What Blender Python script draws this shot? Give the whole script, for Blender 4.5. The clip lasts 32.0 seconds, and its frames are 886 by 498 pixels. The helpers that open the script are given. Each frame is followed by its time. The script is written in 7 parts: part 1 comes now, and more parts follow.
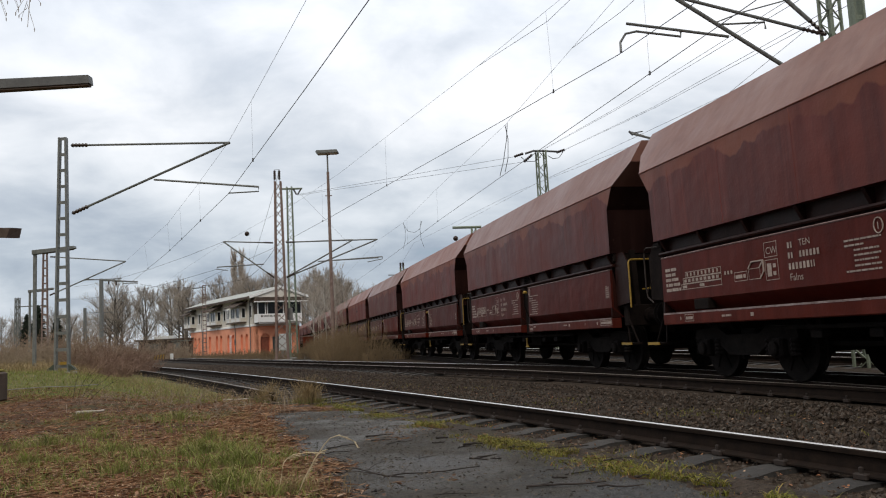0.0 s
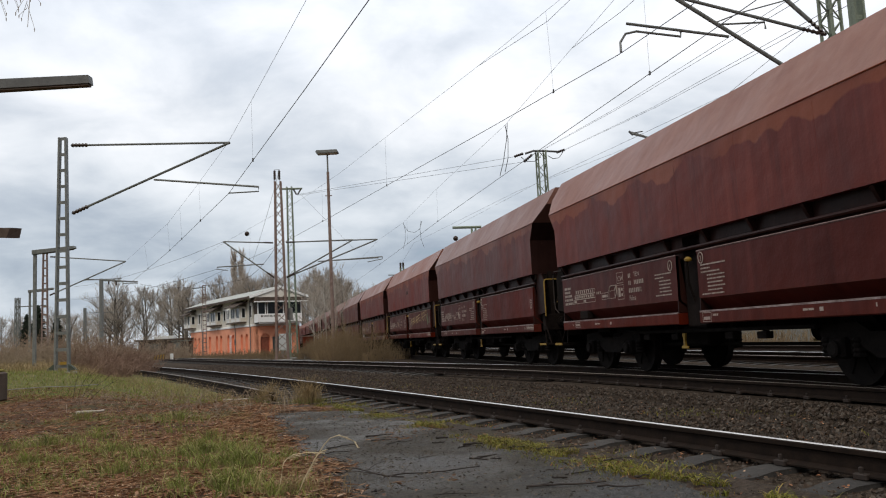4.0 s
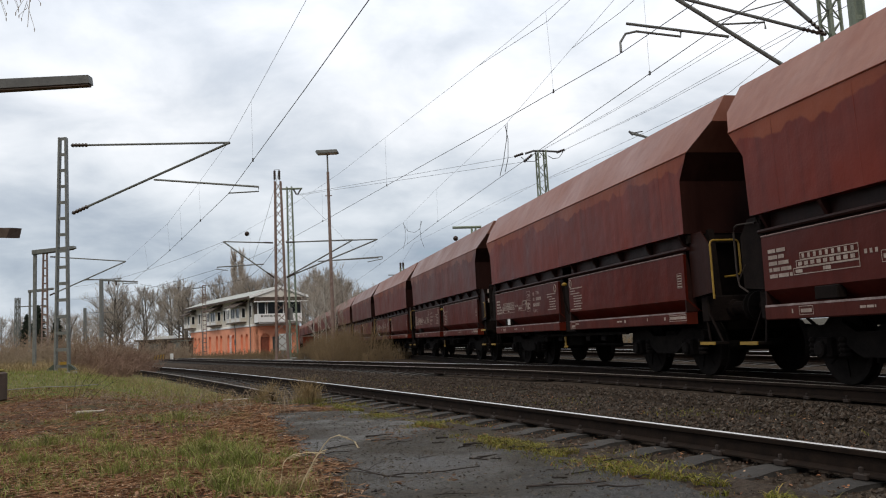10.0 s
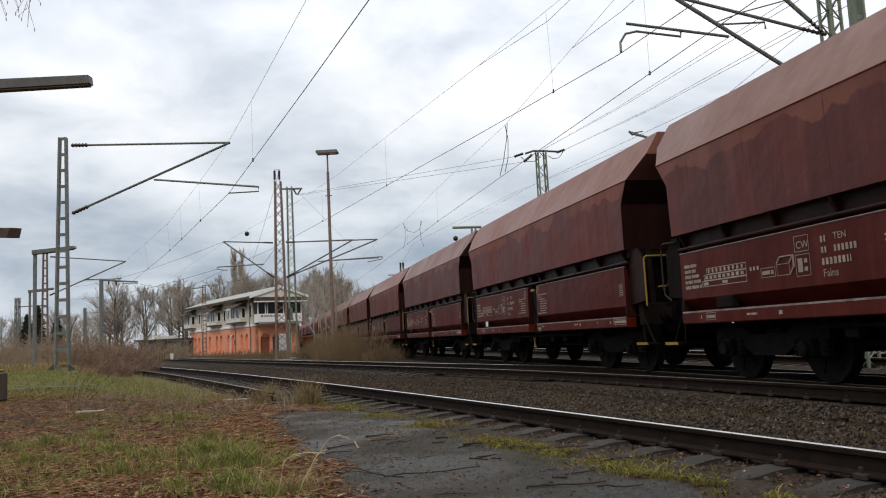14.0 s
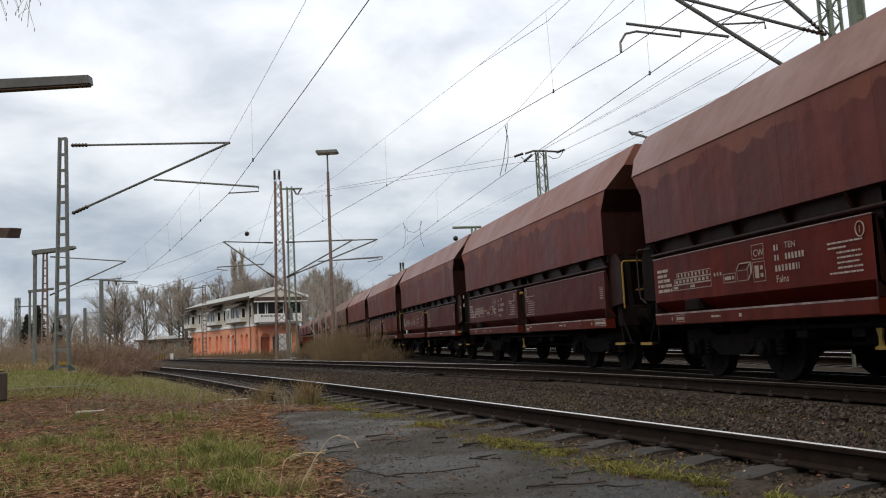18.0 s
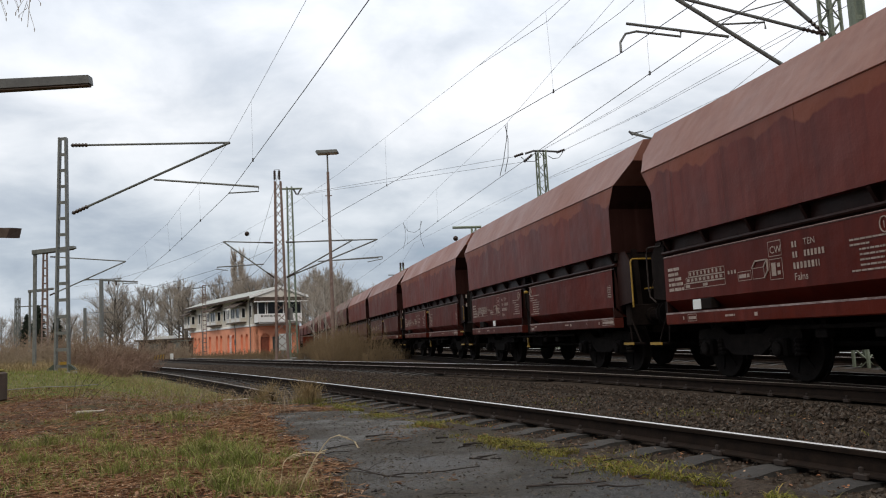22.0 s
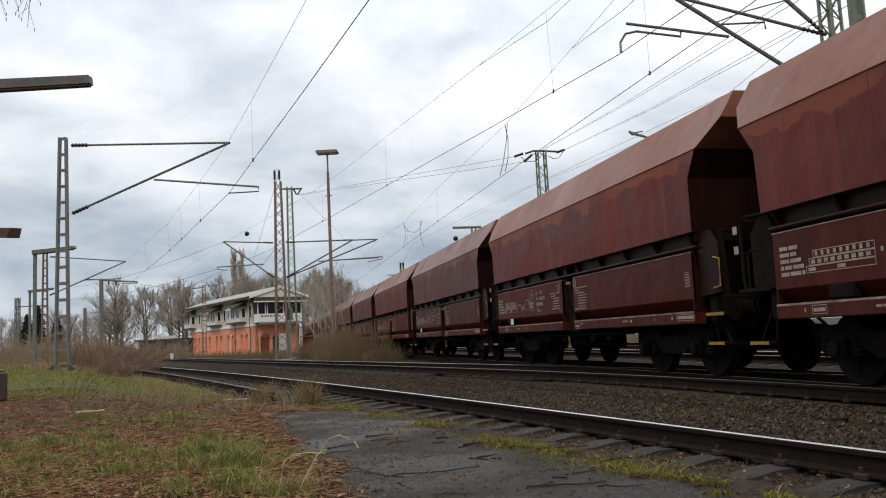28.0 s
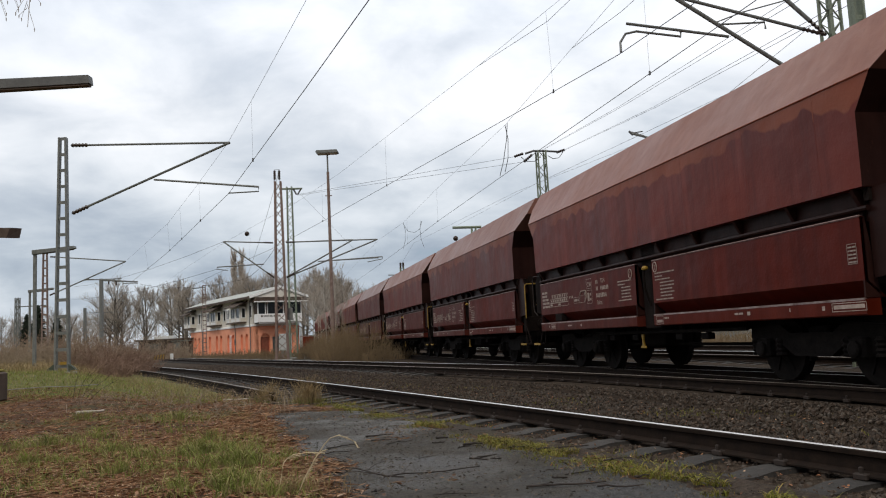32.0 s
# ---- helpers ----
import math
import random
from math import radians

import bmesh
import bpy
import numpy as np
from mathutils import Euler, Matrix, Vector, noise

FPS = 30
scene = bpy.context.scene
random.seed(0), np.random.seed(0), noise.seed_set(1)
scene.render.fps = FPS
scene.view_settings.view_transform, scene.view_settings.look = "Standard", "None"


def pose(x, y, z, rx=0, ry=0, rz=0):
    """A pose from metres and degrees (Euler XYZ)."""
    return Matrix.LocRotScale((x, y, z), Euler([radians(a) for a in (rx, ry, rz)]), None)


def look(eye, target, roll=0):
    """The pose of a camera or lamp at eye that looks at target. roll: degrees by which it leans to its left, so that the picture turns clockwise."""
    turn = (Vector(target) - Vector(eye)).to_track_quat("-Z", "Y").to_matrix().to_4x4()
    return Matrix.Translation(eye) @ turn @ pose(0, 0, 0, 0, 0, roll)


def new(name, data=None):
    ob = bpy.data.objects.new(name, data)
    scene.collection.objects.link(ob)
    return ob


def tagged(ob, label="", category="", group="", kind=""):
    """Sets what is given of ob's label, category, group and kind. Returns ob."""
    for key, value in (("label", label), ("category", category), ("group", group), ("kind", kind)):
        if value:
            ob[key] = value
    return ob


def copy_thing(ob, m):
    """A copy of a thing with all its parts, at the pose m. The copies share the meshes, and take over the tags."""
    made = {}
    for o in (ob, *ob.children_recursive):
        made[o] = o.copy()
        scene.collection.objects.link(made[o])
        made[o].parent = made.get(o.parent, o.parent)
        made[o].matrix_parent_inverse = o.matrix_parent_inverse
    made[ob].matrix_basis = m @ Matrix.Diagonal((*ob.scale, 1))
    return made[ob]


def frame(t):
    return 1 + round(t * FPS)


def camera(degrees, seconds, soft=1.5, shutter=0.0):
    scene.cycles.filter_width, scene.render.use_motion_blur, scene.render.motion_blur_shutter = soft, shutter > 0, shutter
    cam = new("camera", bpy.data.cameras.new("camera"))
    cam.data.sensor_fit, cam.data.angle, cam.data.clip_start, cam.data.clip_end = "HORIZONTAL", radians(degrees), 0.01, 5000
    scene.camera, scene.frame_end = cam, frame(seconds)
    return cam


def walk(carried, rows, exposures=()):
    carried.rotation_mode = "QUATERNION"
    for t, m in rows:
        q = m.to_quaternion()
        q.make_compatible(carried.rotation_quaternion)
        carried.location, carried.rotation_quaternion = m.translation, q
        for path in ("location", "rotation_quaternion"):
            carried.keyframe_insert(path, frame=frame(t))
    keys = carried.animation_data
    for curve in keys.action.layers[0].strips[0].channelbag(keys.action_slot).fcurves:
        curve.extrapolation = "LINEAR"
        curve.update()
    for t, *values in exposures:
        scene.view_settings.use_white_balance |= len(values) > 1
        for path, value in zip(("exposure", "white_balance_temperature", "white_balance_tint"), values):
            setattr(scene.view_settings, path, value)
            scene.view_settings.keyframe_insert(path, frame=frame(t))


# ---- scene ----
# Level 0 is the top of the rails; y runs away from the camera, x to its right.
cam = camera(58.26, 32.0, soft=1.1)
EYE = look((0, 0, 0.844), (0, 9.940, 0.844 + 1.0925), -2.835)
walk(cam, [(0.0, EYE), (32.0, EYE)], [(0.0, 0.0), (32.0, 0.0)])

# ---- light ----
SUN_UP, SUN_TURN = radians(46), radians(194)
world = bpy.data.worlds.new("overcast_sky")
scene.world = world
world.use_nodes = True


class Nodes:
    """Small helper to write node trees in few lines."""

    def __init__(self, tree):
        self.t = tree
        tree.nodes.clear()

    def add(self, kind, **inputs):
        n = self.t.nodes.new(kind)
        for k, v in inputs.items():
            self.put(n, k, v)
        return n

    def put(self, n, k, v):
        key = int(k[1:]) if k[0] == "i" and k[1:].isdigit() else k.replace("_", " ")
        if isinstance(v, tuple) and len(v) == 2 and hasattr(v[0], "outputs"):
            self.t.links.new(v[0].outputs[v[1]], n.inputs[key])
        elif hasattr(v, "outputs"):
            self.t.links.new(v.outputs[0], n.inputs[key])
        else:
            n.inputs[key].default_value = v

    def noise(self, vec, scale, detail=4, rough=0.55, distort=0.0):
        return self.add("ShaderNodeTexNoise", Vector=vec, Scale=scale, Detail=detail, Roughness=rough, Distortion=distort)

    def ramp(self, fac, *stops):
        n = self.add("ShaderNodeValToRGB", Fac=fac)
        el = n.color_ramp.elements
        while len(el) < len(stops):
            el.new(0.5)
        for e, (p, c) in zip(el, stops):
            e.position = p
            e.color = (c, c, c, 1) if isinstance(c, (int, float)) else (*c, 1)
        return n

    def mix(self, fac, a, b, blend="MIX"):
        n = self.t.nodes.new("ShaderNodeMix")
        n.data_type, n.blend_type = "RGBA", blend
        self.put(n, "i0", fac)
        for i, v in ((6, a), (7, b)):
            if isinstance(v, tuple) and len(v) == 3:
                v = (*v, 1)
            self.put(n, "i%d" % i, v)
        return (n, 2)

    def math(self, op, a, b=0.0, clamp=False):
        n = self.t.nodes.new("ShaderNodeMath")
        n.operation, n.use_clamp = op, clamp
        self.put(n, "i0", a)
        self.put(n, "i1", b)
        return n


k = Nodes(world.node_tree)
sky = k.add("ShaderNodeTexSky")
sky.sky_type, sky.sun_disc = "NISHITA", False
sky.sun_elevation, sky.sun_rotation = SUN_UP, SUN_TURN
tc = k.add("ShaderNodeTexCoord")
sep = k.add("ShaderNodeSeparateXYZ", Vector=(tc, "Generated"))
# a flat cloud deck: directions divided by their height
h = k.math("ADD", k.math("MAXIMUM", (sep, 2), 0.0), 0.26)
deck = k.add("ShaderNodeCombineXYZ", X=k.math("DIVIDE", (sep, 0), h), Y=k.math("DIVIDE", (sep, 1), h), Z=0.3)
big = k.noise(deck, 0.75, 4, 0.5, 0.2)
fine = k.noise(deck, 2.7, 8, 0.55, 0.25)
mass = k.math("ADD", k.math("MULTIPLY", big, 0.55), k.math("MULTIPLY", fine, 0.45))
tone = k.ramp(mass, (0.36, (0.47, 0.53, 0.62)), (0.45, (0.66, 0.71, 0.775)), (0.53, (0.87, 0.90, 0.94)), (0.62, (1.06, 1.065, 1.085)))
lift = k.ramp((sep, 2), (0.0, (0.68, 0.735, 0.78)), (0.11, (0.80, 0.85, 0.89)), (0.28, (1.09, 1.10, 1.12)), (0.5, (1.30, 1.315, 1.36)), (0.85, (1.85, 1.76, 1.64)))
cloud = k.mix(1.0, tone, lift, "MULTIPLY")
holes = k.ramp(mass, (0.30, 0.0), (0.38, 1.0))
both = k.mix(holes, k.mix(1.0, sky, (0.09, 0.09, 0.09), "MULTIPLY"), cloud)
# the side behind the camera lies under thicker cloud
front = k.ramp(k.math("ADD", k.math("MULTIPLY", (sep, 1), 0.5), 0.5), (0.15, 0.42), (0.62, 1.0))
both = k.mix(1.0, both, front, "MULTIPLY")
back = k.add("ShaderNodeBackground", Color=both, Strength=0.93)
k.add("ShaderNodeOutputWorld", Surface=back)

sun = new("sun", bpy.data.lights.new("sun", "SUN"))
sun.data.energy, sun.data.angle, sun.data.color = 1.1, radians(14), (1.0, 0.93, 0.82)
sun.matrix_world = look((0, 0, 60), (60 * math.cos(SUN_UP) * 0.25, 60 * math.cos(SUN_UP) * 0.97, 60 - 60 * math.sin(SUN_UP)))
tagged(sun, kind="structure")

# ---- materials ----
def material(name):
    m = bpy.data.materials.new(name)
    m.use_nodes = True
    n = Nodes(m.node_tree)
    n.mat = m
    return n


def finish(n, color, rough=0.7, metal=0.0, bump=None, strength=0.3, dist=0.02, spec=0.4):
    b = n.add("ShaderNodeBsdfPrincipled", Base_Color=color if not isinstance(color, tuple) or len(color) != 3 else (*color, 1), Roughness=rough, Metallic=metal)
    b.inputs["Specular IOR Level"].default_value = spec
    if bump is not None:
        n.put(b, "Normal", n.add("ShaderNodeBump", Height=bump, Strength=strength, Distance=dist))
    n.add("ShaderNodeOutputMaterial", Surface=b)
    return n.mat


def where(n, kind="Object"):
    return (n.add("ShaderNodeTexCoord"), kind)


def plain(name, a, b, scale=6.0, rough=0.7, metal=0.0, bump=0.15, spread=0.10, spec=0.4):
    """Two tones mixed at two scales, each object a little lighter or darker."""
    n = material(name)
    v = where(n)
    f = n.math("ADD", n.math("MULTIPLY", n.noise(v, scale), 0.6), n.math("MULTIPLY", n.noise(v, scale * 7), 0.4))
    c = n.mix(n.ramp(f, (0.35, 0.0), (0.65, 1.0)), a, b)
    info = n.add("ShaderNodeObjectInfo")
    vary = n.add("ShaderNodeHueSaturation", Color=c, Value=n.math("ADD", n.math("MULTIPLY", (info, "Random"), spread * 2), 1 - spread))
    return finish(n, vary, rough, metal, n.noise(v, scale * 9), bump, 0.01, spec)


def wagon_paint(name, base, faded, bleached, spec=0.3):
    """Old oxide red: wavy bleached patches under the bend, streaks and dirt."""
    n = material(name)
    tc = n.add("ShaderNodeTexCoord")
    v = (tc, "Object")
    info = n.add("ShaderNodeObjectInfo")
    shift = n.add("ShaderNodeCombineXYZ", X=n.math("MULTIPLY", (info, "Random"), 90.0), Y=0.0, Z=0.0)
    move = n.t.nodes.new("ShaderNodeVectorMath")
    n.put(move, "i0", v)
    n.put(move, "i1", shift)
    s = n.add("ShaderNodeSeparateXYZ", Vector=move)
    along = n.add("ShaderNodeCombineXYZ", X=(s, 0), Y=0.0, Z=0.0)
    height = n.add("ShaderNodeSeparateXYZ", Vector=v)
    # scalloped lower edge of the bleached band
    edge = n.math("ADD", n.math("MULTIPLY", n.noise(along, 1.1, 2, 0.5), 1.0), n.math("MULTIPLY", n.noise(along, 5.0, 2, 0.5), 0.16))
    low = n.math("SUBTRACT", 3.80, n.math("MULTIPLY", edge, 0.95))
    band = n.math("MULTIPLY", n.math("SUBTRACT", (height, 2), low), 30.0, True)
    band = n.math("MULTIPLY", band, n.ramp(n.noise(along, 0.55, 2), (0.38, 0.25), (0.52, 1.0)))
    streak = n.add("ShaderNodeMapping", Vector=move)
    streak.inputs["Scale"].default_value = (5.0, 5.0, 0.35)
    runs = n.noise(streak, 1.0, 5, 0.6)
    big = n.noise(move, 0.7, 4)
    c = n.mix(n.ramp(big, (0.35, 0.0), (0.68, 1.0)), base, faded)
    # cloudy pale scuffs and pinkish bloom
    bloom = n.noise(streak, 0.35, 6, 0.62, 0.8)
    c = n.mix(n.ramp(bloom, (0.50, 0.0), (0.68, 0.5)), c, (faded[0] * 1.35, faded[1] * 1.6, faded[2] * 1.75))
    c = n.mix(n.ramp(runs, (0.45, 0.0), (0.75, 0.6)), c, (base[0] * 0.55, base[1] * 0.55, base[2] * 0.62))
    c = n.mix(n.math("MULTIPLY", band, 0.75), c, bleached)
    # sloping top painted lighter down to the bend, for sky light and faded paint
    pale_top = n.math("MULTIPLY", n.math("SUBTRACT", (height, 2), n.math("ADD", 3.462, n.math("MULTIPLY", n.noise(along, 9.0, 2), 0.012))), 90.0, True)
    c = n.mix(n.math("MULTIPLY", pale_top, 0.9), c, n.mix(n.ramp(runs, (0.35, 0.0), (0.7, 1.0)), (0.245, 0.118, 0.090), (0.200, 0.090, 0.068)))
    c = n.mix(n.ramp(n.noise(move, 14, 6, 0.7), (0.62, 0.0), (0.74, 0.5)), c, (0.10, 0.045, 0.03))
    vary = n.add("ShaderNodeHueSaturation", Color=c, Hue=0.5, Saturation=n.math("ADD", n.math("MULTIPLY", (info, "Random"), 0.16), 0.95), Value=n.math("ADD", n.math("MULTIPLY", (info, "Random"), 0.24), 0.88))
    dent = n.math("ADD", n.noise(move, 1.6, 2), n.math("MULTIPLY", n.noise(move, 25, 3), 0.08))
    return finish(n, vary, n.ramp(big, (0.3, 0.34), (0.7, 0.54)), 0.0, dent, 0.35, 0.08, spec)


def ground_mix():
    """Leaf litter, soil, moss and asphalt, laid out by place."""
    n = material("ground_soil")
    v = where(n)
    s = n.add("ShaderNodeSeparateXYZ", Vector=v)
    mid = n.noise(v, 0.55, 5, 0.6, 0.3)
    small = n.noise(v, 3.2, 6, 0.65)
    fine = n.noise(v, 22.0, 6, 0.7)
    soil = n.mix(n.ramp(fine, (0.35, 0.0), (0.65, 1.0)), (0.026, 0.015, 0.009), (0.085, 0.046, 0.024))
    leaf = n.mix(n.ramp(n.noise(v, 38, 3, 0.6), (0.4, 0.0), (0.6, 1.0)), (0.080, 0.036, 0.017), (0.205, 0.100, 0.050))
    c = n.mix(n.ramp(small, (0.42, 0.0), (0.58, 1.0)), soil, leaf)
    moss = n.mix(n.ramp(fine, (0.3, 0.0), (0.7, 1.0)), (0.032, 0.046, 0.009), (0.095, 0.115, 0.022))
    c = n.mix(n.ramp(mid, (0.50, 0.0), (0.60, 0.75)), c, moss)
    # far ground: dull grass
    far = n.math("MULTIPLY", n.math("SUBTRACT", (s, 1), 14.0), 0.3, True)
    c = n.mix(n.math("MULTIPLY", far, 0.7), c, n.mix(n.ramp(small, (0.35, 0.0), (0.65, 1.0)), (0.070, 0.090, 0.018), (0.165, 0.165, 0.048)))
    # sooty dirt beside the siding's rail, along its bend
    bend = n.math("ADD", n.math("MULTIPLY", (s, 1), 0.41885), n.math("MULTIPLY", n.math("MULTIPLY", (s, 1), (s, 1)), 0.00145))
    dirt = n.math("MULTIPLY", n.math("SUBTRACT", n.math("ADD", n.math("ADD", (s, 0), bend), n.math("MULTIPLY", small, 0.4)), 3.75), 4.0, True)
    c = n.mix(n.math("MULTIPLY", dirt, 0.9), c, n.mix(n.ramp(fine, (0.35, 0.0), (0.65, 1.0)), (0.018, 0.0145, 0.0115), (0.066, 0.053, 0.041)))
    b = n.math("ADD", fine, n.math("MULTIPLY", small, 1.5))
    return finish(n, c, 0.9, 0.0, b, 0.8, 0.03, 0.2)


def asphalt_mat():
    n = material("old_asphalt")
    v = where(n)
    fine = n.noise(v, 60, 6, 0.75)
    patch = n.noise(v, 1.3, 5, 0.6)
    c = n.mix(n.ramp(fine, (0.35, 0.0), (0.68, 1.0)), (0.021, 0.0206, 0.0205), (0.142, 0.139, 0.137))
    grain = n.noise(v, 14, 7, 0.72)
    c = n.mix(n.ramp(grain, (0.36, 0.7), (0.52, 0.0)), c, (0.024, 0.0235, 0.023))
    c = n.mix(n.ramp(grain, (0.54, 0.0), (0.70, 0.55)), c, (0.200, 0.198, 0.196))
    # trodden soil and needles lie over much of it, thin and in drifts
    soil = n.mix(n.ramp(n.noise(v, 34, 4, 0.7), (0.38, 0.0), (0.62, 1.0)), (0.020, 0.0165, 0.0115), (0.088, 0.070, 0.048))
    at = n.add("ShaderNodeSeparateXYZ", Vector=v)
    inland = n.math("MULTIPLY", n.math("SUBTRACT", 1.5, (at, 0)), 0.075, True)
    c = n.mix(n.ramp(n.math("ADD", inland, n.math("ADD", n.math("MULTIPLY", patch, 0.7), n.math("MULTIPLY", n.noise(v, 7, 6, 0.7), 0.3))), (0.46, 0.0), (0.59, 0.85)), c, soil)
    c = n.mix(n.ramp(n.noise(v, 9, 6, 0.7), (0.58, 0.0), (0.68, 0.6)), c, (0.030, 0.034, 0.013))
    wet = n.ramp(n.noise(v, 0.9, 4), (0.40, 0.42), (0.58, 0.85))
    return finish(n, c, wet, 0.0, n.math("ADD", fine, n.math("MULTIPLY", patch, 1.2)), 1.0, 0.03, 0.34)


def island(name, *tones, rough=0.85, bump_scale=40.0, spec=0.25):
    """One tone an island, out of a row of tones."""
    n = material(name)
    g = n.add("ShaderNodeNewGeometry")
    step = 1.0 / max(1, len(tones) - 1)
    c = n.ramp((g, "Random Per Island"), *[(i * step, t) for i, t in enumerate(tones)])
    v = where(n)
    f = n.noise(v, bump_scale, 4)
    c2 = n.mix(n.ramp(f, (0.35, 0.0), (0.7, 0.45)), c, (0.02, 0.016, 0.012))
    return finish(n, c2, rough, 0.0, f, 0.4, 0.01, spec)


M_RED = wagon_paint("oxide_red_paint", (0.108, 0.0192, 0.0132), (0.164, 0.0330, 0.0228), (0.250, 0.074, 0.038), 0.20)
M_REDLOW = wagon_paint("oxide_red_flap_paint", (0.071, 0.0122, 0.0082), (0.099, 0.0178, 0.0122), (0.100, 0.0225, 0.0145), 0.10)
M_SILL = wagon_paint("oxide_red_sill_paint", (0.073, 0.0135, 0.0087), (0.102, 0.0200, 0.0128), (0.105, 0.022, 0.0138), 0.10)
# Underframe steels are kept near black: deep shade is put into their colour.
M_DARK = plain("near_black_steel", (0.0075, 0.0052, 0.0046), (0.017, 0.0115, 0.0098), 5, 0.9, spec=0.10)
M_BOGIE = plain("shaded_bogie_steel", (0.0075, 0.0062, 0.0058), (0.018, 0.0142, 0.0125), 6, 0.9, spec=0.10)
# Darkened copy of the oxide red that carries shade; also used for scorch marks.
M_SHADE_SCORCH = wagon_paint("shaded_red_and_scorch_paint", (0.020, 0.0085, 0.0072), (0.034, 0.0135, 0.011), (0.03, 0.013, 0.011), 0.08)
M_EDGE = plain("worn_grey_edge", (0.12, 0.065, 0.055), (0.24, 0.16, 0.145), 8, 0.6)
M_PALE = plain("pale_highlight_and_bare_patch", (0.13, 0.075, 0.065), (0.38, 0.30, 0.28), 5, 0.6)
M_YELLOW = plain("yellow_paint", (0.25, 0.145, 0.018), (0.38, 0.235, 0.038), 20, 0.5)
M_WHITE = plain("cream_white_lettering", (0.26, 0.195, 0.160), (0.48, 0.385, 0.325), 14, 0.7)
M_CARD = plain("white_card", (0.72, 0.72, 0.70), (0.82, 0.82, 0.8), 10, 0.6)
M_GREENSPRAY = plain("green_spray_paint", (0.09, 0.15, 0.07), (0.24, 0.36, 0.20), 5, 0.6)
M_GRAFF = plain("cream_spray_paint", (0.40, 0.24, 0.085), (0.60, 0.48, 0.28), 3, 0.6)
M_RAIL = plain("rusty_rail_steel", (0.010, 0.0065, 0.005), (0.026, 0.016, 0.011), 9, 0.9, spec=0.15)
M_SHINE = plain("polished_rail_head", (0.58, 0.575, 0.57), (0.74, 0.735, 0.73), 15, 0.46, 1.0, 0.05)
M_DULLHEAD = plain("dull_rail_head", (0.18, 0.15, 0.125), (0.30, 0.26, 0.22), 15, 0.55, 0.5, 0.05)
M_SLEEPER = plain("weathered_sleeper_concrete", (0.022, 0.0195, 0.0175), (0.054, 0.048, 0.043), 5, 0.9, 0, 0.4, 0.2)
M_CLIP = plain("rusty_rail_clip", (0.018, 0.0125, 0.010), (0.038, 0.025, 0.019), 20, 0.8)
M_GROUND = ground_mix()
M_ASPHALT = asphalt_mat()
M_STONE = island("ballast_stone", (0.030, 0.022, 0.0165), (0.072, 0.050, 0.037), (0.100, 0.070, 0.050), (0.054, 0.044, 0.036), (0.150, 0.122, 0.098))
M_BALLAST = plain("ballast_bed", (0.026, 0.0195, 0.0150), (0.080, 0.060, 0.045), 20, 1.0, 0, 1.0, spec=0.05)
M_LAMPGREY = plain("dark_grey_lamp_enamel", (0.10, 0.10, 0.098), (0.16, 0.16, 0.155), 6, 0.6)
M_ZINC = plain("weathered_galvanised_steel", (0.13, 0.135, 0.128), (0.24, 0.245, 0.235), 8, 0.6, 0.15)
M_MASTGREEN = plain("faded_green_mast_paint", (0.14, 0.17, 0.12), (0.27, 0.31, 0.235), 7, 0.7)
M_OLDGREEN = plain("dark_green_mast_paint", (0.14, 0.165, 0.12), (0.26, 0.295, 0.225), 7, 0.7)
M_FOOT = plain("dark_green_mast_foot_paint", (0.040, 0.050, 0.036), (0.085, 0.10, 0.075), 7, 0.8)
M_MASTRUST = plain("rusty_brown_mast_paint", (0.15, 0.098, 0.080), (0.28, 0.20, 0.17), 7, 0.75)
M_WIRE = plain("copper_catenary_wire", (0.06, 0.06, 0.063), (0.12, 0.12, 0.125), 9, 0.5, 0.3)
M_INSUL = plain("brown_porcelain", (0.03, 0.018, 0.014), (0.05, 0.03, 0.022), 12, 0.3)

# ---- mesh tools ----
def mesh_from(name, verts, faces, mat, smooth=False):
    me = bpy.data.meshes.new(name)
    me.from_pydata([tuple(v) for v in verts], [], faces)
    if isinstance(mat, (list, tuple)):
        for m in mat:
            me.materials.append(m)
    else:
        me.materials.append(mat)
    if smooth:
        me.polygons.foreach_set("use_smooth", [True] * len(me.polygons))
    me.update()
    return me


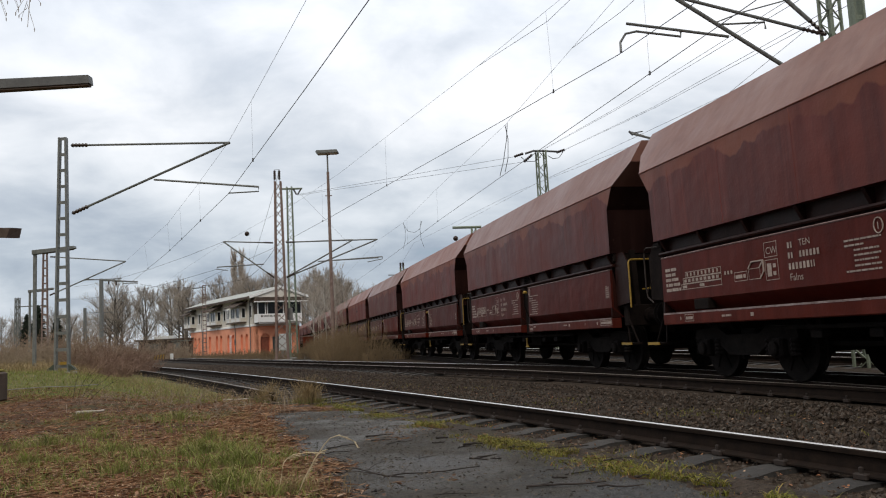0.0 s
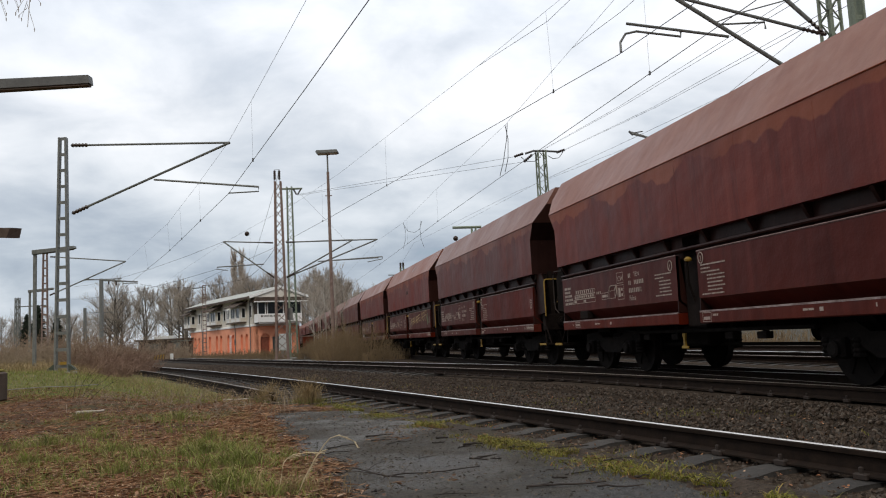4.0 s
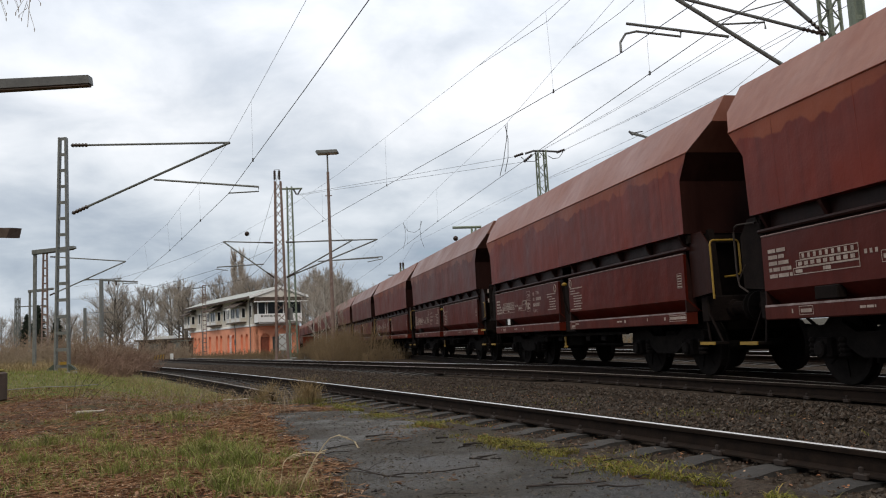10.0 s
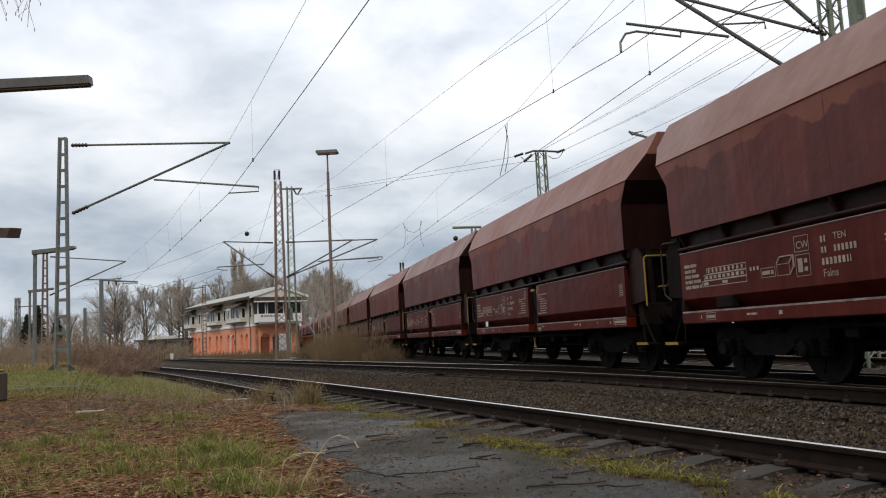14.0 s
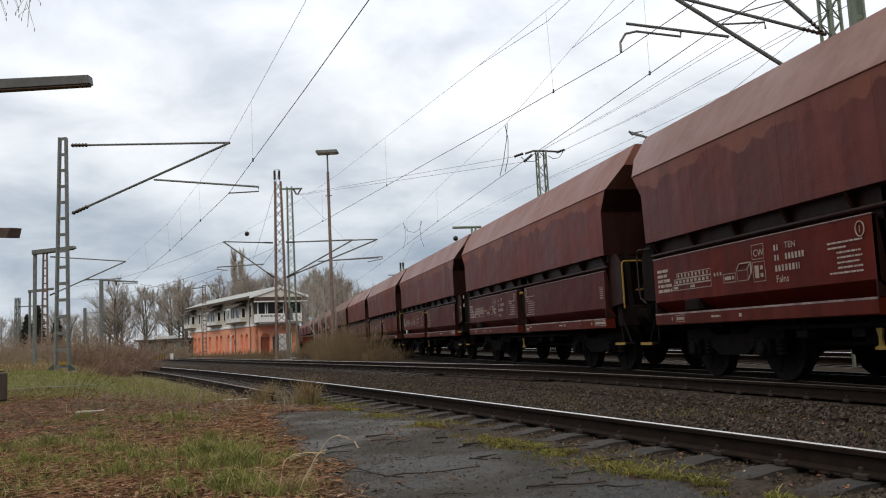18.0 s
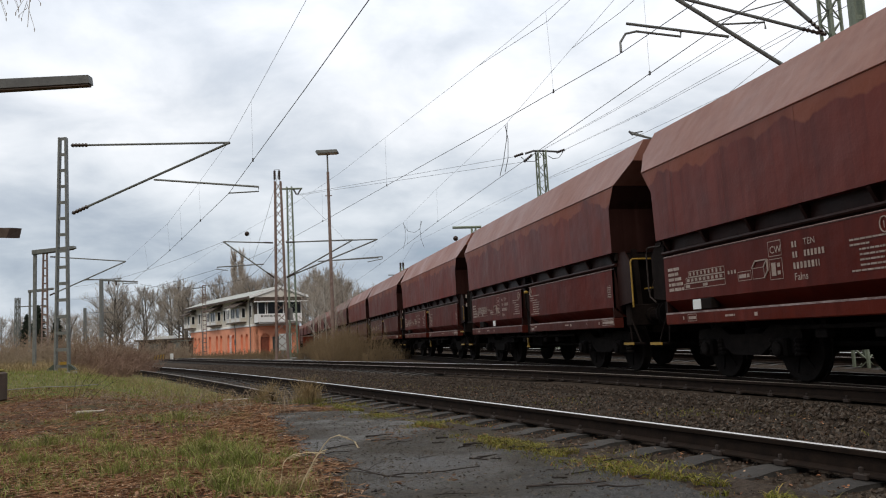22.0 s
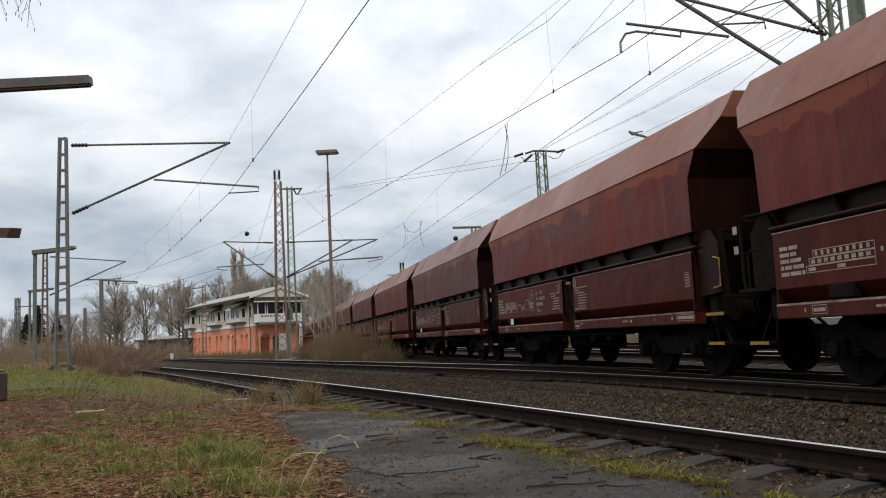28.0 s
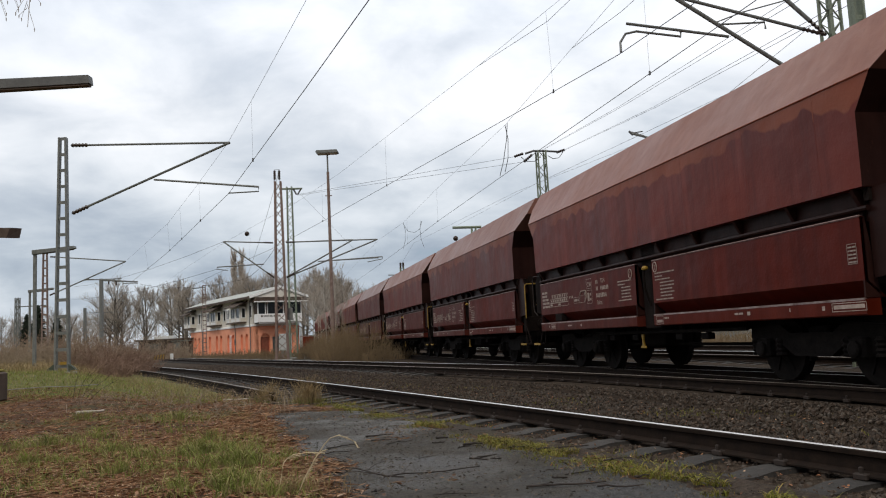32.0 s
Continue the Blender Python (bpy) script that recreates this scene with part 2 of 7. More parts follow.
class Shape:
    """Collects boxes, tubes and prisms for one mesh."""

    def __init__(self):
        self.v, self.f = [], []

    def add(self, verts, faces):
        o = len(self.v)
        self.v += [Vector(p) for p in verts]
        self.f += [tuple(i + o for i in q) for q in faces]
        return self

    def box(self, x0, x1, y0, y1, z0, z1, c=0.0, m=None):
        """A box; c chamfers its upright edges and top rim."""
        if c <= 0:
            v = [(x, y, z) for z in (z0, z1) for x, y in ((x0, y0), (x1, y0), (x1, y1), (x0, y1))]
            f = [(3, 2, 1, 0), (4, 5, 6, 7)] + [(i, (i + 1) % 4, 4 + (i + 1) % 4, 4 + i) for i in range(4)]
        else:
            def ring(z, e):
                a, b, d, g = x0 + e, x1 - e, y0 + e, y1 - e
                return [(a + c, d, z), (b - c, d, z), (b, d + c, z), (b, g - c, z), (b - c, g, z), (a + c, g, z), (a, g - c, z), (a, d + c, z)]
            v = ring(z0 + c, 0) + ring(z1 - c, 0) + ring(z1, c) + ring(z0, c)
            f = [tuple(range(16, 24)), tuple(range(31, 23, -1))]
            for r0, r1 in ((0, 8), (8, 16), (24, 0)):
                f += [(r0 + i, r0 + (i + 1) % 8, r1 + (i + 1) % 8, r1 + i) for i in range(8)]
        return self.add([m @ Vector(p) for p in v] if m else v, f)

    def tube(self, pts, r, n=6, r1=None, cap=True):
        """A tube along points, tapering from r to r1."""
        pts = [Vector(p) for p in pts]
        v, f = [], []
        for i, p in enumerate(pts):
            d = (pts[min(i + 1, len(pts) - 1)] - pts[max(i - 1, 0)]).normalized()
            a = d.orthogonal().normalized() if abs(d.z) > 0.95 else d.cross(Vector((0, 0, 1))).normalized()
            b = d.cross(a)
            q = r if r1 is None else r + (r1 - r) * i / (len(pts) - 1)
            v += [p + a * (q * math.cos(2 * math.pi * j / n)) + b * (q * math.sin(2 * math.pi * j / n)) for j in range(n)]
        for i in range(len(pts) - 1):
            f += [(i * n + j, i * n + (j + 1) % n, (i + 1) * n + (j + 1) % n, (i + 1) * n + j) for j in range(n)]
        if cap and n > 2:
            f += [tuple(range(n))[::-1], tuple(range((len(pts) - 1) * n, len(pts) * n))]
        return self.add(v, f)

    def beam(self, a, b, w, h):
        """A bar of section w x h from a to b."""
        a, b = Vector(a), Vector(b)
        d = (b - a).normalized()
        s = Vector((1, 0, 0)) if abs(d.z) > 0.98 else d.cross(Vector((0, 0, 1))).normalized()
        u = s.cross(d)
        v = [p + s * (i * w / 2) + u * (j * h / 2) for p in (a, b) for i, j in ((-1, -1), (1, -1), (1, 1), (-1, 1))]
        return self.add(v, [(0, 3, 2, 1), (4, 5, 6, 7)] + [(i, (i + 1) % 4, 4 + (i + 1) % 4, 4 + i) for i in range(4)])

    def prism(self, outline, axis, a, b):
        """An outline of 2D points pushed along an axis from a to b."""
        n = len(outline)
        def put(p, t):
            return {"x": (t, p[0], p[1]), "y": (p[0], t, p[1]), "z": (p[0], p[1], t)}[axis]
        v = [put(p, a) for p in outline] + [put(p, b) for p in outline]
        return self.add(v, [tuple(range(n))[::-1], tuple(range(n, 2 * n))] + [(i, (i + 1) % n, n + (i + 1) % n, n + i) for i in range(n)])

    def lathe(self, profile, axis="z", n=16, at=(0, 0, 0)):
        """A turned shape: pairs of radius and place along the axis."""
        v, f = [], []
        for r, t in profile:
            for j in range(n):
                c, s = r * math.cos(2 * math.pi * j / n), r * math.sin(2 * math.pi * j / n)
                p = {"x": (t, c, s), "y": (c, t, s), "z": (c, s, t)}[axis]
                v.append(Vector(p) + Vector(at))
        for i in range(len(profile) - 1):
            f += [(i * n + j, i * n + (j + 1) % n, (i + 1) * n + (j + 1) % n, (i + 1) * n + j) for j in range(n)]
        f += [tuple(range(n))[::-1], tuple(range((len(profile) - 1) * n, len(profile) * n))]
        return self.add(v, f)

    def mesh(self, name, mat, smooth=False):
        me = mesh_from(name, self.v, self.f, mat, smooth)
        bm = bmesh.new()
        bm.from_mesh(me)
        bmesh.ops.recalc_face_normals(bm, faces=bm.faces)
        bm.to_mesh(me)
        bm.free()
        return me


def part(name, shape, mat, parent, label="", smooth=False, at=None):
    """One mesh object under a thing or under a part."""
    me = shape if isinstance(shape, bpy.types.Mesh) else shape.mesh(name, mat, smooth)
    ob = new(name, me)
    ob.parent = parent
    if at is not None:
        ob.matrix_basis = at
    return tagged(ob, label=label)


def thing(name, m, label, category, group="", kind=""):
    ob = new(name)
    ob.empty_display_size = 0.2
    ob.matrix_basis = m
    return tagged(ob, label, category, group, kind)


def solid(name, shape, mat, label, category, group="", kind="", smooth=False, m=None):
    me = shape if isinstance(shape, bpy.types.Mesh) else shape.mesh(name, mat, smooth)
    ob = new(name, me)
    if m is not None:
        ob.matrix_basis = m
    return tagged(ob, label, category, group, kind)


# ---- plan of the tracks ----
TH = 0.22408
TX, TY = 6.305, 7.80
DIRECTION = Vector((math.sin(TH), -math.cos(TH), 0))
TURN = math.degrees(math.atan2(-math.cos(TH), math.sin(TH)))


def main_at(u, side=0.0):
    """A point of the main line, u metres from its mark, away from the camera; side: metres towards the camera."""
    return Vector((TX - math.sin(TH) * u - math.cos(TH) * side, TY + math.cos(TH) * u - math.sin(TH) * side, 0))


def siding_path():
    """Centre line of the near track: a wide left-hand bend."""
    pts = []
    y = -40.0
    while y < 260:
        q = min(max(y, 4.0), 40.0)
        x = 4.80939 - 0.41885 * q - 0.00145386 * q * q + (y - q) * (-0.41885 - 0.0029077 * q)
        slope = -0.41885 - 0.0029077 * q
        n = math.hypot(1, slope)
        pts.append(Vector((x - 0.75 / n, y + 0.75 * slope / n, 0)))
        y += 1.0 if y < 60 else 5.0
    return pts


def branch_path():
    """Centre line of the branch that leaves the main line by a turnout."""
    th1, r = 0.458, 80.0
    corner = Vector((5.17, 12.77, 0))
    t = r * math.tan((th1 - TH) / 2)
    pts = [corner + DIRECTION * t]
    th = TH
    n = 24
    for i in range(n):
        a = TH + (th1 - TH) * (i + 0.5) / n
        step = r * (th1 - TH) / n
        pts.append(pts[-1] + Vector((-math.sin(a), math.cos(a), 0)) * step)
    for i in range(1, 60):
        pts.append(pts[n] + Vector((-math.sin(th1), math.cos(th1), 0)) * (i * 4.0))
    return pts


def offset(pts, d):
    """A path moved d metres to its left (towards the camera)."""
    out = []
    for i, p in enumerate(pts):
        t = (pts[min(i + 1, len(pts) - 1)] - pts[max(i - 1, 0)]).normalized()
        out.append(p + Vector((-t.y, t.x, 0)) * d)
    return out


def distance_to(pts, x, y):
    """Signed distance from a path; positive on its left."""
    best, sign = 1e9, 1
    if pts is SIDING_THIN and -8 < y < 40 and abs(x) < 14:
        # nearby stretch only: one point every four metres of y
        k = int((y + 40) / 4)
        pts = pts[k - 4:k + 6]
    for a, b in zip(pts[:-1], pts[1:]):
        dx, dy = b.x - a.x, b.y - a.y
        l2 = dx * dx + dy * dy
        t = max(0.0, min(1.0, ((x - a.x) * dx + (y - a.y) * dy) / l2))
        ex, ey = x - a.x - t * dx, y - a.y - t * dy
        q = ex * ex + ey * ey
        if q < best:
            best, sign = q, 1 if dx * ey - dy * ex > 0 else -1
    return sign * math.sqrt(best)


MAIN = [main_at(u) for u in range(-260, 420, 10)]
SIDING = siding_path()
BRANCH = branch_path()
SIDING_THIN = SIDING[::4]


def smooth(a, b, x):
    t = max(0.0, min(1.0, (x - a) / (b - a)))
    return t * t * (3 - 2 * t)


def ground_z(x, y):
    """Height of the ground: level near the tracks, a grassy bank to the left."""
    d = distance_to(SIDING_THIN, x, y)
    if d < -60 or d > 150:
        return -0.3 if d < 0 else 0.35
    z = -0.24
    if d > -0.3:
        z += 0.088 * smooth(-0.42, -0.02, d) * (1 - smooth(12.3, 15.0, y) * (1 - smooth(0.80, 1.10, d)))
    if d > 1.2:
        bank = smooth(1.7, 4.6, d) * smooth(8.0, 22.0, y)
        z += 0.50 * bank
    if d < -1.2:
        z += -0.15 * smooth(12.0, 30.0, -d)
    near = noise.noise(Vector((x * 0.9, y * 0.9, 3.0))) * 0.035 + noise.noise(Vector((x * 3.1, y * 3.1, 7.0))) * 0.012
    if -1.5 < d:
        z += near * smooth(-0.3, 1.5, d)
    return z


def sweep(pts, outline, name, mat):
    """An outline (offset left, height) pushed along a path."""
    n = len(outline)
    v, f = [], []
    for i, p in enumerate(pts):
        t = (pts[min(i + 1, len(pts) - 1)] - pts[max(i - 1, 0)]).normalized()
        l = Vector((-t.y, t.x, 0))
        v += [p + l * a + Vector((0, 0, b)) for a, b in outline]
    for i in range(len(pts) - 1):
        f += [(i * n + j, i * n + (j + 1) % n, (i + 1) * n + (j + 1) % n, (i + 1) * n + j) for j in range(n)]
    f += [tuple(range(n)), tuple(range((len(pts) - 1) * n, len(pts) * n))[::-1]]
    s = Shape()
    s.v, s.f = v, f
    return s.mesh(name, mat)


def along(pts, s):
    """The point and direction at s metres along a path."""
    for a, b in zip(pts[:-1], pts[1:]):
        l = (b - a).length
        if s <= l:
            return a + (b - a) * (s / l), (b - a).normalized()
        s -= l
    return pts[-1].copy(), (pts[-1] - pts[-2]).normalized()


# ---- ground and tracks ----
def spaced(lo, hi, fine_lo, fine_hi, step, grow):
    out, p, s = [], fine_lo, step
    while p < fine_hi:
        out.append(p)
        p += step
    s = step
    while p < hi:
        out.append(p)
        s *= grow
        p += s
    out.append(hi)
    p, s = fine_lo, step
    while p > lo:
        s *= grow
        p -= s
        out.insert(0, max(p, lo))
    return out


def on_asphalt(x, y, ragged=True):
    """How far inside the old asphalt patch a place lies, in metres."""
    d = distance_to(SIDING_THIN, x, y)
    left = -0.55 - 0.31 * (y - 4.5)
    q = noise.noise(Vector((x * 1.3, y * 1.3, 1.0))) * 0.28 + noise.noise(Vector((x * 4, y * 4, 5.0))) * 0.12 if ragged else 0
    return min(d - 0.12, x - left, 11.9 - y) + q


def build_ground():
    xs = spaced(-2600, 2600, -9.0, 6.0, 0.16, 1.13)
    ys = spaced(-2600, 3200, 3.2, 18.0, 0.16, 1.12)
    v = [(x, y, ground_z(x, y) - (0.03 if 3 < y < 13 and -4 < x < 4 and on_asphalt(x, y) > -0.1 else 0)) for y in ys for x in xs]
    w = len(xs)
    f = [(j * w + i, j * w + i + 1, (j + 1) * w + i + 1, (j + 1) * w + i) for j in range(len(ys) - 1) for i in range(w - 1)]
    ob = new("ground", mesh_from("ground", v, f, M_GROUND, True))
    tagged(ob, "brown soil with leaf litter, moss and dull winter grass", "ground", kind="structure")
    # asphalt patch, laid a little above the soil
    step, cells, idx, vv, ff = 0.11, {}, {}, [], []
    for j in range(-20, 112):
        for i in range(-30, 50):
            x, y = i * step, 1.0 + j * step
            if on_asphalt(x + step / 2, y + step / 2) > 0:
                q = []
                for a, b in ((i, j), (i + 1, j), (i + 1, j + 1), (i, j + 1)):
                    if (a, b) not in idx:
                        px, py = a * step, 1.0 + b * step
                        e = on_asphalt(px, py)
                        z = -0.150 + noise.noise(Vector((px * 0.8, py * 0.8, 0))) * 0.018 + noise.noise(Vector((px * 5, py * 5, 0))) * 0.006
                        idx[a, b] = len(vv)
                        vv.append((px, py, z - 0.05 * (1 - smooth(0.0, 0.22, e))))
                    q.append(idx[a, b])
                ff.append(tuple(q))
    ob = new("asphalt_path", mesh_from("asphalt_path", vv, ff, M_ASPHALT, True))
    tagged(ob, "cracked dark asphalt patch, damp and mossy at its edges", "path", kind="structure")


RAIL = [(-0.07, -0.160), (0.07, -0.160), (0.07, -0.148), (0.012, -0.128), (0.010, -0.045), (0.034, -0.034), (0.036, -0.006), (0.028, 0.0), (-0.028, 0.0), (-0.036, -0.006), (-0.034, -0.034), (-0.010, -0.045), (-0.012, -0.128), (-0.07, -0.148)]
HEAD = [(-0.022, 0.0005), (-0.016, 0.0035), (-0.006, 0.0052), (0.006, 0.0052), (0.016, 0.0035), (0.022, 0.0005)]


def sleeper_mesh():
    s = Shape()
    o = [(-1.30, -0.30), (1.30, -0.30), (1.30, -0.20), (1.0, -0.168), (0.5, -0.168), (0.35, -0.19), (-0.35, -0.19), (-0.5, -0.168), (-1.0, -0.168), (-1.30, -0.20)]
    n = len(o)
    v = [(x * (1 if b > -0.25 else 1.0), a * (0.115 if b > -0.25 else 0.14), b) for a in (-1, 1) for x, b in o]
    s.add(v, [tuple(range(n)), tuple(range(n, 2 * n))[::-1]] + [(i, (i + 1) % n, n + (i + 1) % n, n + i) for i in range(n)])
    return s.mesh("sleeper", M_SLEEPER)


def clip_mesh():
    s = Shape().box(-0.09, -0.02, -0.05, 0.05, -0.168, -0.125, 0.008).box(0.02, 0.09, -0.05, 0.05, -0.168, -0.125, 0.008)
    s.lathe([(0.016, -0.13), (0.016, -0.09), (0.009, -0.085)], "z", 6, (-0.065, 0, 0)).lathe([(0.016, -0.13), (0.016, -0.09), (0.009, -0.085)], "z", 6, (0.065, 0, 0))
    return s.mesh("rail_clip", M_CLIP)


def build_track(name, label, pts, rails, s0, s1, pitch, shiny, sleepers=True):
    t = thing(name, Matrix(), label, "railway track", kind="structure")
    for (d, path), sh in zip(rails, shiny):
        p = offset(path, d)
        r = part("rail", sweep(p, RAIL, "rail", M_RAIL), None, t)
        part("rail_head", sweep(p, HEAD, "rail_head", M_SHINE if sh else M_DULLHEAD), None, r, "bright worn running surface" if sh else "")
    if sleepers:
        me, s = SLEEPER, s0
        while s < s1:
            p, dr = along(pts, s)
            a = math.atan2(dr.y, dr.x) - math.pi / 2
            m = Matrix.Translation(p + Vector((0, 0, random.uniform(-0.008, 0.004) - (0.035 if name == "main_track" else 0.075 if name == "branch_track" and s < 20 else -0.012 if name == "branch_track" else 0.007)))) @ Matrix.Rotation(a + random.uniform(-0.015, 0.015), 4, "Z")
            sl = part("sleeper", me, None, t, at=m)
            if name == "siding_track" and s < s0 + 32:
                part("rail_clip", CLIP, None, sl, at=pose(0.75, 0, 0))
            elif name == "branch_track" and s < 42:
                part("rail_clip", CLIP, None, sl, at=pose(-0.75, 0, 0.065 if s < 20 else 0.0))
            s += pitch + random.uniform(-0.02, 0.02)
    return t


def stones(name, spots, label):
    """Loose angular stones, joined."""
    v, f = [], []
    base = [Vector(p).normalized() for p in ((1, 0, 0), (-1, 0, 0), (0, 1, 0), (0, -1, 0), (0, 0, 1), (0, 0, -1), (0.7, 0.7, 0.5), (-0.7, -0.6, 0.5))]
    tri = [(0, 6, 4), (6, 2, 4), (0, 2, 6), (2, 1, 4), (1, 7, 4), (7, 3, 4), (1, 3, 7), (3, 0, 4), (2, 0, 5), (1, 2, 5), (3, 1, 5), (0, 3, 5)]
    for x, y, z, r in spots:
        o = len(v)
        e = Euler((random.uniform(0, 6), random.uniform(0, 6), random.uniform(0, 6))).to_matrix()
        sx, sy, sz = random.uniform(0.7, 1.2), random.uniform(0.6, 1.0), random.uniform(0.5, 0.8)
        for b in base:
            q = e @ Vector((b.x * sx, b.y * sy, b.z * sz)) * (r * random.uniform(0.8, 1.15))
            v.append((x + q.x, y + q.y, z + q.z))
        f += [tuple(i + o for i in t) for t in tri]
    ob = new(name, mesh_from(name, v, f, M_STONE))
    return tagged(ob, label, "ballast", kind="stuff")


build_ground()
SLEEPER, CLIP = sleeper_mesh(), clip_mesh()
SIDING_FAR = [p for p in SIDING if p.y > 14.0]
build_track("siding_track", "worn railway siding on concrete sleepers, one rail buried in dirt", SIDING, [(-0.75, SIDING), (0.75, SIDING_FAR)], 46.0, 100.0, 0.63, (1, 0))
build_track("main_track", "main line track under the coal train", MAIN, [(-0.75, MAIN), (0.75, MAIN)], 255.0, 345.0, 0.65, (0, 0))
build_track("branch_track", "branch track leaving the main line", BRANCH, [(-0.75, BRANCH[6:]), (0.75, BRANCH)], 4.0, 80.0, 0.65, (1, 0))
for far in (-4.7, -9.4):
    FAR = offset(MAIN, far)
    build_track("far_track", "further main line tracks beyond the train", FAR, [(-0.75, FAR), (0.75, FAR)], 258.0, 300.0, 0.65, (1, 0))
# ballast beds
BED = [(-16.0, -0.36), (2.7, -0.34), (2.0, -0.195), (-2.0, -0.195), (-15.5, -0.21)]
for nm, path in (("main_ballast", MAIN), ("branch_ballast", BRANCH)):
    tagged(new(nm, sweep(path, BED if nm[0] == "m" else [(-2.6, -0.345), (2.6, -0.345), (1.9, -0.232), (-1.9, -0.232)], nm, M_BALLAST)), "brown-grey ballast bed under the rails", "ballast", kind="structure")
tagged(new("yard_ballast", sweep([p for p in SIDING if p.y > 13.0], [(-4.8, -0.36), (1.9, -0.36), (1.5, -0.222), (-4.6, -0.228)], "yard_ballast", M_BALLAST)), "dark dirty ballast between the far tracks", "ballast", kind="structure")
tagged(new("siding_ballast", sweep(SIDING, [(-1.75, -0.35), (0.2, -0.35), (0.15, -0.216), (-1.5, -0.200)], "siding_ballast", M_BALLAST)), "dark dirty ballast between the sleepers", "ballast", kind="structure")


def ballast_spots():
    out = []
    while len(out) < 30000:
        y = 4.2 + 32 * random.random() ** 1.6
        p, dr = along(SIDING, (y + 40) * 1.09)
        side = random.uniform(-0.5, 4.2)
        q = p + Vector((dr.y, -dr.x, 0)) * side
        dm = distance_to(MAIN[24:34], q.x, q.y)
        if dm < 0.6:
            continue
        db = distance_to(BRANCH[:30], q.x, q.y) if q.y > 3 else 9
        if abs(db) < 0.62 and q.y > 21:
            continue
        z = -0.215 if side < 1.2 else -0.235
        if dm < 2.4 or abs(db) < 2.3:
            z = -0.20
        hump = 0.05 * smooth(0.9, 1.6, side) * smooth(0.8, 1.5, min(dm, abs(db)))
        out.append((q.x, q.y, z + hump + random.uniform(-0.012, 0.012), random.uniform(0.014, 0.033)))
    # coarser rubble further along, where single stones merge
    while len(out) < 37000:
        y = 22.0 + 26 * random.random() ** 1.3
        p, dr = along(SIDING, (y + 40) * 1.09)
        q = p + Vector((dr.y, -dr.x, 0)) * random.uniform(0.9, 5.0)
        if min(abs(abs(distance_to(BRANCH[:40], q.x, q.y)) - 0.75), abs(distance_to(MAIN[24:38], q.x, q.y))) > 0.12:
            out.append((q.x, q.y, -0.215 + random.uniform(-0.015, 0.02), random.uniform(0.03, 0.055)))
    return out


stones("ballast_stones", ballast_spots(), "loose brown and grey ballast stones between the tracks")

# ---- the coal train ----
LENGTH, HALF = 12.54, 6.27
PROFILE = [(0.994, 4.272, 0.205), (1.25, 3.87, 0.205), (1.504, 3.469, 0.575), (1.496, 3.076, 0.852), (1.486, 2.248, 0.873)]


def hopper_shell():
    """Upper hopper with slanting ends: outer skin, folded rim and sloping inside."""
    s = Shape()
    rings = []
    for sx, sy in ((1, -1), (1, 1), (-1, 1), (-1, -1)):
        rings.append([(sx * (HALF - e), sy * y, z) for y, z, e in PROFILE])
    v = [p for r in rings for p in r]
    f = []
    for c in range(4):
        d = (c + 1) % 4
        f += [(c * 5 + i, d * 5 + i, d * 5 + i + 1, c * 5 + i + 1) for i in range(4)]
    # rim and inside
    o = len(v)
    ins = [(0.93, 4.272, 0.27), (0.90, 4.20, 0.32), (1.40, 3.44, 0.70), (0.55, 2.27, 2.6)]
    for sx, sy in ((1, -1), (1, 1), (-1, 1), (-1, -1)):
        v += [(sx * (HALF - e), sy * y, z) for y, z, e in ins]
    for c in range(4):
        d = (c + 1) % 4
        f.append((c * 5, o + c * 4, o + d * 4, d * 5))
        f += [(o + c * 4 + i, o + c * 4 + i + 1, o + d * 4 + i + 1, o + d * 4 + i) for i in range(3)]
    f.append(tuple(o + c * 4 + 3 for c in range(4)))
    f.append((4, 9, 14, 19))
    return s.add(v, f)


def seam_strip(x, sy):
    """A thin welded seam down the side of the hopper."""
    s = Shape()
    a = [(sy * 1.5035, 3.45), (sy * 1.4955, 3.07), (sy * 1.4855, 2.26)]
    for (y0, z0), (y1, z1) in zip(a[:-1], a[1:]):
        s.beam((x, y0, z0), (x, y1, z1), 0.010, 0.005)
    return s


def flap(x0, x1, sy):
    """Hinged side flap: upright sheet with folded lower part."""
    o = [(1.40, 1.945), (1.445, 1.940), (1.455, 1.23), (1.23, 1.037), (1.19, 1.037), (1.41, 1.23)]
    return Shape().prism([(sy * y, z) for y, z in o], "x", x0, x1)


def sill(x0, x1, sy):
    o = [(1.28, 1.032), (1.475, 1.022), (1.475, 0.86), (1.455, 0.845), (1.28, 0.845)]
    return Shape().prism([(sy * y, z) for y, z in o], "x", x0, x1)


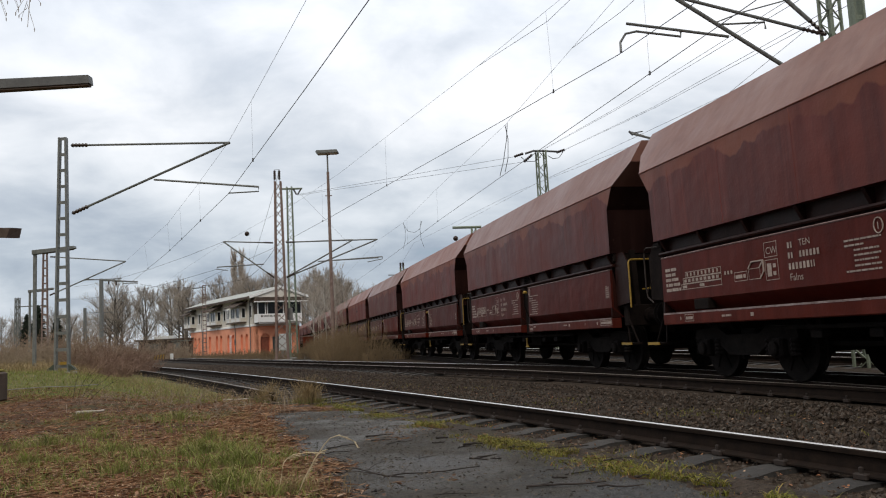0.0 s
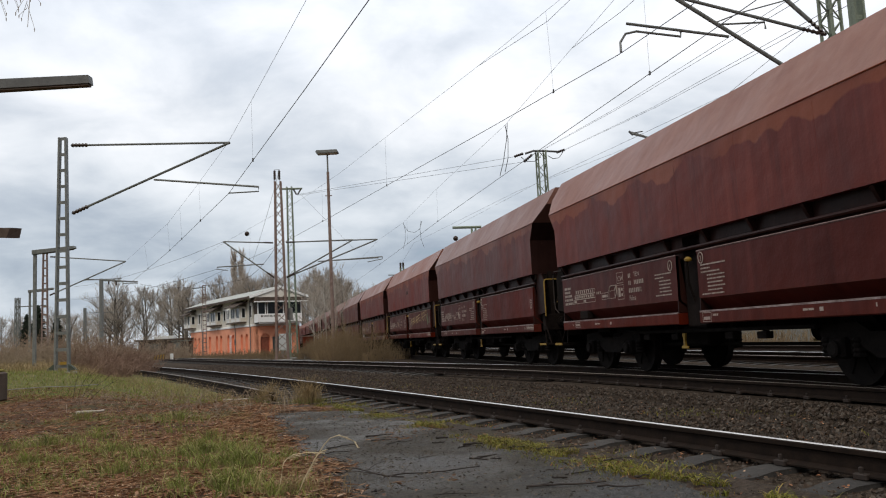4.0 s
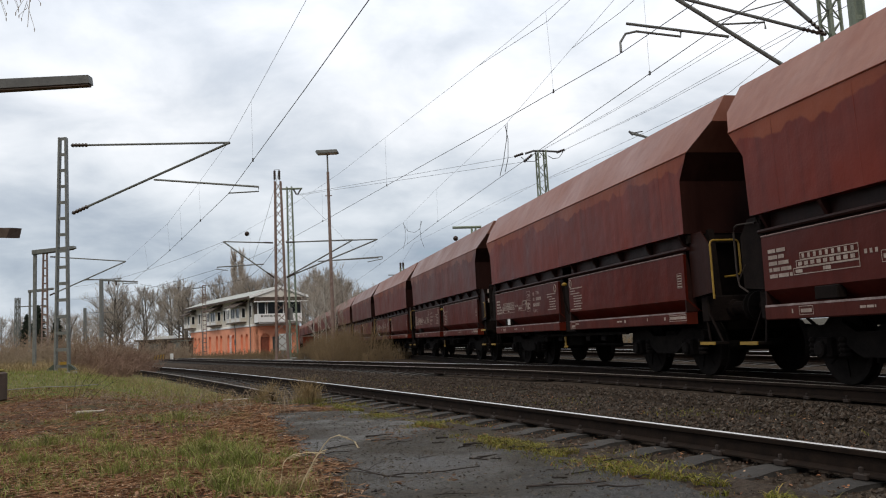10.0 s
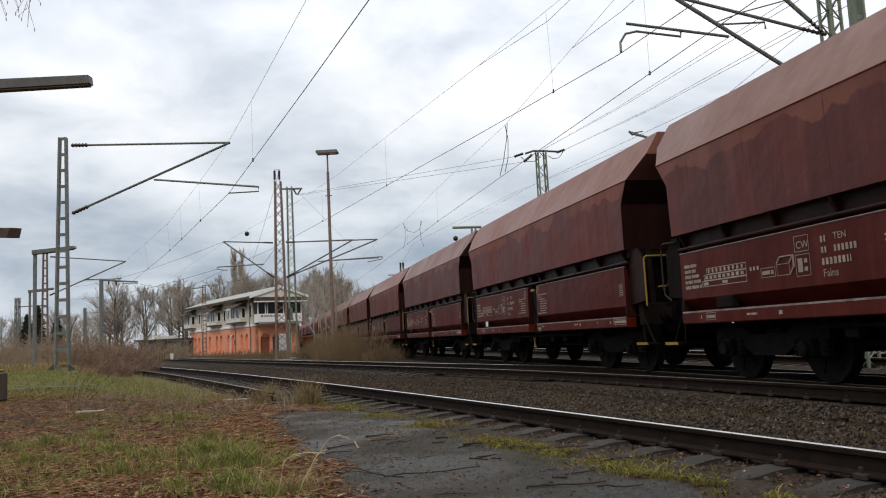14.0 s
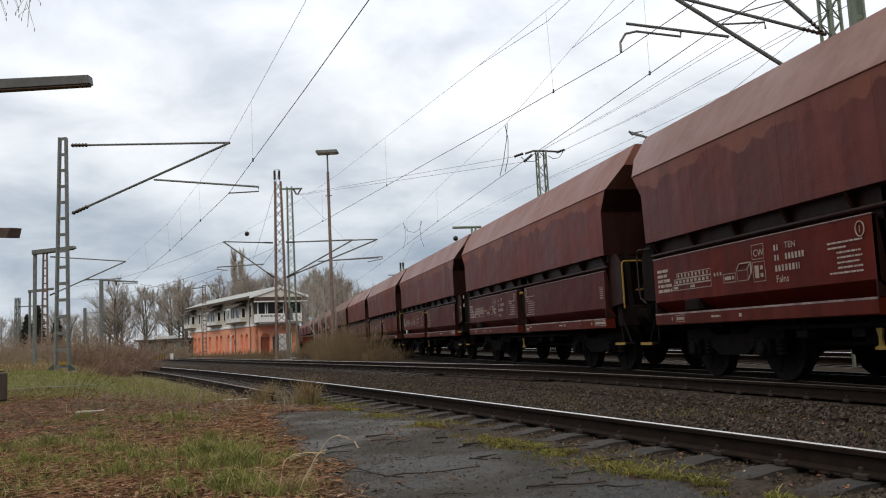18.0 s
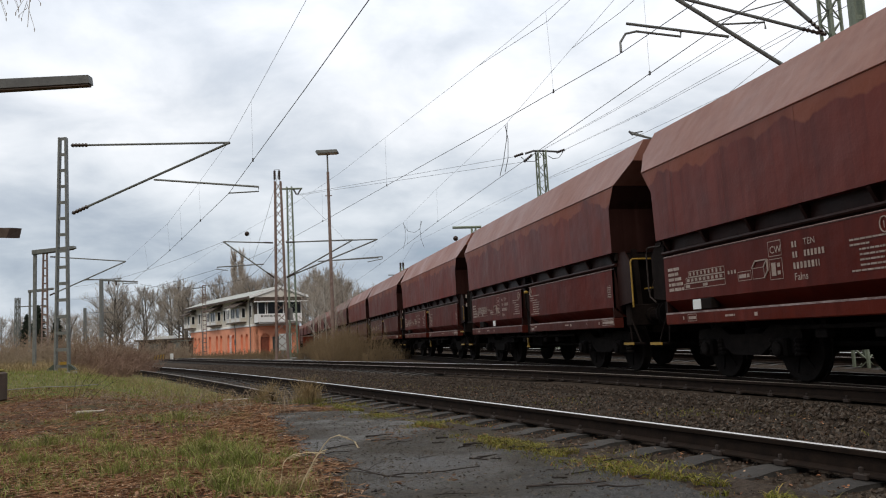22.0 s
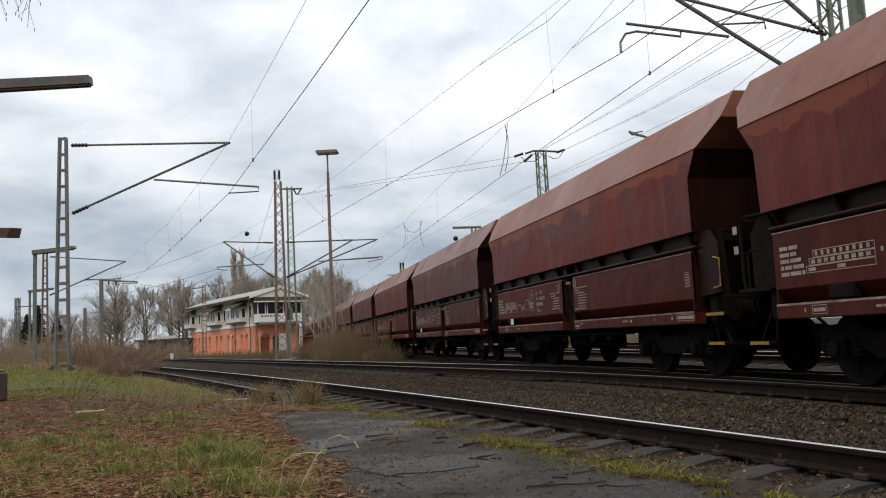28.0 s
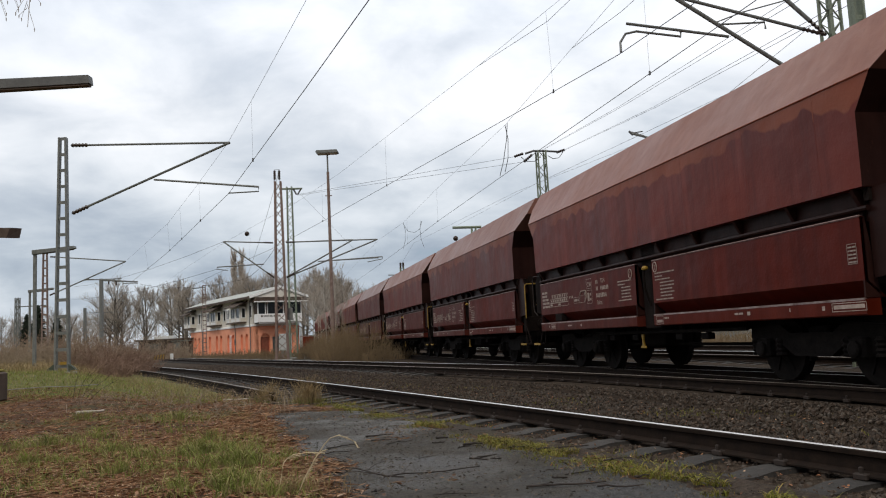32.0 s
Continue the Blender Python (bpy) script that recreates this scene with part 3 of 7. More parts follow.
def wheel_pair():
    s = Shape()
    for sy in (-1, 1):
        y = 0.75 * sy
        s.lathe([(0.10, y - 0.09), (0.12, y - 0.07), (0.38, y - 0.05 + 0.01 * sy), (0.44, y - 0.066), (0.46, y - 0.066), (0.46, y + 0.066), (0.44, y + 0.066), (0.38, y + 0.05), (0.12, y + 0.08), (0.10, y + 0.10)], "y", 24)
        s.lathe([(0.485, y - 0.072 * sy), (0.485, y - 0.046 * sy), (0.46, y - 0.04 * sy)], "y", 24)
        for a in range(6):
            c, q = math.cos(a * math.pi / 3), math.sin(a * math.pi / 3)
            s.beam((0.14 * c, y + 0.075 * sy, 0.14 * q), (0.36 * c, y + 0.06 * sy, 0.36 * q), 0.03, 0.03)
    s.lathe([(0.08, -1.05), (0.085, -0.7), (0.085, 0.7), (0.08, 1.05)], "y", 10)
    return s


def side_frame(sy):
    o = [(-1.28, 0.62), (-1.25, 0.74), (-0.62, 0.78), (-0.40, 0.66), (0.40, 0.66), (0.62, 0.78), (1.25, 0.74), (1.28, 0.62), (1.12, 0.40), (0.72, 0.40), (0.62, 0.52), (0.34, 0.36), (-0.34, 0.36), (-0.62, 0.52), (-0.72, 0.40), (-1.12, 0.40)]
    return Shape().prism(o, "y", sy * 0.93, sy * 1.06)


def spring(x, sy):
    s = Shape()
    s.lathe([(0.055, 0.36), (0.085, 0.37), (0.085, 0.39), (0.06, 0.41), (0.085, 0.44), (0.06, 0.47), (0.085, 0.50), (0.06, 0.53), (0.085, 0.56), (0.06, 0.60)], "z", 8, (x, sy * 1.03, 0))
    return s


def axle_box(x, sy):
    return Shape().box(x - 0.14, x + 0.14, min(sy * 1.0, sy * 1.16), max(sy * 1.0, sy * 1.16), 0.34, 0.60, 0.03).lathe([(0.10, sy * 1.15), (0.10, sy * 1.20), (0.07, sy * 1.215)], "y", 10, (x, 0, 0.46))


def buffer_parts(parent, sx, sy):
    b = part("buffer", Shape().lathe([(0.13, sx * 5.62), (0.13, sx * 5.70), (0.095, sx * 5.72), (0.095, sx * 5.98), (0.075, sx * 6.0), (0.075, sx * 6.18)], "x", 12, (0, sy * 0.875, 1.06)), M_DARK, parent, smooth=False)
    part("buffer_head", Shape().lathe([(0.10, sx * 6.17), (0.225, sx * 6.20), (0.225, sx * 6.225), (0.15, sx * 6.245), (0.02, sx * 6.25)], "x", 16, (0, sy * 0.875, 1.06)), M_BOGIE, b)


def text_mesh(name, words, size):
    """Letters of the built-in font as a flat mesh in the x-z plane, facing -y."""
    c = bpy.data.curves.new(name, "FONT")
    c.body, c.size, c.resolution_u, c.extrude = words, size, 2, 0.0
    ob = new(name, c)
    bpy.context.view_layer.update()
    me = bpy.data.meshes.new_from_object(ob.evaluated_get(bpy.context.evaluated_depsgraph_get()))
    bpy.data.objects.remove(ob)
    bpy.data.curves.remove(c)
    me.transform(Matrix.Rotation(math.pi / 2, 4, "X"))
    me.materials.clear()
    me.materials.append(M_WHITE)
    return me


def bars(rows, y):
    """Unreadable lines of lettering as short flat bars: x, z, width, height."""
    s = Shape()
    rnd = random.Random(5)
    for x, z, w, h in rows:
        p = x
        while p < x + w - 0.01:
            q = min((rnd.uniform(1.2, 4.5) if h < 0.06 else rnd.uniform(0.3, 0.6)) * h, x + w - p)
            s.add([(p, y, z), (p + q, y, z), (p + q, y, z + h), (p, y, z + h)], [(0, 1, 2, 3)])
            p += q + h * (0.45 if h < 0.06 else 0.32)
    return s


def outline_box(s, x, z, w, h, y, t=0.008):
    for a, b, c, d in ((x, z, w, t), (x, z + h - t, w, t), (x, z, t, h), (x + w - t, z, t, h)):
        s.add([(a, y, b), (a + c, y, b), (a + c, y, b + d), (a, y, b + d)], [(0, 1, 2, 3)])
    return s


def markings(front, rear, base):
    """Lettering of one side, stencilled on the flaps."""
    y = -1.459
    own = bars([(-5.12, 1.705 - i * 0.081, (0.36, 0.32, 0.43, 0.45, 0.46)[i], 0.048) for i in range(5)], y)
    part("owner_lettering", own, M_WHITE, rear)
    grid = outline_box(Shape(), -4.50, 1.562, 1.00, 0.092, y, 0.010)
    outline_box(grid, -4.58, 1.472, 1.08, 0.090, y, 0.010)
    outline_box(grid, -4.64, 1.384, 1.14, 0.088, y, 0.010)
    for i in range(9):
        grid.box(-4.46 + i * 0.105, -4.415 + i * 0.105, y - 0.001, y, 1.582, 1.636)
        grid.box(-4.54 + i * 0.113, -4.47 + i * 0.113, y - 0.001, y, 1.494, 1.540)
    for x in (-4.60, -4.10):
        grid.box(x, x + 0.13, y - 0.001, y, 1.406, 1.448)
    for i in range(3):
        grid.box(-3.42 + i * 0.08, -3.38 + i * 0.08, y - 0.001, y, 1.52, 1.57)
    part("load_table", grid, M_WHITE, rear)
    ic = outline_box(bars([(-3.15, 1.44, 0.24, 0.05)], y), -3.18, 1.40, 0.31, 0.13, y)
    outline_box(ic, -2.84, 1.40, 0.26, 0.15, y)
    for a, b in (((-2.84, 1.55), (-2.76, 1.64)), ((-2.58, 1.55), (-2.50, 1.64)), ((-2.58, 1.40), (-2.50, 1.49)), ((-2.76, 1.64), (-2.50, 1.64)), ((-2.50, 1.49), (-2.50, 1.64))):
        ic.beam((a[0], y, a[1]), (b[0], y, b[1]), 0.016, 0.016)
    outline_box(ic, -2.46, 1.36, 0.27, 0.27, y)
    outline_box(ic, -2.46, 1.66, 0.27, 0.20, y)
    ic.box(-2.42, -2.33, y - 0.001, y, 1.41, 1.58).box(-2.30, -2.24, y - 0.001, y, 1.52, 1.57).box(-2.30, -2.24, y - 0.001, y, 1.42, 1.47)
    part("pictogram_panel", ic, M_WHITE, rear)
    part("lettering", TEXT_CW, None, rear, at=pose(-2.43, y, 1.70))
    part("lettering", TEXT_TEN, None, rear, at=pose(-1.76, y, 1.74))
    for row in ((-1.98, 1.73, 0.09, 0.075), (-1.98, 1.60, 0.09, 0.075), (-1.76, 1.60, 0.36, 0.075), (-1.98, 1.46, 0.48, 0.08)):
        part("wagon_number", bars([row], y), M_WHITE, rear, "number as plain white bars")
    part("lettering", TEXT_TYPE, None, rear, at=pose(-1.98, y, 1.32))
    tx = bars([(-0.98 + (0.14 if 1 < i < 6 else 0), 1.68 - i * 0.058, (0.58, 0.30, 0.40, 0.40, 0.36, 0.40, 0.55)[i], 0.021) for i in range(7)], y)
    part("notice_lettering", tx, M_WHITE, rear)
    part("notice_lettering", bars([(0.48 + (0.16 if 2 < i < 8 else 0), 1.71 - i * 0.055, (0.66, 0.25, 0.50, 0.46, 0.46, 0.40, 0.46, 0.40, 0.58)[i], 0.021) for i in range(9)], y), M_WHITE, front)
    for p, x, z in ((rear, -0.44, 1.80), (front, 0.50, 1.83)):
        ring = Shape()
        for i in range(16):
            a0, a1 = i * math.pi / 8, (i + 1) * math.pi / 8
            ring.beam((x + 0.066 * math.cos(a0), y, z + 0.085 * math.sin(a0)), (x + 0.066 * math.cos(a1), y, z + 0.085 * math.sin(a1)), 0.010, 0.010)
        part("ring_mark", ring, M_WHITE, p)
        part("lettering", TEXT_ONE if p is rear else TEXT_TWO, None, p, at=pose(x - 0.032, y, z - 0.04))
    part("stencil_plate", outline_box(bars([(5.045, 1.435 + i * 0.042, 0.12, 0.018) for i in range(5)], y), 5.03, 1.42, 0.15, 0.23, y, 0.006), M_WHITE, front)


def sill_marks(parent, y=-1.478):
    """Each mark along the sill is a small piece of its own."""
    for row in ((-4.72, 0.92, 0.025, 0.05), (-3.55, 0.93, 0.24, 0.028), (-2.85, 0.915, 0.07, 0.05), (2.75, 0.94, 0.2, 0.028), (3.05, 0.925, 0.07, 0.05), (3.95, 0.935, 0.02, 0.045), (4.55, 0.925, 0.05, 0.05), (0.74, 0.95, 0.14, 0.03)):
        part("sill_mark", bars([row], y), M_WHITE, parent)
    for x, z, w, h in ((-4.58, 0.89, 0.26, 0.11), (0.46, 0.868, 0.24, 0.140), (4.72, 0.90, 0.55, 0.10)):
        s = outline_box(Shape(), x, z, w, h, y)
        for k in range(1 if h < 0.15 else 3):
            q = z + 0.03 + 0.045 * k
            s.box(x + 0.03, x + w - 0.03, y - 0.001, y, q, q + (0.045 if h < 0.15 else 0.028))
        part("sill_panel", s, M_WHITE, parent)


STROKES = {
    "A": ("0,0 .3,.95 .75,.9 1,0", ".1,.4 1.1,.35"),
    "S": ("1.1,.85 .6,1.05 .15,.8 .3,.55 .95,.45 .9,.15 .45,-.2",),
    "R": (".15,-.1 .1,.9", "-.1,.8 .5,1.05 .95,.8 .7,.5 .1,.45 .6,.3 1.2,.1"),
    "O": (".5,-.05 .05,.3 .2,.85 .7,1 1,.6 .8,.2 .5,-.05", ".1,.5 .9,.5"),
    "E": ("1.1,1 .3,.95 .1,.5 .25,.1 1.1,.0", ".15,.5 .9,.6"),
    "H": (".1,0 .2,1.05", ".15,.45 .8,.6", ".75,-.15 .7,1.15"),
    "I": (".3,.0 .25,.75",),
}


def sprayed(s, words, x0, x1, base, h, y, r):
    """Rounded spray strokes, letter by letter, rising a little along the flap."""
    step = (x1 - x0) / len(words)
    for k, letter in enumerate(words):
        for line in STROKES[letter]:
            pts = [tuple(float(c) for c in p.split(",")) for p in line.split()]
            fine = []
            for i in range(len(pts) - 1):
                p0, p1, p2, p3 = pts[max(i - 1, 0)], pts[i], pts[i + 1], pts[min(i + 2, len(pts) - 1)]
                for j in range(4):
                    t = j / 4
                    fine.append([0.5 * (2 * p1[c] + (p2[c] - p0[c]) * t + (2 * p0[c] - 5 * p1[c] + 4 * p2[c] - p3[c]) * t * t + (3 * p1[c] - p0[c] - 3 * p2[c] + p3[c]) * t ** 3) for c in (0, 1)])
            fine.append(pts[-1])
            s.tube([(x0 + step * (k + 1.12 * a), y, base + h * b + 0.02 * k) for a, b in fine], r, 5)


def graffiti(parent):
    """Three sprayed words in cream and a small green tag."""
    y = -1.462
    for words, x0, x1, base, h in (("ASRA", 1.04, 2.05, 1.43, 0.23), ("ROSEI", 2.22, 3.36, 1.48, 0.27), ("ROHS", 3.50, 4.56, 1.53, 0.32)):
        s = Shape()
        sprayed(s, words, x0, x1, base, h, y, 0.0155)
        s.lathe([(0.018, y - 0.002), (0.018, y)], "y", 8, (x0 - 0.06, 0, base + h * 0.6))
        for v in s.v:
            v.y = y + (v.y - y) * 0.12
        part("graffiti", s, M_GRAFF, parent, "cream sprayed graffiti word")
    s = Shape()
    for cx, cz, a, b in ((4.68, 1.66, 0.06, 0.13), (4.75, 1.62, 0.05, 0.11), (4.86, 1.56, 0.08, 0.12), (4.84, 1.78, 0.04, 0.04), (4.80, 1.50, 0.10, 0.07), (4.72, 1.56, 0.05, 0.10)):
        s.tube([(cx + a * math.cos(i * 0.55), y, cz + b * math.sin(i * 0.55) + 0.2 * a * math.cos(i * 0.55)) for i in range(12)], 0.009, 5)
    s.tube([(4.62, y, 1.42), (4.76, y, 1.36), (4.92, y, 1.44)], 0.008, 5)
    s.tube([(4.80, y, 1.50), (4.82, y, 1.32)], 0.008, 5)
    for v in s.v:
        v.y = y + (v.y - y) * 0.12
    part("graffiti", s, M_GREENSPRAY, parent, "small green sprayed tag")


def wagon(big_rail, ladder):
    w = thing("hopper_wagon", Matrix(), "weathered oxide-red bogie hopper wagon, slanted sides and dark ends", "wagon", "wagons of the coal train")
    shell = hopper_shell().mesh("hopper", [M_RED, M_SHADE_SCORCH])
    # end faces get the darkened red: shade of the gap put into colour
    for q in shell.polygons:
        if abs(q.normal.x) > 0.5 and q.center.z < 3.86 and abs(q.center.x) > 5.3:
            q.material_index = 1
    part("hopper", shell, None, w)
    for sy in (-1, 1):
        for x in (-4.75, -3.3, -1.65, 0.0, 1.65, 3.3, 4.75):
            part("seam", seam_strip(x, sy), M_RED, w)
        part("crease_edge", Shape().tube([(-5.69, sy * 1.506, 3.469), (5.69, sy * 1.506, 3.469)], 0.012, 6), M_RED, w)
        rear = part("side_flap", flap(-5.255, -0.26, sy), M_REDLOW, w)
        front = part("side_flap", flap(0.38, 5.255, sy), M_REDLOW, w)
        # end plates carry that shade in the same darkened red
        for f, a in ((rear, -5.255), (rear, -0.285), (front, 0.38), (front, 5.23)):
            part("end_plate", Shape().prism([(sy * p, q) for p, q in ((1.38, 1.943), (1.444, 1.938), (1.454, 1.23), (1.462, 1.042), (1.26, 1.042))], "x", a, a + 0.025), M_SHADE_SCORCH, f)
        for f, a, b in ((rear, -5.255, -0.26), (front, 0.38, 5.255)):
            part("top_edge", Shape().tube([(a, sy * 1.442, 1.944), (b, sy * 1.442, 1.944)], 0.013, 6), M_EDGE, f)
        for a, b in ((-5.258, -0.26), (0.38, 5.258)):
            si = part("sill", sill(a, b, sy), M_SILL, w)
            # pale strip along the sill's top edge: a highlight put into its colour
            part("worn_edge", Shape().box(a + 0.01, b - 0.01, min(sy * 1.45, sy * 1.478), max(sy * 1.45, sy * 1.478), 1.014, 1.040), M_PALE, si)
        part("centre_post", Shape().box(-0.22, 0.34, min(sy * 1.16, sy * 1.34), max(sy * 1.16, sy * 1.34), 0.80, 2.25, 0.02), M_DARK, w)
        part("release_lever", Shape().tube([(0.06, sy * 1.35, 1.2), (0.06, sy * 1.44, 1.5), (0.08, sy * 1.45, 1.84)], 0.022, 6), M_DARK, w)
        part("lever_grip", Shape().lathe([(0.02, 0), (0.055, 0.015), (0.06, 0.045), (0.04, 0.07), (0.015, 0.08)], "z", 14, (0.09, sy * 1.43, 1.81)), M_YELLOW, w, "yellow lever grip")
        hook = Shape().prism([(-0.60, 0.70), (-0.50, 0.70), (-0.53, 0.60), (-0.52, 0.50), (-0.46, 0.49), (-0.46, 0.46), (-0.64, 0.46), (-0.64, 0.49), (-0.58, 0.51), (-0.57, 0.60)], "y", min(sy * 1.22, sy * 1.25), max(sy * 1.22, sy * 1.25))
        part("lifting_hook", hook, M_YELLOW, w, "yellow lifting hook")
        # recess above the flaps: shade is put into the red of these parts
        part("flap_shaft", Shape().box(-5.3, 5.3, min(sy * 1.10, sy * 1.34), max(sy * 1.10, sy * 1.34), 1.88, 2.262), M_SHADE_SCORCH, w)
        part("hinge_pipe", Shape().tube([(-5.35, sy * 1.40, 2.02), (5.35, sy * 1.40, 2.02)], 0.032, 8), M_SHADE_SCORCH, w)
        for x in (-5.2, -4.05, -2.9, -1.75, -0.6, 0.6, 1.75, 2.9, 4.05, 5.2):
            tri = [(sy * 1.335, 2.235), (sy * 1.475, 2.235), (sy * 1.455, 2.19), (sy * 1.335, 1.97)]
            part("bracket", Shape().prism(tri, "x", x - 0.02, x + 0.035), M_SHADE_SCORCH, w)
        if sy < 0:
            markings(front, rear, w)
            sill_marks(w)
            part("label_clip", Shape().box(-4.26, -3.86, -1.49, -1.36, 1.06, 1.22, 0.012), M_DARK, rear, "dark label holder")
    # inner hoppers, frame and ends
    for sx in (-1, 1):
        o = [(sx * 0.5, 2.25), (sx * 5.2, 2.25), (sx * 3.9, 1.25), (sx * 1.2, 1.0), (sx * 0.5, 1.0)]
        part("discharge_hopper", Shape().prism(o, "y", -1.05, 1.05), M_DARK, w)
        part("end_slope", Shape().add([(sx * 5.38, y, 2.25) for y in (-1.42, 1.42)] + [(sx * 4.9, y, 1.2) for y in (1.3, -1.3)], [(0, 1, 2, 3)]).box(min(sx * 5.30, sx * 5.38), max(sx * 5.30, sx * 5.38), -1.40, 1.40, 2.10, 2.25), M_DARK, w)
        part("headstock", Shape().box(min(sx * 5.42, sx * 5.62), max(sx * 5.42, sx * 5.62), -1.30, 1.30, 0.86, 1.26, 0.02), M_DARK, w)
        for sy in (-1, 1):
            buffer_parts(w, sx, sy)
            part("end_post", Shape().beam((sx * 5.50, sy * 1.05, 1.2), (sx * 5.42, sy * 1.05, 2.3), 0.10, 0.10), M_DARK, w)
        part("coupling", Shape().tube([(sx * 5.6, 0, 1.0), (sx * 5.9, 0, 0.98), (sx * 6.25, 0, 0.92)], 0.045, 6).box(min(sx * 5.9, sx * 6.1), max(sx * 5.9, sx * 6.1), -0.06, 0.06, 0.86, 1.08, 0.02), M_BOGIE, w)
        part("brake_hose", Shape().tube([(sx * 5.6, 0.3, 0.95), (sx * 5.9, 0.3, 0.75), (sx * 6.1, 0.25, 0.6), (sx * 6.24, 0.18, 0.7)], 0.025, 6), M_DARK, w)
        for sy in (-1, 1):
            st = part("step", Shape().box(min(sx * 5.55, sx * 5.95), max(sx * 5.55, sx * 5.95), sy * 1.32 - 0.11, sy * 1.32 + 0.11, 0.53, 0.565), M_DARK, w)
            part("step_edge", Shape().box(min(sx * 5.55, sx * 5.95), max(sx * 5.55, sx * 5.95), min(sy * 1.425, sy * 1.445), max(sy * 1.425, sy * 1.445), 0.525, 0.57), M_YELLOW, st, "yellow step edge")
            part("step_bracket", Shape().beam((sx * 5.58, sy * 1.28, 0.55), (sx * 5.52, sy * 1.28, 0.95), 0.03, 0.02).beam((sx * 5.92, sy * 1.28, 0.55), (sx * 5.60, sy * 1.28, 1.0), 0.03, 0.02), M_DARK, w)
    for sx in (-1, 1):
        for sy in (-1, 1):
            # skirts carry the gap's shade too, near black at the rear
            plate = [(sx * 5.29, 1.25), (sx * 5.86, 1.30), (sx * 5.86, 2.02), (sx * 5.66, 2.245), (sx * 5.29, 2.245)]
            part("end_skirt", Shape().prism(plate, "y", min(sy * 1.335, sy * 1.355), max(sy * 1.335, sy * 1.355)), M_SHADE_SCORCH if sx > 0 else M_DARK, w)
    if not ladder:
        part("rear_handrail", Shape().tube([(-5.45, -1.38, 2.17), (-5.84, -1.40, 2.19), (-5.91, -1.40, 2.16), (-5.94, -1.40, 2.08), (-5.94, -1.40, 1.50), (-5.90, -1.40, 1.34), (-5.72, -1.39, 1.24)], 0.014, 6).tube([(-5.92, -1.40, 1.40), (-5.74, -1.39, 1.62)], 0.010, 5), M_CLIP, w, "thin bent dark handrail")
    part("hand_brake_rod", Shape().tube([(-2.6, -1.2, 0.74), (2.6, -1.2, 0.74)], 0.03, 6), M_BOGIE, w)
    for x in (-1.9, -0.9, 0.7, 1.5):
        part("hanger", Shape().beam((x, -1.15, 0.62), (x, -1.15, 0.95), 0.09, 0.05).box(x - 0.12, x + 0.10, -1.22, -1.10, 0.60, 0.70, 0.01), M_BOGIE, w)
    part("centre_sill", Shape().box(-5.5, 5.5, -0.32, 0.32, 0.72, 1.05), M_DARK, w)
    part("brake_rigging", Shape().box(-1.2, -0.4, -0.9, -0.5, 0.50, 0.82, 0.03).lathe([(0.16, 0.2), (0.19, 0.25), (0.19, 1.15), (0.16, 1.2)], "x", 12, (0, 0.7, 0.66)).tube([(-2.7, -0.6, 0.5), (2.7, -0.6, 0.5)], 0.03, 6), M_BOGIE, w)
    fx = 6.27 - 0.30
    if big_rail:
        part("handrail", Shape().tube([(fx, -1.40, 1.20), (fx, -1.40, 2.01), (fx, -1.385, 2.05), (fx, -1.35, 2.07), (fx, -0.97, 2.07), (fx, -0.935, 2.05), (fx, -0.92, 2.01), (fx, -0.92, 1.60), (fx - 0.03, -0.93, 1.56), (fx - 0.10, -0.95, 1.54), (fx - 0.3, -1.0, 1.54)], 0.016, 8), M_YELLOW, w, "tall yellow hoop handrail")
    else:
        part("grab_handle", Shape().tube([(fx - 0.25, -1.38, 1.36), (fx - 0.05, -1.40, 1.38), (fx - 0.03, -1.40, 1.78), (fx - 0.22, -1.38, 1.82)], 0.015, 6), M_YELLOW, w, "small yellow grab handle")
    if not big_rail:
        st = part("upper_step", Shape().box(5.55, 6.0, -1.43, -1.15, 0.96, 0.99), M_DARK, w)
        part("step_edge", Shape().box(5.55, 6.0, -1.45, -1.432, 0.955, 1.0), M_YELLOW, st, "yellow step edge")
    if ladder:
        rx = -6.27 + 0.42
        part("platform_railing", Shape().tube([(-5.45, -1.36, 2.26), (rx - 0.10, -1.37, 2.28), (rx - 0.19, -1.37, 2.25), (rx - 0.22, -1.37, 2.16), (rx - 0.22, -1.37, 1.40), (rx - 0.16, -1.37, 1.24)], 0.020, 8), M_BOGIE, w)
        part("platform_railing", Shape().tube([(-5.40, -1.34, 1.80), (rx - 0.06, -1.35, 1.80), (rx - 0.12, -1.35, 1.74), (rx - 0.12, -1.35, 1.28)], 0.016, 8), M_BOGIE, w)
        part("platform", Shape().box(-6.2, -5.5, -1.38, 1.38, 1.24, 1.29), M_DARK, w)
        part("platform_rail", Shape().tube([(-6.15, -1.30, 1.28), (-6.15, -1.30, 2.25), (-6.15, 1.30, 2.25), (-6.15, 1.30, 1.28)], 0.022, 6).tube([(-6.15, -1.30, 1.8), (-6.15, 1.30, 1.8)], 0.016, 6), M_BOGIE, w)
        for z in (1.78, 2.06):
            part("brake_plate", Shape().box(-6.20, -6.10, -1.405, -1.392, z, z + 0.115, 0.004), M_WHITE, w, "small whitish enamel plate")
    part("air_tank", Shape().lathe([(0.05, -0.6), (0.2, -0.55), (0.22, -0.5), (0.22, 0.5), (0.2, 0.55), (0.05, 0.6)], "y", 14, (-5.15, 0, 1.5)), M_DARK, w)
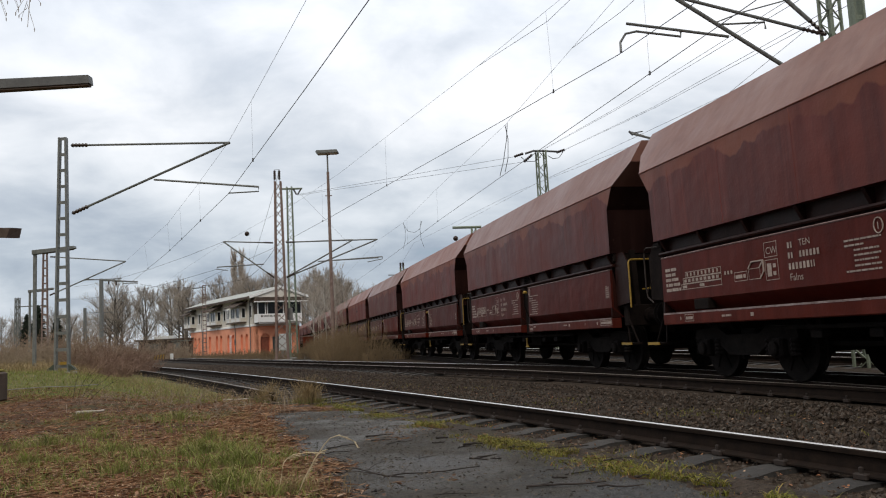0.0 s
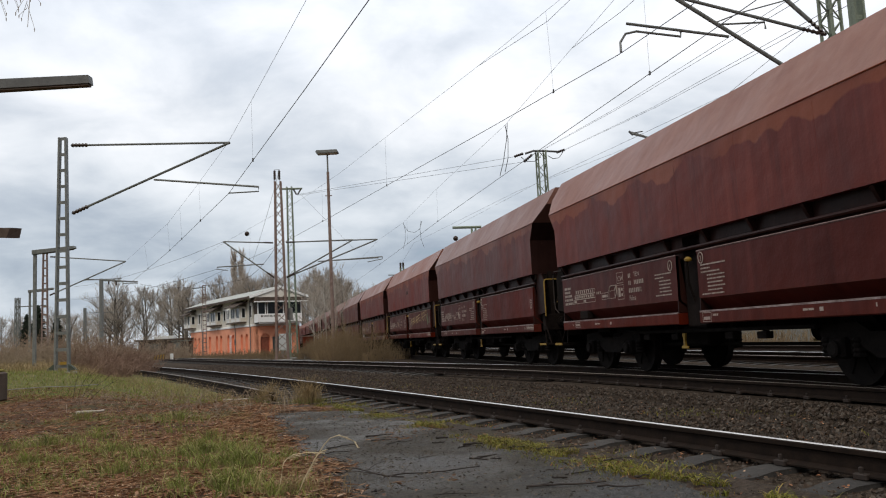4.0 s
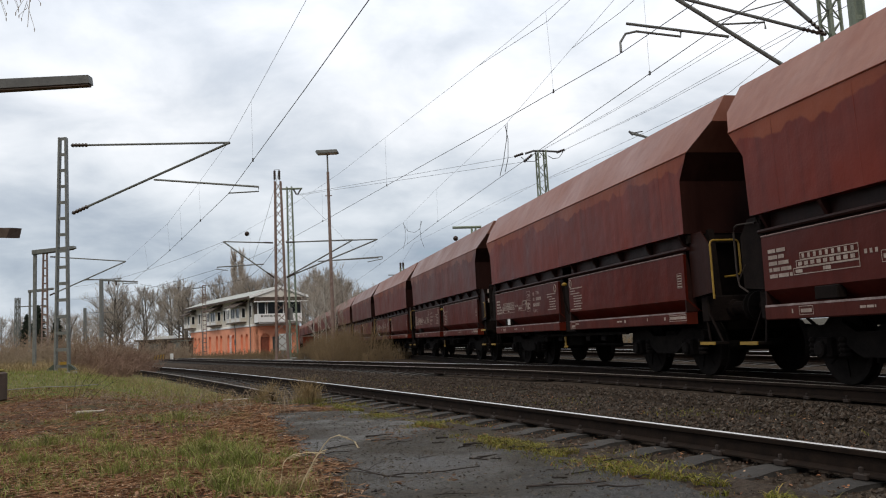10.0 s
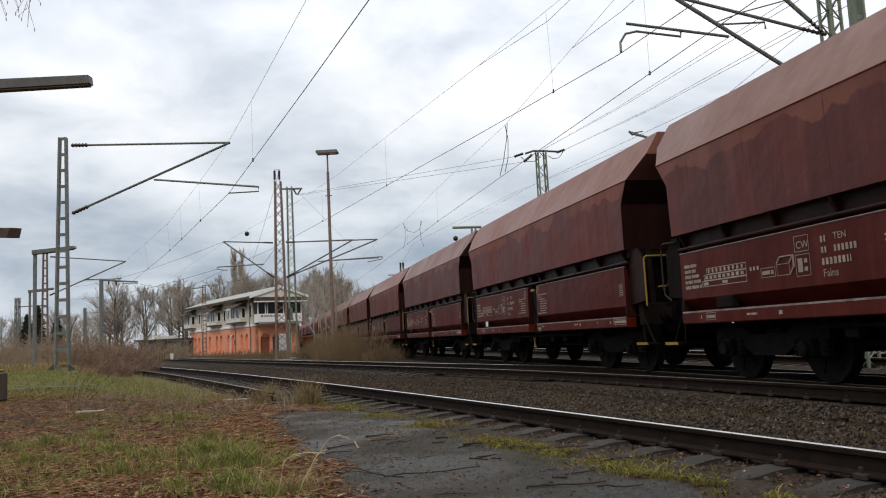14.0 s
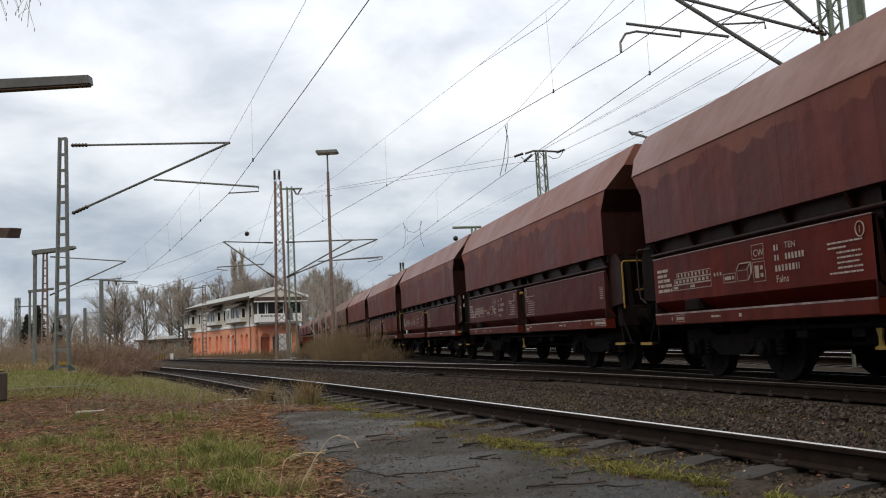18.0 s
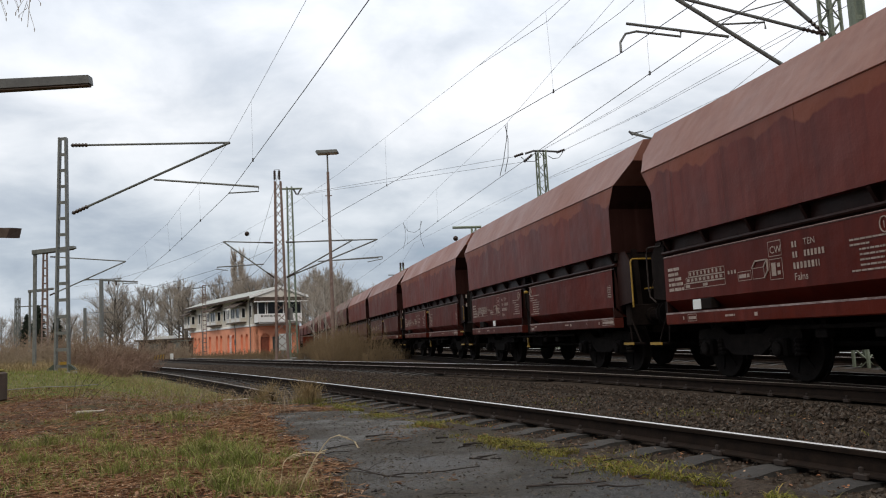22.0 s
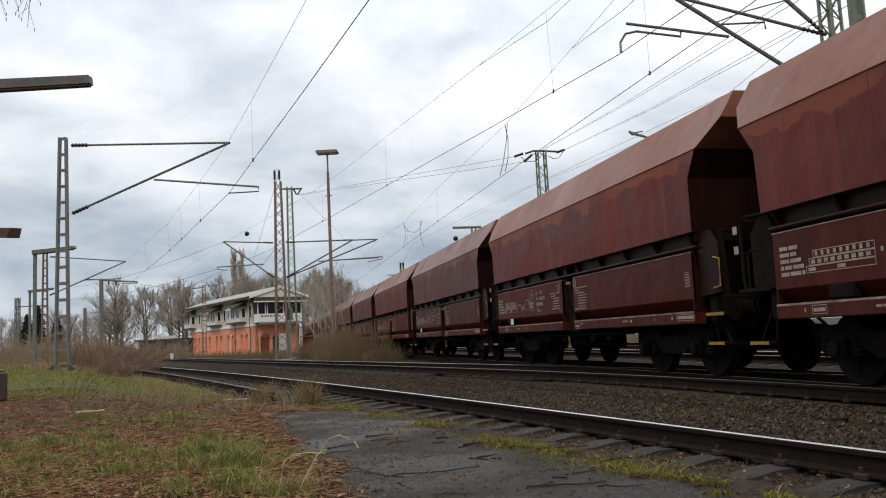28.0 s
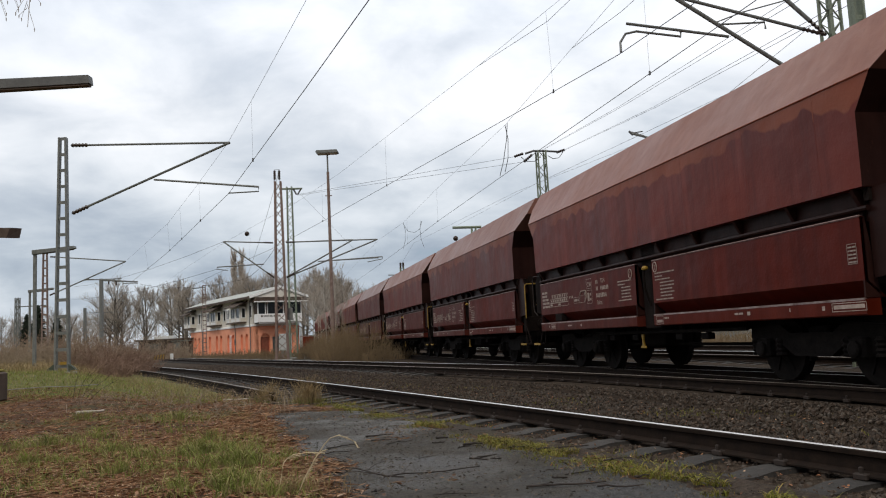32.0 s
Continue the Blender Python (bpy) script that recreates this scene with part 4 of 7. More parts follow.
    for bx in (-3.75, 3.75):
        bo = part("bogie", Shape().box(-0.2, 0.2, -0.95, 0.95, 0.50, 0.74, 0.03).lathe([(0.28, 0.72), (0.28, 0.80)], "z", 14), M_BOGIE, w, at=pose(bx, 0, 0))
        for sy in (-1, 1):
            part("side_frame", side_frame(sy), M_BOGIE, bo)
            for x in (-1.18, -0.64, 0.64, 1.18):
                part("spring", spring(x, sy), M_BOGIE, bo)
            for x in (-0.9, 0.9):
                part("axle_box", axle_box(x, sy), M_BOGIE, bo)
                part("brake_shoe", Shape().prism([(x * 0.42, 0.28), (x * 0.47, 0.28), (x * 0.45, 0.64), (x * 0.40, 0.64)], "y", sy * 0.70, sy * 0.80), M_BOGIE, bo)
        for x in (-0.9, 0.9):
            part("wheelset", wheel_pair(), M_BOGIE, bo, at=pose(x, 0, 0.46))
    return w


TEXT_TYPE, TEXT_CW, TEXT_TEN, TEXT_ONE = text_mesh("lettering_type", "Falns", 0.13), text_mesh("lettering_cw", "CW", 0.135), text_mesh("lettering_ten", "TEN", 0.115), text_mesh("lettering_one", "1", 0.11)
TEXT_TWO = text_mesh("lettering_two", "2", 0.11)
HOME = pose(*main_at(0.0))
KINDS = {}
WAGONS = {}
SMALL_GAPS, CARDS, SPRAYED = (5, 9, 11, 12, 13, 14, 18, 21), {5: -4.04, 7: -4.1, 10: -4.36, 11: -2.80, 14: -4.0, 15: -4.12}, 4
FIRST, LAST = -2, 23
GAP0 = 6.8273


def covered(t):
    """Metres that the train has rolled at t seconds: it gathers speed from 5 to 7.3 m/s."""
    q = t / 16.0
    return 81.36794 * q + 1.89965 * q**2 + 7.00168 * q**3 - 2.97243 * q**4 + 0.49609 * q**5


def wagon_pose(i, t):
    p = main_at(GAP0 + (i - 0.5) * LENGTH - covered(t))
    return pose(p.x, p.y, 0, 0, 0, TURN)


for i in range(FIRST, LAST + 1):
    # the front of a wagon faces the gap with the one before it
    key = ((i - 1) not in SMALL_GAPS, i in SMALL_GAPS)
    if key not in KINDS:
        KINDS[key] = wagon(*key)
        WAGONS[i] = KINDS[key]
        WAGONS[i].matrix_basis = wagon_pose(i, 0)
    else:
        WAGONS[i] = copy_thing(KINDS[key], wagon_pose(i, 0))
for i, x in CARDS.items():
    part("paper_card", Shape().box(x, x + 0.22, -1.499, -1.492, 1.065, 1.215), M_CARD, WAGONS[i], "white paper card in the label holder")
graffiti(WAGONS[SPRAYED])
part("paint_patch", Shape().add([(0.85, -1.303, 3.802), (1.20, -1.303, 3.802), (1.26, -1.138, 4.062), (0.91, -1.138, 4.062)], [(0, 1, 2, 3)]), M_PALE, WAGONS[SPRAYED], "pale bare patch on the slope")
for x in (0.32, 0.60):
    part("scorch_mark", Shape().lathe([(0.09, -1.499), (0.09, -1.494)], "y", 12, (x, 0, 2.90)), M_SHADE_SCORCH, WAGONS[SPRAYED], "dark scorched spot")
tagged(WAGONS[SPRAYED], "weathered oxide-red hopper wagon with cream graffiti on one flap")

# ---- signal box ----
M_ORANGE = plain("orange_masonry_paint", (0.86, 0.32, 0.185), (0.94, 0.43, 0.265), 1.2, 0.8, 0, 0.2, 0.05)
M_RENDER = plain("grey_beige_render", (0.70, 0.655, 0.575), (0.86, 0.82, 0.745), 0.9, 0.9, 0, 0.2, 0.05)
M_TRIMW = plain("white_window_paint", (0.84, 0.83, 0.81), (0.92, 0.91, 0.90), 6, 0.6)
M_ROOF = plain("grey_roofing_felt", (0.27, 0.285, 0.265), (0.44, 0.45, 0.42), 1.5, 0.8)
M_SOFFIT = plain("dark_brown_timber", (0.055, 0.038, 0.028), (0.105, 0.073, 0.055), 4, 0.8)
M_GLASS = plain("dark_window_glass", (0.008, 0.010, 0.012), (0.018, 0.020, 0.023), 3, 0.12, 0, 0.02, 0.05, 0.3)
M_PALEGREY = plain("pale_grey_cabinet_paint", (0.50, 0.51, 0.50), (0.64, 0.65, 0.64), 4, 0.6)
M_DOOR = plain("grey_green_door_paint", (0.10, 0.11, 0.10), (0.17, 0.18, 0.165), 4, 0.7)
M_BRICK = plain("sooty_red_brick", (0.20, 0.06, 0.035), (0.32, 0.10, 0.06), 3, 0.85)
M_CONC = plain("old_concrete", (0.18, 0.175, 0.16), (0.32, 0.31, 0.29), 4, 0.9, 0, 0.3)


def arched_wall(length, height, arches, depth=0.28, thick=0.4):
    """A wall in the x-z plane facing -y with blind arches: x, width, sill, spring."""
    s = Shape()
    x = 0.0
    def quad(a, b, c, d):
        s.add([a, b, c, d], [(0, 1, 2, 3)])
    for ax, w, sill_z, spring in sorted(arches):
        l, r = ax - w / 2, ax + w / 2
        quad((x, 0, 0), (l, 0, 0), (l, 0, height), (x, 0, height))
        if sill_z > 0:
            quad((l, 0, 0), (r, 0, 0), (r, 0, sill_z), (l, 0, sill_z))
            quad((l, 0, sill_z), (r, 0, sill_z), (r, depth, sill_z), (l, depth, sill_z))
        n = 8
        arc = [(ax - math.cos(math.pi * i / n) * w / 2, spring + math.sin(math.pi * i / n) * w / 2) for i in range(n + 1)]
        for (a, b), (c, d) in zip(arc[:-1], arc[1:]):
            quad((a, 0, b), (c, 0, d), (c, 0, height), (a, 0, height))
            quad((a, 0, b), (a, depth, b), (c, depth, d), (c, 0, d))
        for e in (l, r):
            quad((e, 0, sill_z), (e, depth, sill_z), (e, depth, spring), (e, 0, spring))
        o = [(l, depth, sill_z), (r, depth, sill_z)] + [(a, depth, b) for a, b in arc[::-1]]
        s.add(o, [tuple(range(len(o)))])
        x = r
    quad((x, 0, 0), (length, 0, 0), (length, 0, height), (x, 0, height))
    s.box(0, length, depth + 0.02, depth + thick, 0, height)
    return s


def window_unit(parent, x, z, w, h, y, panes=1):
    """A white framed window with recessed dark panes."""
    fr = Shape()
    t = 0.09
    fr.box(x, x + w, y - 0.06, y + 0.04, z, z + t).box(x, x + w, y - 0.06, y + 0.04, z + h - t, z + h)
    for i in range(panes + 1):
        a = x + (w - t) * i / panes
        fr.box(a, a + t, y - 0.055, y + 0.04, z + t, z + h - t)
    win = part("window", fr, M_TRIMW, parent)
    for i in range(panes):
        a, b = x + (w - t) * i / panes + t, x + (w - t) * (i + 1) / panes
        part("pane", Shape().box(a, b, y + 0.0, y + 0.02, z + t, z + h - t), M_GLASS, win)
    return win


def bay(parent, s0, s1, out, z0, z1, fronts, side, roof):
    """An oriel: corbelled box, white windows and aprons in front, one in its side, and a steep lean-to roof over part of it."""
    b = part("oriel", Shape().box(-s1, -s0, -out, 0.05, z0, z1).prism([(-out, z0 - 0.003), (0.05, z0 - 0.003), (0.05, z0 - 0.36)], "x", -s1 + 0.2, -s0 - 0.2), M_RENDER, parent)
    part("corbel_edge", Shape().box(-s1 - 0.04, -s0 + 0.04, -out - 0.05, 0.05, z0 - 0.16, z0 - 0.004), M_SOFFIT, b)
    for a, c, n in fronts:
        window_unit(b, -c, z0 + 0.46, c - a, z1 - z0 - 0.58, -out - 0.01, n)
        part("apron_panel", Shape().box(-c + 0.1, -a - 0.1, -out - 0.03, -out - 0.002, z0 + 0.05, z0 + 0.40), M_TRIMW, b)
    if side:
        fr = Shape()
        y0, y1, h0, h1 = -out + 0.12, -0.08, z0 + 0.5, z1 - 0.15
        fr.box(-s0, -s0 + 0.05, y0, y1, h0, h0 + 0.07).box(-s0, -s0 + 0.05, y0, y1, h1 - 0.07, h1).box(-s0, -s0 + 0.05, y0, y0 + 0.07, h0, h1).box(-s0, -s0 + 0.05, y1 - 0.07, y1, h0, h1)
        w = part("window", fr, M_TRIMW, b)
        part("pane", Shape().box(-s0 + 0.005, -s0 + 0.02, y0 + 0.07, y1 - 0.07, h0 + 0.07, h1 - 0.07), M_GLASS, w)
    r0, r1 = roof
    lip = out + 0.85
    part("lean_to_roof", Shape().prism([(-lip, z1 - 0.08), (-lip, z1 + 0.03), (0.04, z1 + 0.86), (0.04, z1 + 0.72)], "x", -r1, -r0), M_SOFFIT, b, "brown lean-to roof")
    for q in (r0 + 0.25, (r0 + r1) / 2, r1 - 0.25):
        part("rafter", Shape().beam((-q, -lip + 0.1, z1 - 0.10), (-q, 0.03, z1 + 0.66), 0.09, 0.10), M_SOFFIT, b)
    return b


def signal_box():
    a = math.degrees(math.atan2(0.836, -0.549))
    # local x runs along the long wall away from the near corner, mirrored so that -y faces the tracks
    m = pose(-25.47, 105.0, -0.35, 0, 0, a + 180)
    b = thing("signal_box", m, "two-storey signal box, orange ground floor and grey rendered upper floor", "building")
    L, W, F, E = 29.3, 6.44, 3.75, 7.6
    pairs = [(2.6, 1.0), (4.6, 1.0), (8.2, 1.15), (10.2, 1.15), (13.6, 1.15), (15.6, 1.15), (19.0, 1.15), (21.0, 1.15), (24.6, 1.15), (26.7, 1.15)]
    long_wall = arched_wall(L, F, [(L - s, w, 0.35, 2.35) for s, w in pairs])
    part("wall", long_wall, M_ORANGE, b, "orange painted wall with blind arches", at=pose(-L, 0, 0))
    end = arched_wall(W, F, [(1.62, 1.30, 0.05, 2.1), (3.15, 1.05, 0.05, 2.1), (4.95, 1.05, 0.05, 2.1)])
    part("wall", end, M_ORANGE, b, "orange painted end wall with two arches", at=pose(0, 0, 0, 0, 0, 90))
    part("wall", Shape().box(-L, 0, W - 0.4, W, 0, F).box(-L, -L + 0.4, 0.7, W - 0.4, 0, F), M_ORANGE, b)
    part("string_course", Shape().box(-L - 0.08, 0.10, -0.10, W + 0.1, F, F + 0.26, 0.02), M_TRIMW, b, "white painted string course")
    up = Shape().box(-L + 0.05, -0.05, 0.05, 0.4, F + 0.26, E).box(-L + 0.05, -0.05, W - 0.4, W - 0.05, F + 0.26, E).box(-L + 0.05, -L + 0.4, 0.4, W - 0.4, F + 0.26, E)
    part("upper_wall", up, M_RENDER, b)
    part("upper_floor", Shape().box(-L + 0.4, -0.4, 0.4, W - 0.4, F + 0.0, F + 0.25), M_CONC, b)
    gable = [(0.05, F + 0.26), (W - 0.05, F + 0.26), (W - 0.05, E), (W / 2, E + 1.05), (0.05, E)]
    part("gable_wall", Shape().prism(gable, "x", -0.40, -0.05), M_RENDER, b)
    part("gable_panel", Shape().prism([(-0.3, E - 0.12), (W + 0.3, E - 0.12), (W / 2, E + 1.06)], "x", 1.05, 1.40), M_RENDER, b)
    part("gable_wall", Shape().prism([(0.05, E), (W - 0.05, E), (W / 2, E + 1.05)], "x", -L + 0.05, -L + 0.4), M_RENDER, b)
    for sy, y0 in ((-1, 0.0), (1, W)):
        out = y0 + sy * 0.95
        o = [(out, E - 0.22), (W / 2, E + 1.12), (W / 2, E + 1.38), (out, E + 0.02)]
        part("roof", Shape().prism(o, "x", -L - 1.1, 1.5), M_ROOF, b)
        part("fascia", Shape().prism([(out + sy * 0.003, E - 0.28), (out + sy * 0.05, E - 0.28), (out + sy * 0.05, E + 0.05), (out + sy * 0.003, E + 0.05)], "x", -L - 1.1, 1.5), M_SOFFIT, b)
        part("verge_board", Shape().prism([(out, E - 0.26), (W / 2, E + 1.08), (W / 2, E + 1.42), (out, E + 0.06)], "x", 1.503, 1.56), M_TRIMW, b, "pale verge board")
    bay(b, 2.7, 8.8, 0.75, F + 0.74, F + 2.75, ((7.3, 8.6, 2), (4.9, 6.6, 2), (3.1, 4.5, 1)), True, (2.0, 6.9))
    bay(b, 13.3, 18.2, 0.75, F + 0.74, F + 2.75, ((16.6, 17.9, 2), (13.8, 15.9, 2)), True, (12.7, 17.0))
    bay(b, 26.6, 30.4, 0.75, F + 0.74, F + 2.75, ((28.8, 30.1, 2), (27.0, 28.2, 1)), True, (26.2, 30.2))
    window_unit(b, -1.3, F + 1.15, 0.95, 1.7, 0.02, 1)
    window_unit(b, -12.3, F + 1.15, 1.0, 1.6, 0.02, 1)
    window_unit(b, -20.7, F + 1.15, 1.2, 1.6, 0.02, 1)
    window_unit(b, -24.9, F + 1.15, 1.3, 1.6, 0.02, 1)
    # signalman's glazed bay on the near end
    e = part("end_bay", Shape().box(0.0, 1.5, 0.15, W - 0.15, F + 0.45, F + 1.55).box(0.0, 1.3, 0.35, W - 0.35, F + 0.25, F + 0.45), M_TRIMW, b, "white panelled signalman's bay")
    part("end_bay_base", Shape().box(0.0, 1.25, 0.3, W - 0.3, F + 0.27, F + 0.445), M_SOFFIT, e)
    for y0, w in ((0.15, 1.1), (1.45, 2.3), (3.95, 2.3)):
        fr = Shape()
        for a, c in ((y0, y0 + 0.1), (y0 + w - 0.1, y0 + w)):
            fr.box(1.30, 1.46, a, c, F + 1.55, E - 0.72)
        fr.box(1.30, 1.46, y0, y0 + w, E - 0.82, E - 0.72)
        f = part("window", fr, M_TRIMW, e)
        part("pane", Shape().box(1.36, 1.38, y0 + 0.1, y0 + w - 0.1, F + 1.55, E - 0.82), M_GLASS, f)
    sign = Shape()
    for q in range(14):
        sign.box(1.503, 1.51, 0.55 + q * 0.20, 0.55 + q * 0.20 + (0.10 if q % 3 else 0.14), F + 1.12, F + 1.38)
    part("sign_lettering", sign, M_SOFFIT, e, "unreadable sign as dark bars")
    part("bay_backing", Shape().box(0.02, 1.28, 0.2, W - 0.2, F + 1.56, E - 0.72), M_SOFFIT, e)
    part("bay_canopy", Shape().prism([(-0.5, E - 0.72), (W + 0.5, E - 0.72), (W + 0.2, E - 0.15), (-0.2, E - 0.15)], "x", 0.0, 2.1), M_SOFFIT, e)
    part("canopy_edge", Shape().box(2.1, 2.16, -0.55, W + 0.55, E - 0.80, E - 0.66), M_TRIMW, e)
    part("double_door", Shape().box(0.10 - 0.38, 0.14 - 0.38, 2.66, 3.64, 0.05, 2.3), M_DOOR, b)
    part("arch_door", Shape().box(-0.27, -0.24, 1.02, 2.22, 0.05, 2.3), M_BRICK, b)
    for s in (0.9, 7.0, 22.6):
        part("downpipe", Shape().tube([(-s, -0.10, 0.05), (-s, -0.10, F - 0.1), (-s, -0.18, F + 0.4), (-s, -0.12, E - 0.3)], 0.06, 6), M_ZINC, b)
    part("small_window", Shape().box(-7.6, -7.0, -0.03, 0.0, 1.4, 2.2), M_GLASS, b)
    part("ladder_stair", Shape().beam((-9.2, -0.15, 0.0), (-9.2, -0.12, 2.9), 0.08, 0.06).beam((-8.7, -0.15, 0.0), (-8.7, -0.12, 2.9), 0.08, 0.06), M_TRIMW, b)
    for i in range(9):
        part("ladder_rung", Shape().box(-9.2, -8.7, -0.17, -0.12, 0.2 + i * 0.3, 0.26 + i * 0.3), M_TRIMW, b)
    return b


signal_box()
annex = thing("annex_shed", pose(-18.6, 110.5, -0.35, 0, 0, 33), "low sooty red-brick shed beside the signal box", "shed")
part("wall", Shape().box(0, 4.6, 0, 3.5, 0, 2.1), M_BRICK, annex)
part("roof", Shape().prism([(-0.3, 2.1), (3.8, 2.1), (3.8, 2.22), (-0.3, 2.3)], "x", -0.3, 4.9), M_ROOF, annex)
cab = thing("relay_cabinet", pose(-15.4, 76.0, -0.3, 0, 0, 12), "pale grey relay cabinet on a concrete foot", "cabinet")
part("body", Shape().box(-0.60, 0.60, -0.30, 0.30, 0.55, 2.15, 0.03), M_PALEGREY, cab, "pale grey sheet-metal case")
part("foot", Shape().box(-0.50, 0.50, -0.26, 0.26, -0.1, 0.55), M_CONC, cab)
for sx in (-1, 1):
    part("door", Shape().box(min(0.02 * sx, 0.55 * sx), max(0.02 * sx, 0.55 * sx), -0.325, -0.30, 0.62, 2.08, 0.008), M_PALEGREY, cab)
# low store building and walls to the left of the signal box
shed = thing("store_building", pose(-49.5, 128.0, -0.2, 0, 0, 4), "long low dark store building with flat pale roof edge", "building")
part("wall", Shape().box(0, 15.0, 0, 6, 0, 2.6), M_SOFFIT, shed)
part("roof", Shape().box(-0.4, 15.4, -0.5, 6.4, 2.6, 2.85), M_SOFFIT, shed)
for i in range(4):
    part("door", Shape().box(1.0 + i * 3.6, 3.6 + i * 3.6, -0.05, 0.0, 0.0, 2.2), M_MASTRUST if i % 2 else M_DOOR, shed)
van = thing("white_van", pose(-52.4, 141.0, -0.2, 0, 0, 6), "white box van parked behind the store building", "van")
part("box_body", Shape().box(0.9, 4.2, -1.0, 1.0, 0.7, 3.55, 0.05), M_CARD, van)
part("cab", Shape().prism([(-0.9, 0.6), (0.85, 0.6), (0.85, 2.6), (0.2, 2.6), (-0.45, 1.7), (-0.9, 1.5)], "y", -0.95, 0.95), M_CARD, van)
part("side_window", Shape().prism([(-0.25, 1.65), (0.7, 1.65), (0.7, 2.4), (0.25, 2.4)], "y", -0.975, -0.955), M_GLASS, van)
for wx in (-0.1, 3.3):
    for wy in (-0.95, 0.75):
        part("wheel", Shape().lathe([(0.1, wy), (0.38, wy), (0.38, wy + 0.2), (0.1, wy + 0.2)], "y", 14, (wx, 0, 0.38)), M_DARK, van)
hut = thing("concrete_hut", pose(-38.6, 112.0, -0.3, 0, 0, 4), "small dark green-grey hut by the tracks", "hut")
part("wall", Shape().box(0, 2.35, 0, 2.2, 0, 2.3), M_SOFFIT, hut)
part("roof", Shape().box(-0.15, 2.5, -0.15, 2.35, 2.3, 2.42), M_DOOR, hut)
part("door", Shape().box(0.15, 1.15, -0.04, 0.0, 0.05, 2.15), M_DOOR, hut)

# ---- masts, lamps and wires ----
def insulator(s, a, b, r=0.07, n=5):
    """A row of porcelain sheds between two points."""
    a, b = Vector(a), Vector(b)
    pts = []
    m = []
    for i in range(n * 2 + 1):
        m.append((a + (b - a) * (i / (n * 2)), r if i % 2 else r * 0.55))
    d = (b - a).normalized()
    u = d.orthogonal().normalized()
    w = d.cross(u)
    v = [p + u * (q * math.cos(j * math.pi / 4)) + w * (q * math.sin(j * math.pi / 4)) for p, q in m for j in range(8)]
    k = len(m)
    faces = [(i * 8 + j, i * 8 + (j + 1) % 8, (i + 1) * 8 + (j + 1) % 8, (i + 1) * 8 + j) for i in range(k - 1) for j in range(8)]
    return s.add(v, faces + [tuple(range(8)), tuple(range((k - 1) * 8, k * 8))])


def ladder_mast(name, x, y, z0, top, w0, w1, d, mat, label, turn=0.0, battens=True, group="catenary masts"):
    """Two channel legs joined by flat battens."""
    t = thing(name, pose(x, y, z0, 0, 0, turn), label, "mast", group)
    h = top - z0
    for sx in (-1, 1):
        part("leg", Shape().beam((sx * w0 / 2, -d / 2, -0.3), (sx * w1 / 2, -d / 2, h), 0.06, d * 0.5).beam((sx * w0 / 2, 0, -0.3), (sx * w1 / 2, 0, h), 0.012, d), mat, t)
    n = int(h / 0.52)
    for i in range(n + 1):
        z = 0.15 + (h - 0.2) * i / n
        w = w0 + (w1 - w0) * z / h
        part("batten", Shape().box(-w / 2, w / 2, -d / 2 - 0.012, -d / 2, z - 0.05, z + 0.05), mat, t)
    part("foundation", Shape().box(-w0 * 0.8, w0 * 0.8, -0.3, 0.3, -0.6, -0.02, 0.03), M_CONC, t)
    return t


def lattice_mast(name, x, y, z0, top, w0, w1, mat, label, turn=0.0, step=0.6, leg=0.13, group="catenary masts"):
    """Four angle legs with zigzag lacing."""
    t = thing(name, pose(x, y, z0, 0, 0, turn), label, "mast", group)
    h = top - z0
    for sx in (-1, 1):
        for sy in (-1, 1):
            part("leg", Shape().beam((sx * w0 / 2, sy * w0 / 2, -0.2), (sx * w1 / 2, sy * w1 / 2, h), leg, leg), mat, t)
    n = max(4, int(h / step))
    for i in range(n):
        za, zb = h * i / n, h * (i + 1) / n
        wa, wb = w0 + (w1 - w0) * za / h, w0 + (w1 - w0) * zb / h
        for sy in (-1, 1):
            q = sy if i % 2 else -sy
            part("lacing", Shape().beam((q * wa / 2, sy * wa / 2, za), (-q * wb / 2, sy * wb / 2, zb), leg * 0.65, leg * 0.3), mat, t)
            part("lacing", Shape().beam((sy * wa / 2, q * wa / 2, za), (sy * wb / 2, -q * wb / 2, zb), leg * 0.65, leg * 0.3), mat, t)
    part("foundation", Shape().box(-w0 * 0.8, w0 * 0.8, -w0 * 0.8, w0 * 0.8, -0.5, 0.08, 0.03), M_CONC, t)
    return t


def tube_part(name, t, pts, r, mat=None, label=""):
    """A tube given in world places, hung on a thing."""
    inv = t.matrix_basis.inverted()
    return part(name, Shape().tube([inv @ Vector(p) for p in pts], r, 8), mat or M_ZINC, t, label)


def insul_part(t, a, b, r=0.07, n=5):
    inv = t.matrix_basis.inverted()
    return part("insulator", insulator(Shape(), inv @ Vector(a), inv @ Vector(b), r, n), M_INSUL, t, "dark ribbed insulator")


def cantilever(t, top, low, tip, brace, steady, clamp, r=0.034):
    """Top tube, raking tube, steady tube and registration arm."""
    top, low, tip, steady, clamp, brace = map(Vector, (top, low, tip, steady, clamp, brace))
    for a in (top, low):
        d = (tip - a).normalized()
        insul_part(t, a + d * 0.12, a + d * 0.72)
    tube_part("top_tube", t, [top + (tip - top).normalized() * 0.7, tip], r)
    tube_part("raking_tube", t, [low + (tip - low).normalized() * 0.7, tip], r * 1.15)
    tube_part("steady_tube", t, [brace, steady], r * 0.9)
    tube_part("registration_arm", t, [steady + Vector((0, 0, -0.02)), steady + Vector((0, 0, -0.14)), clamp], r * 0.6)


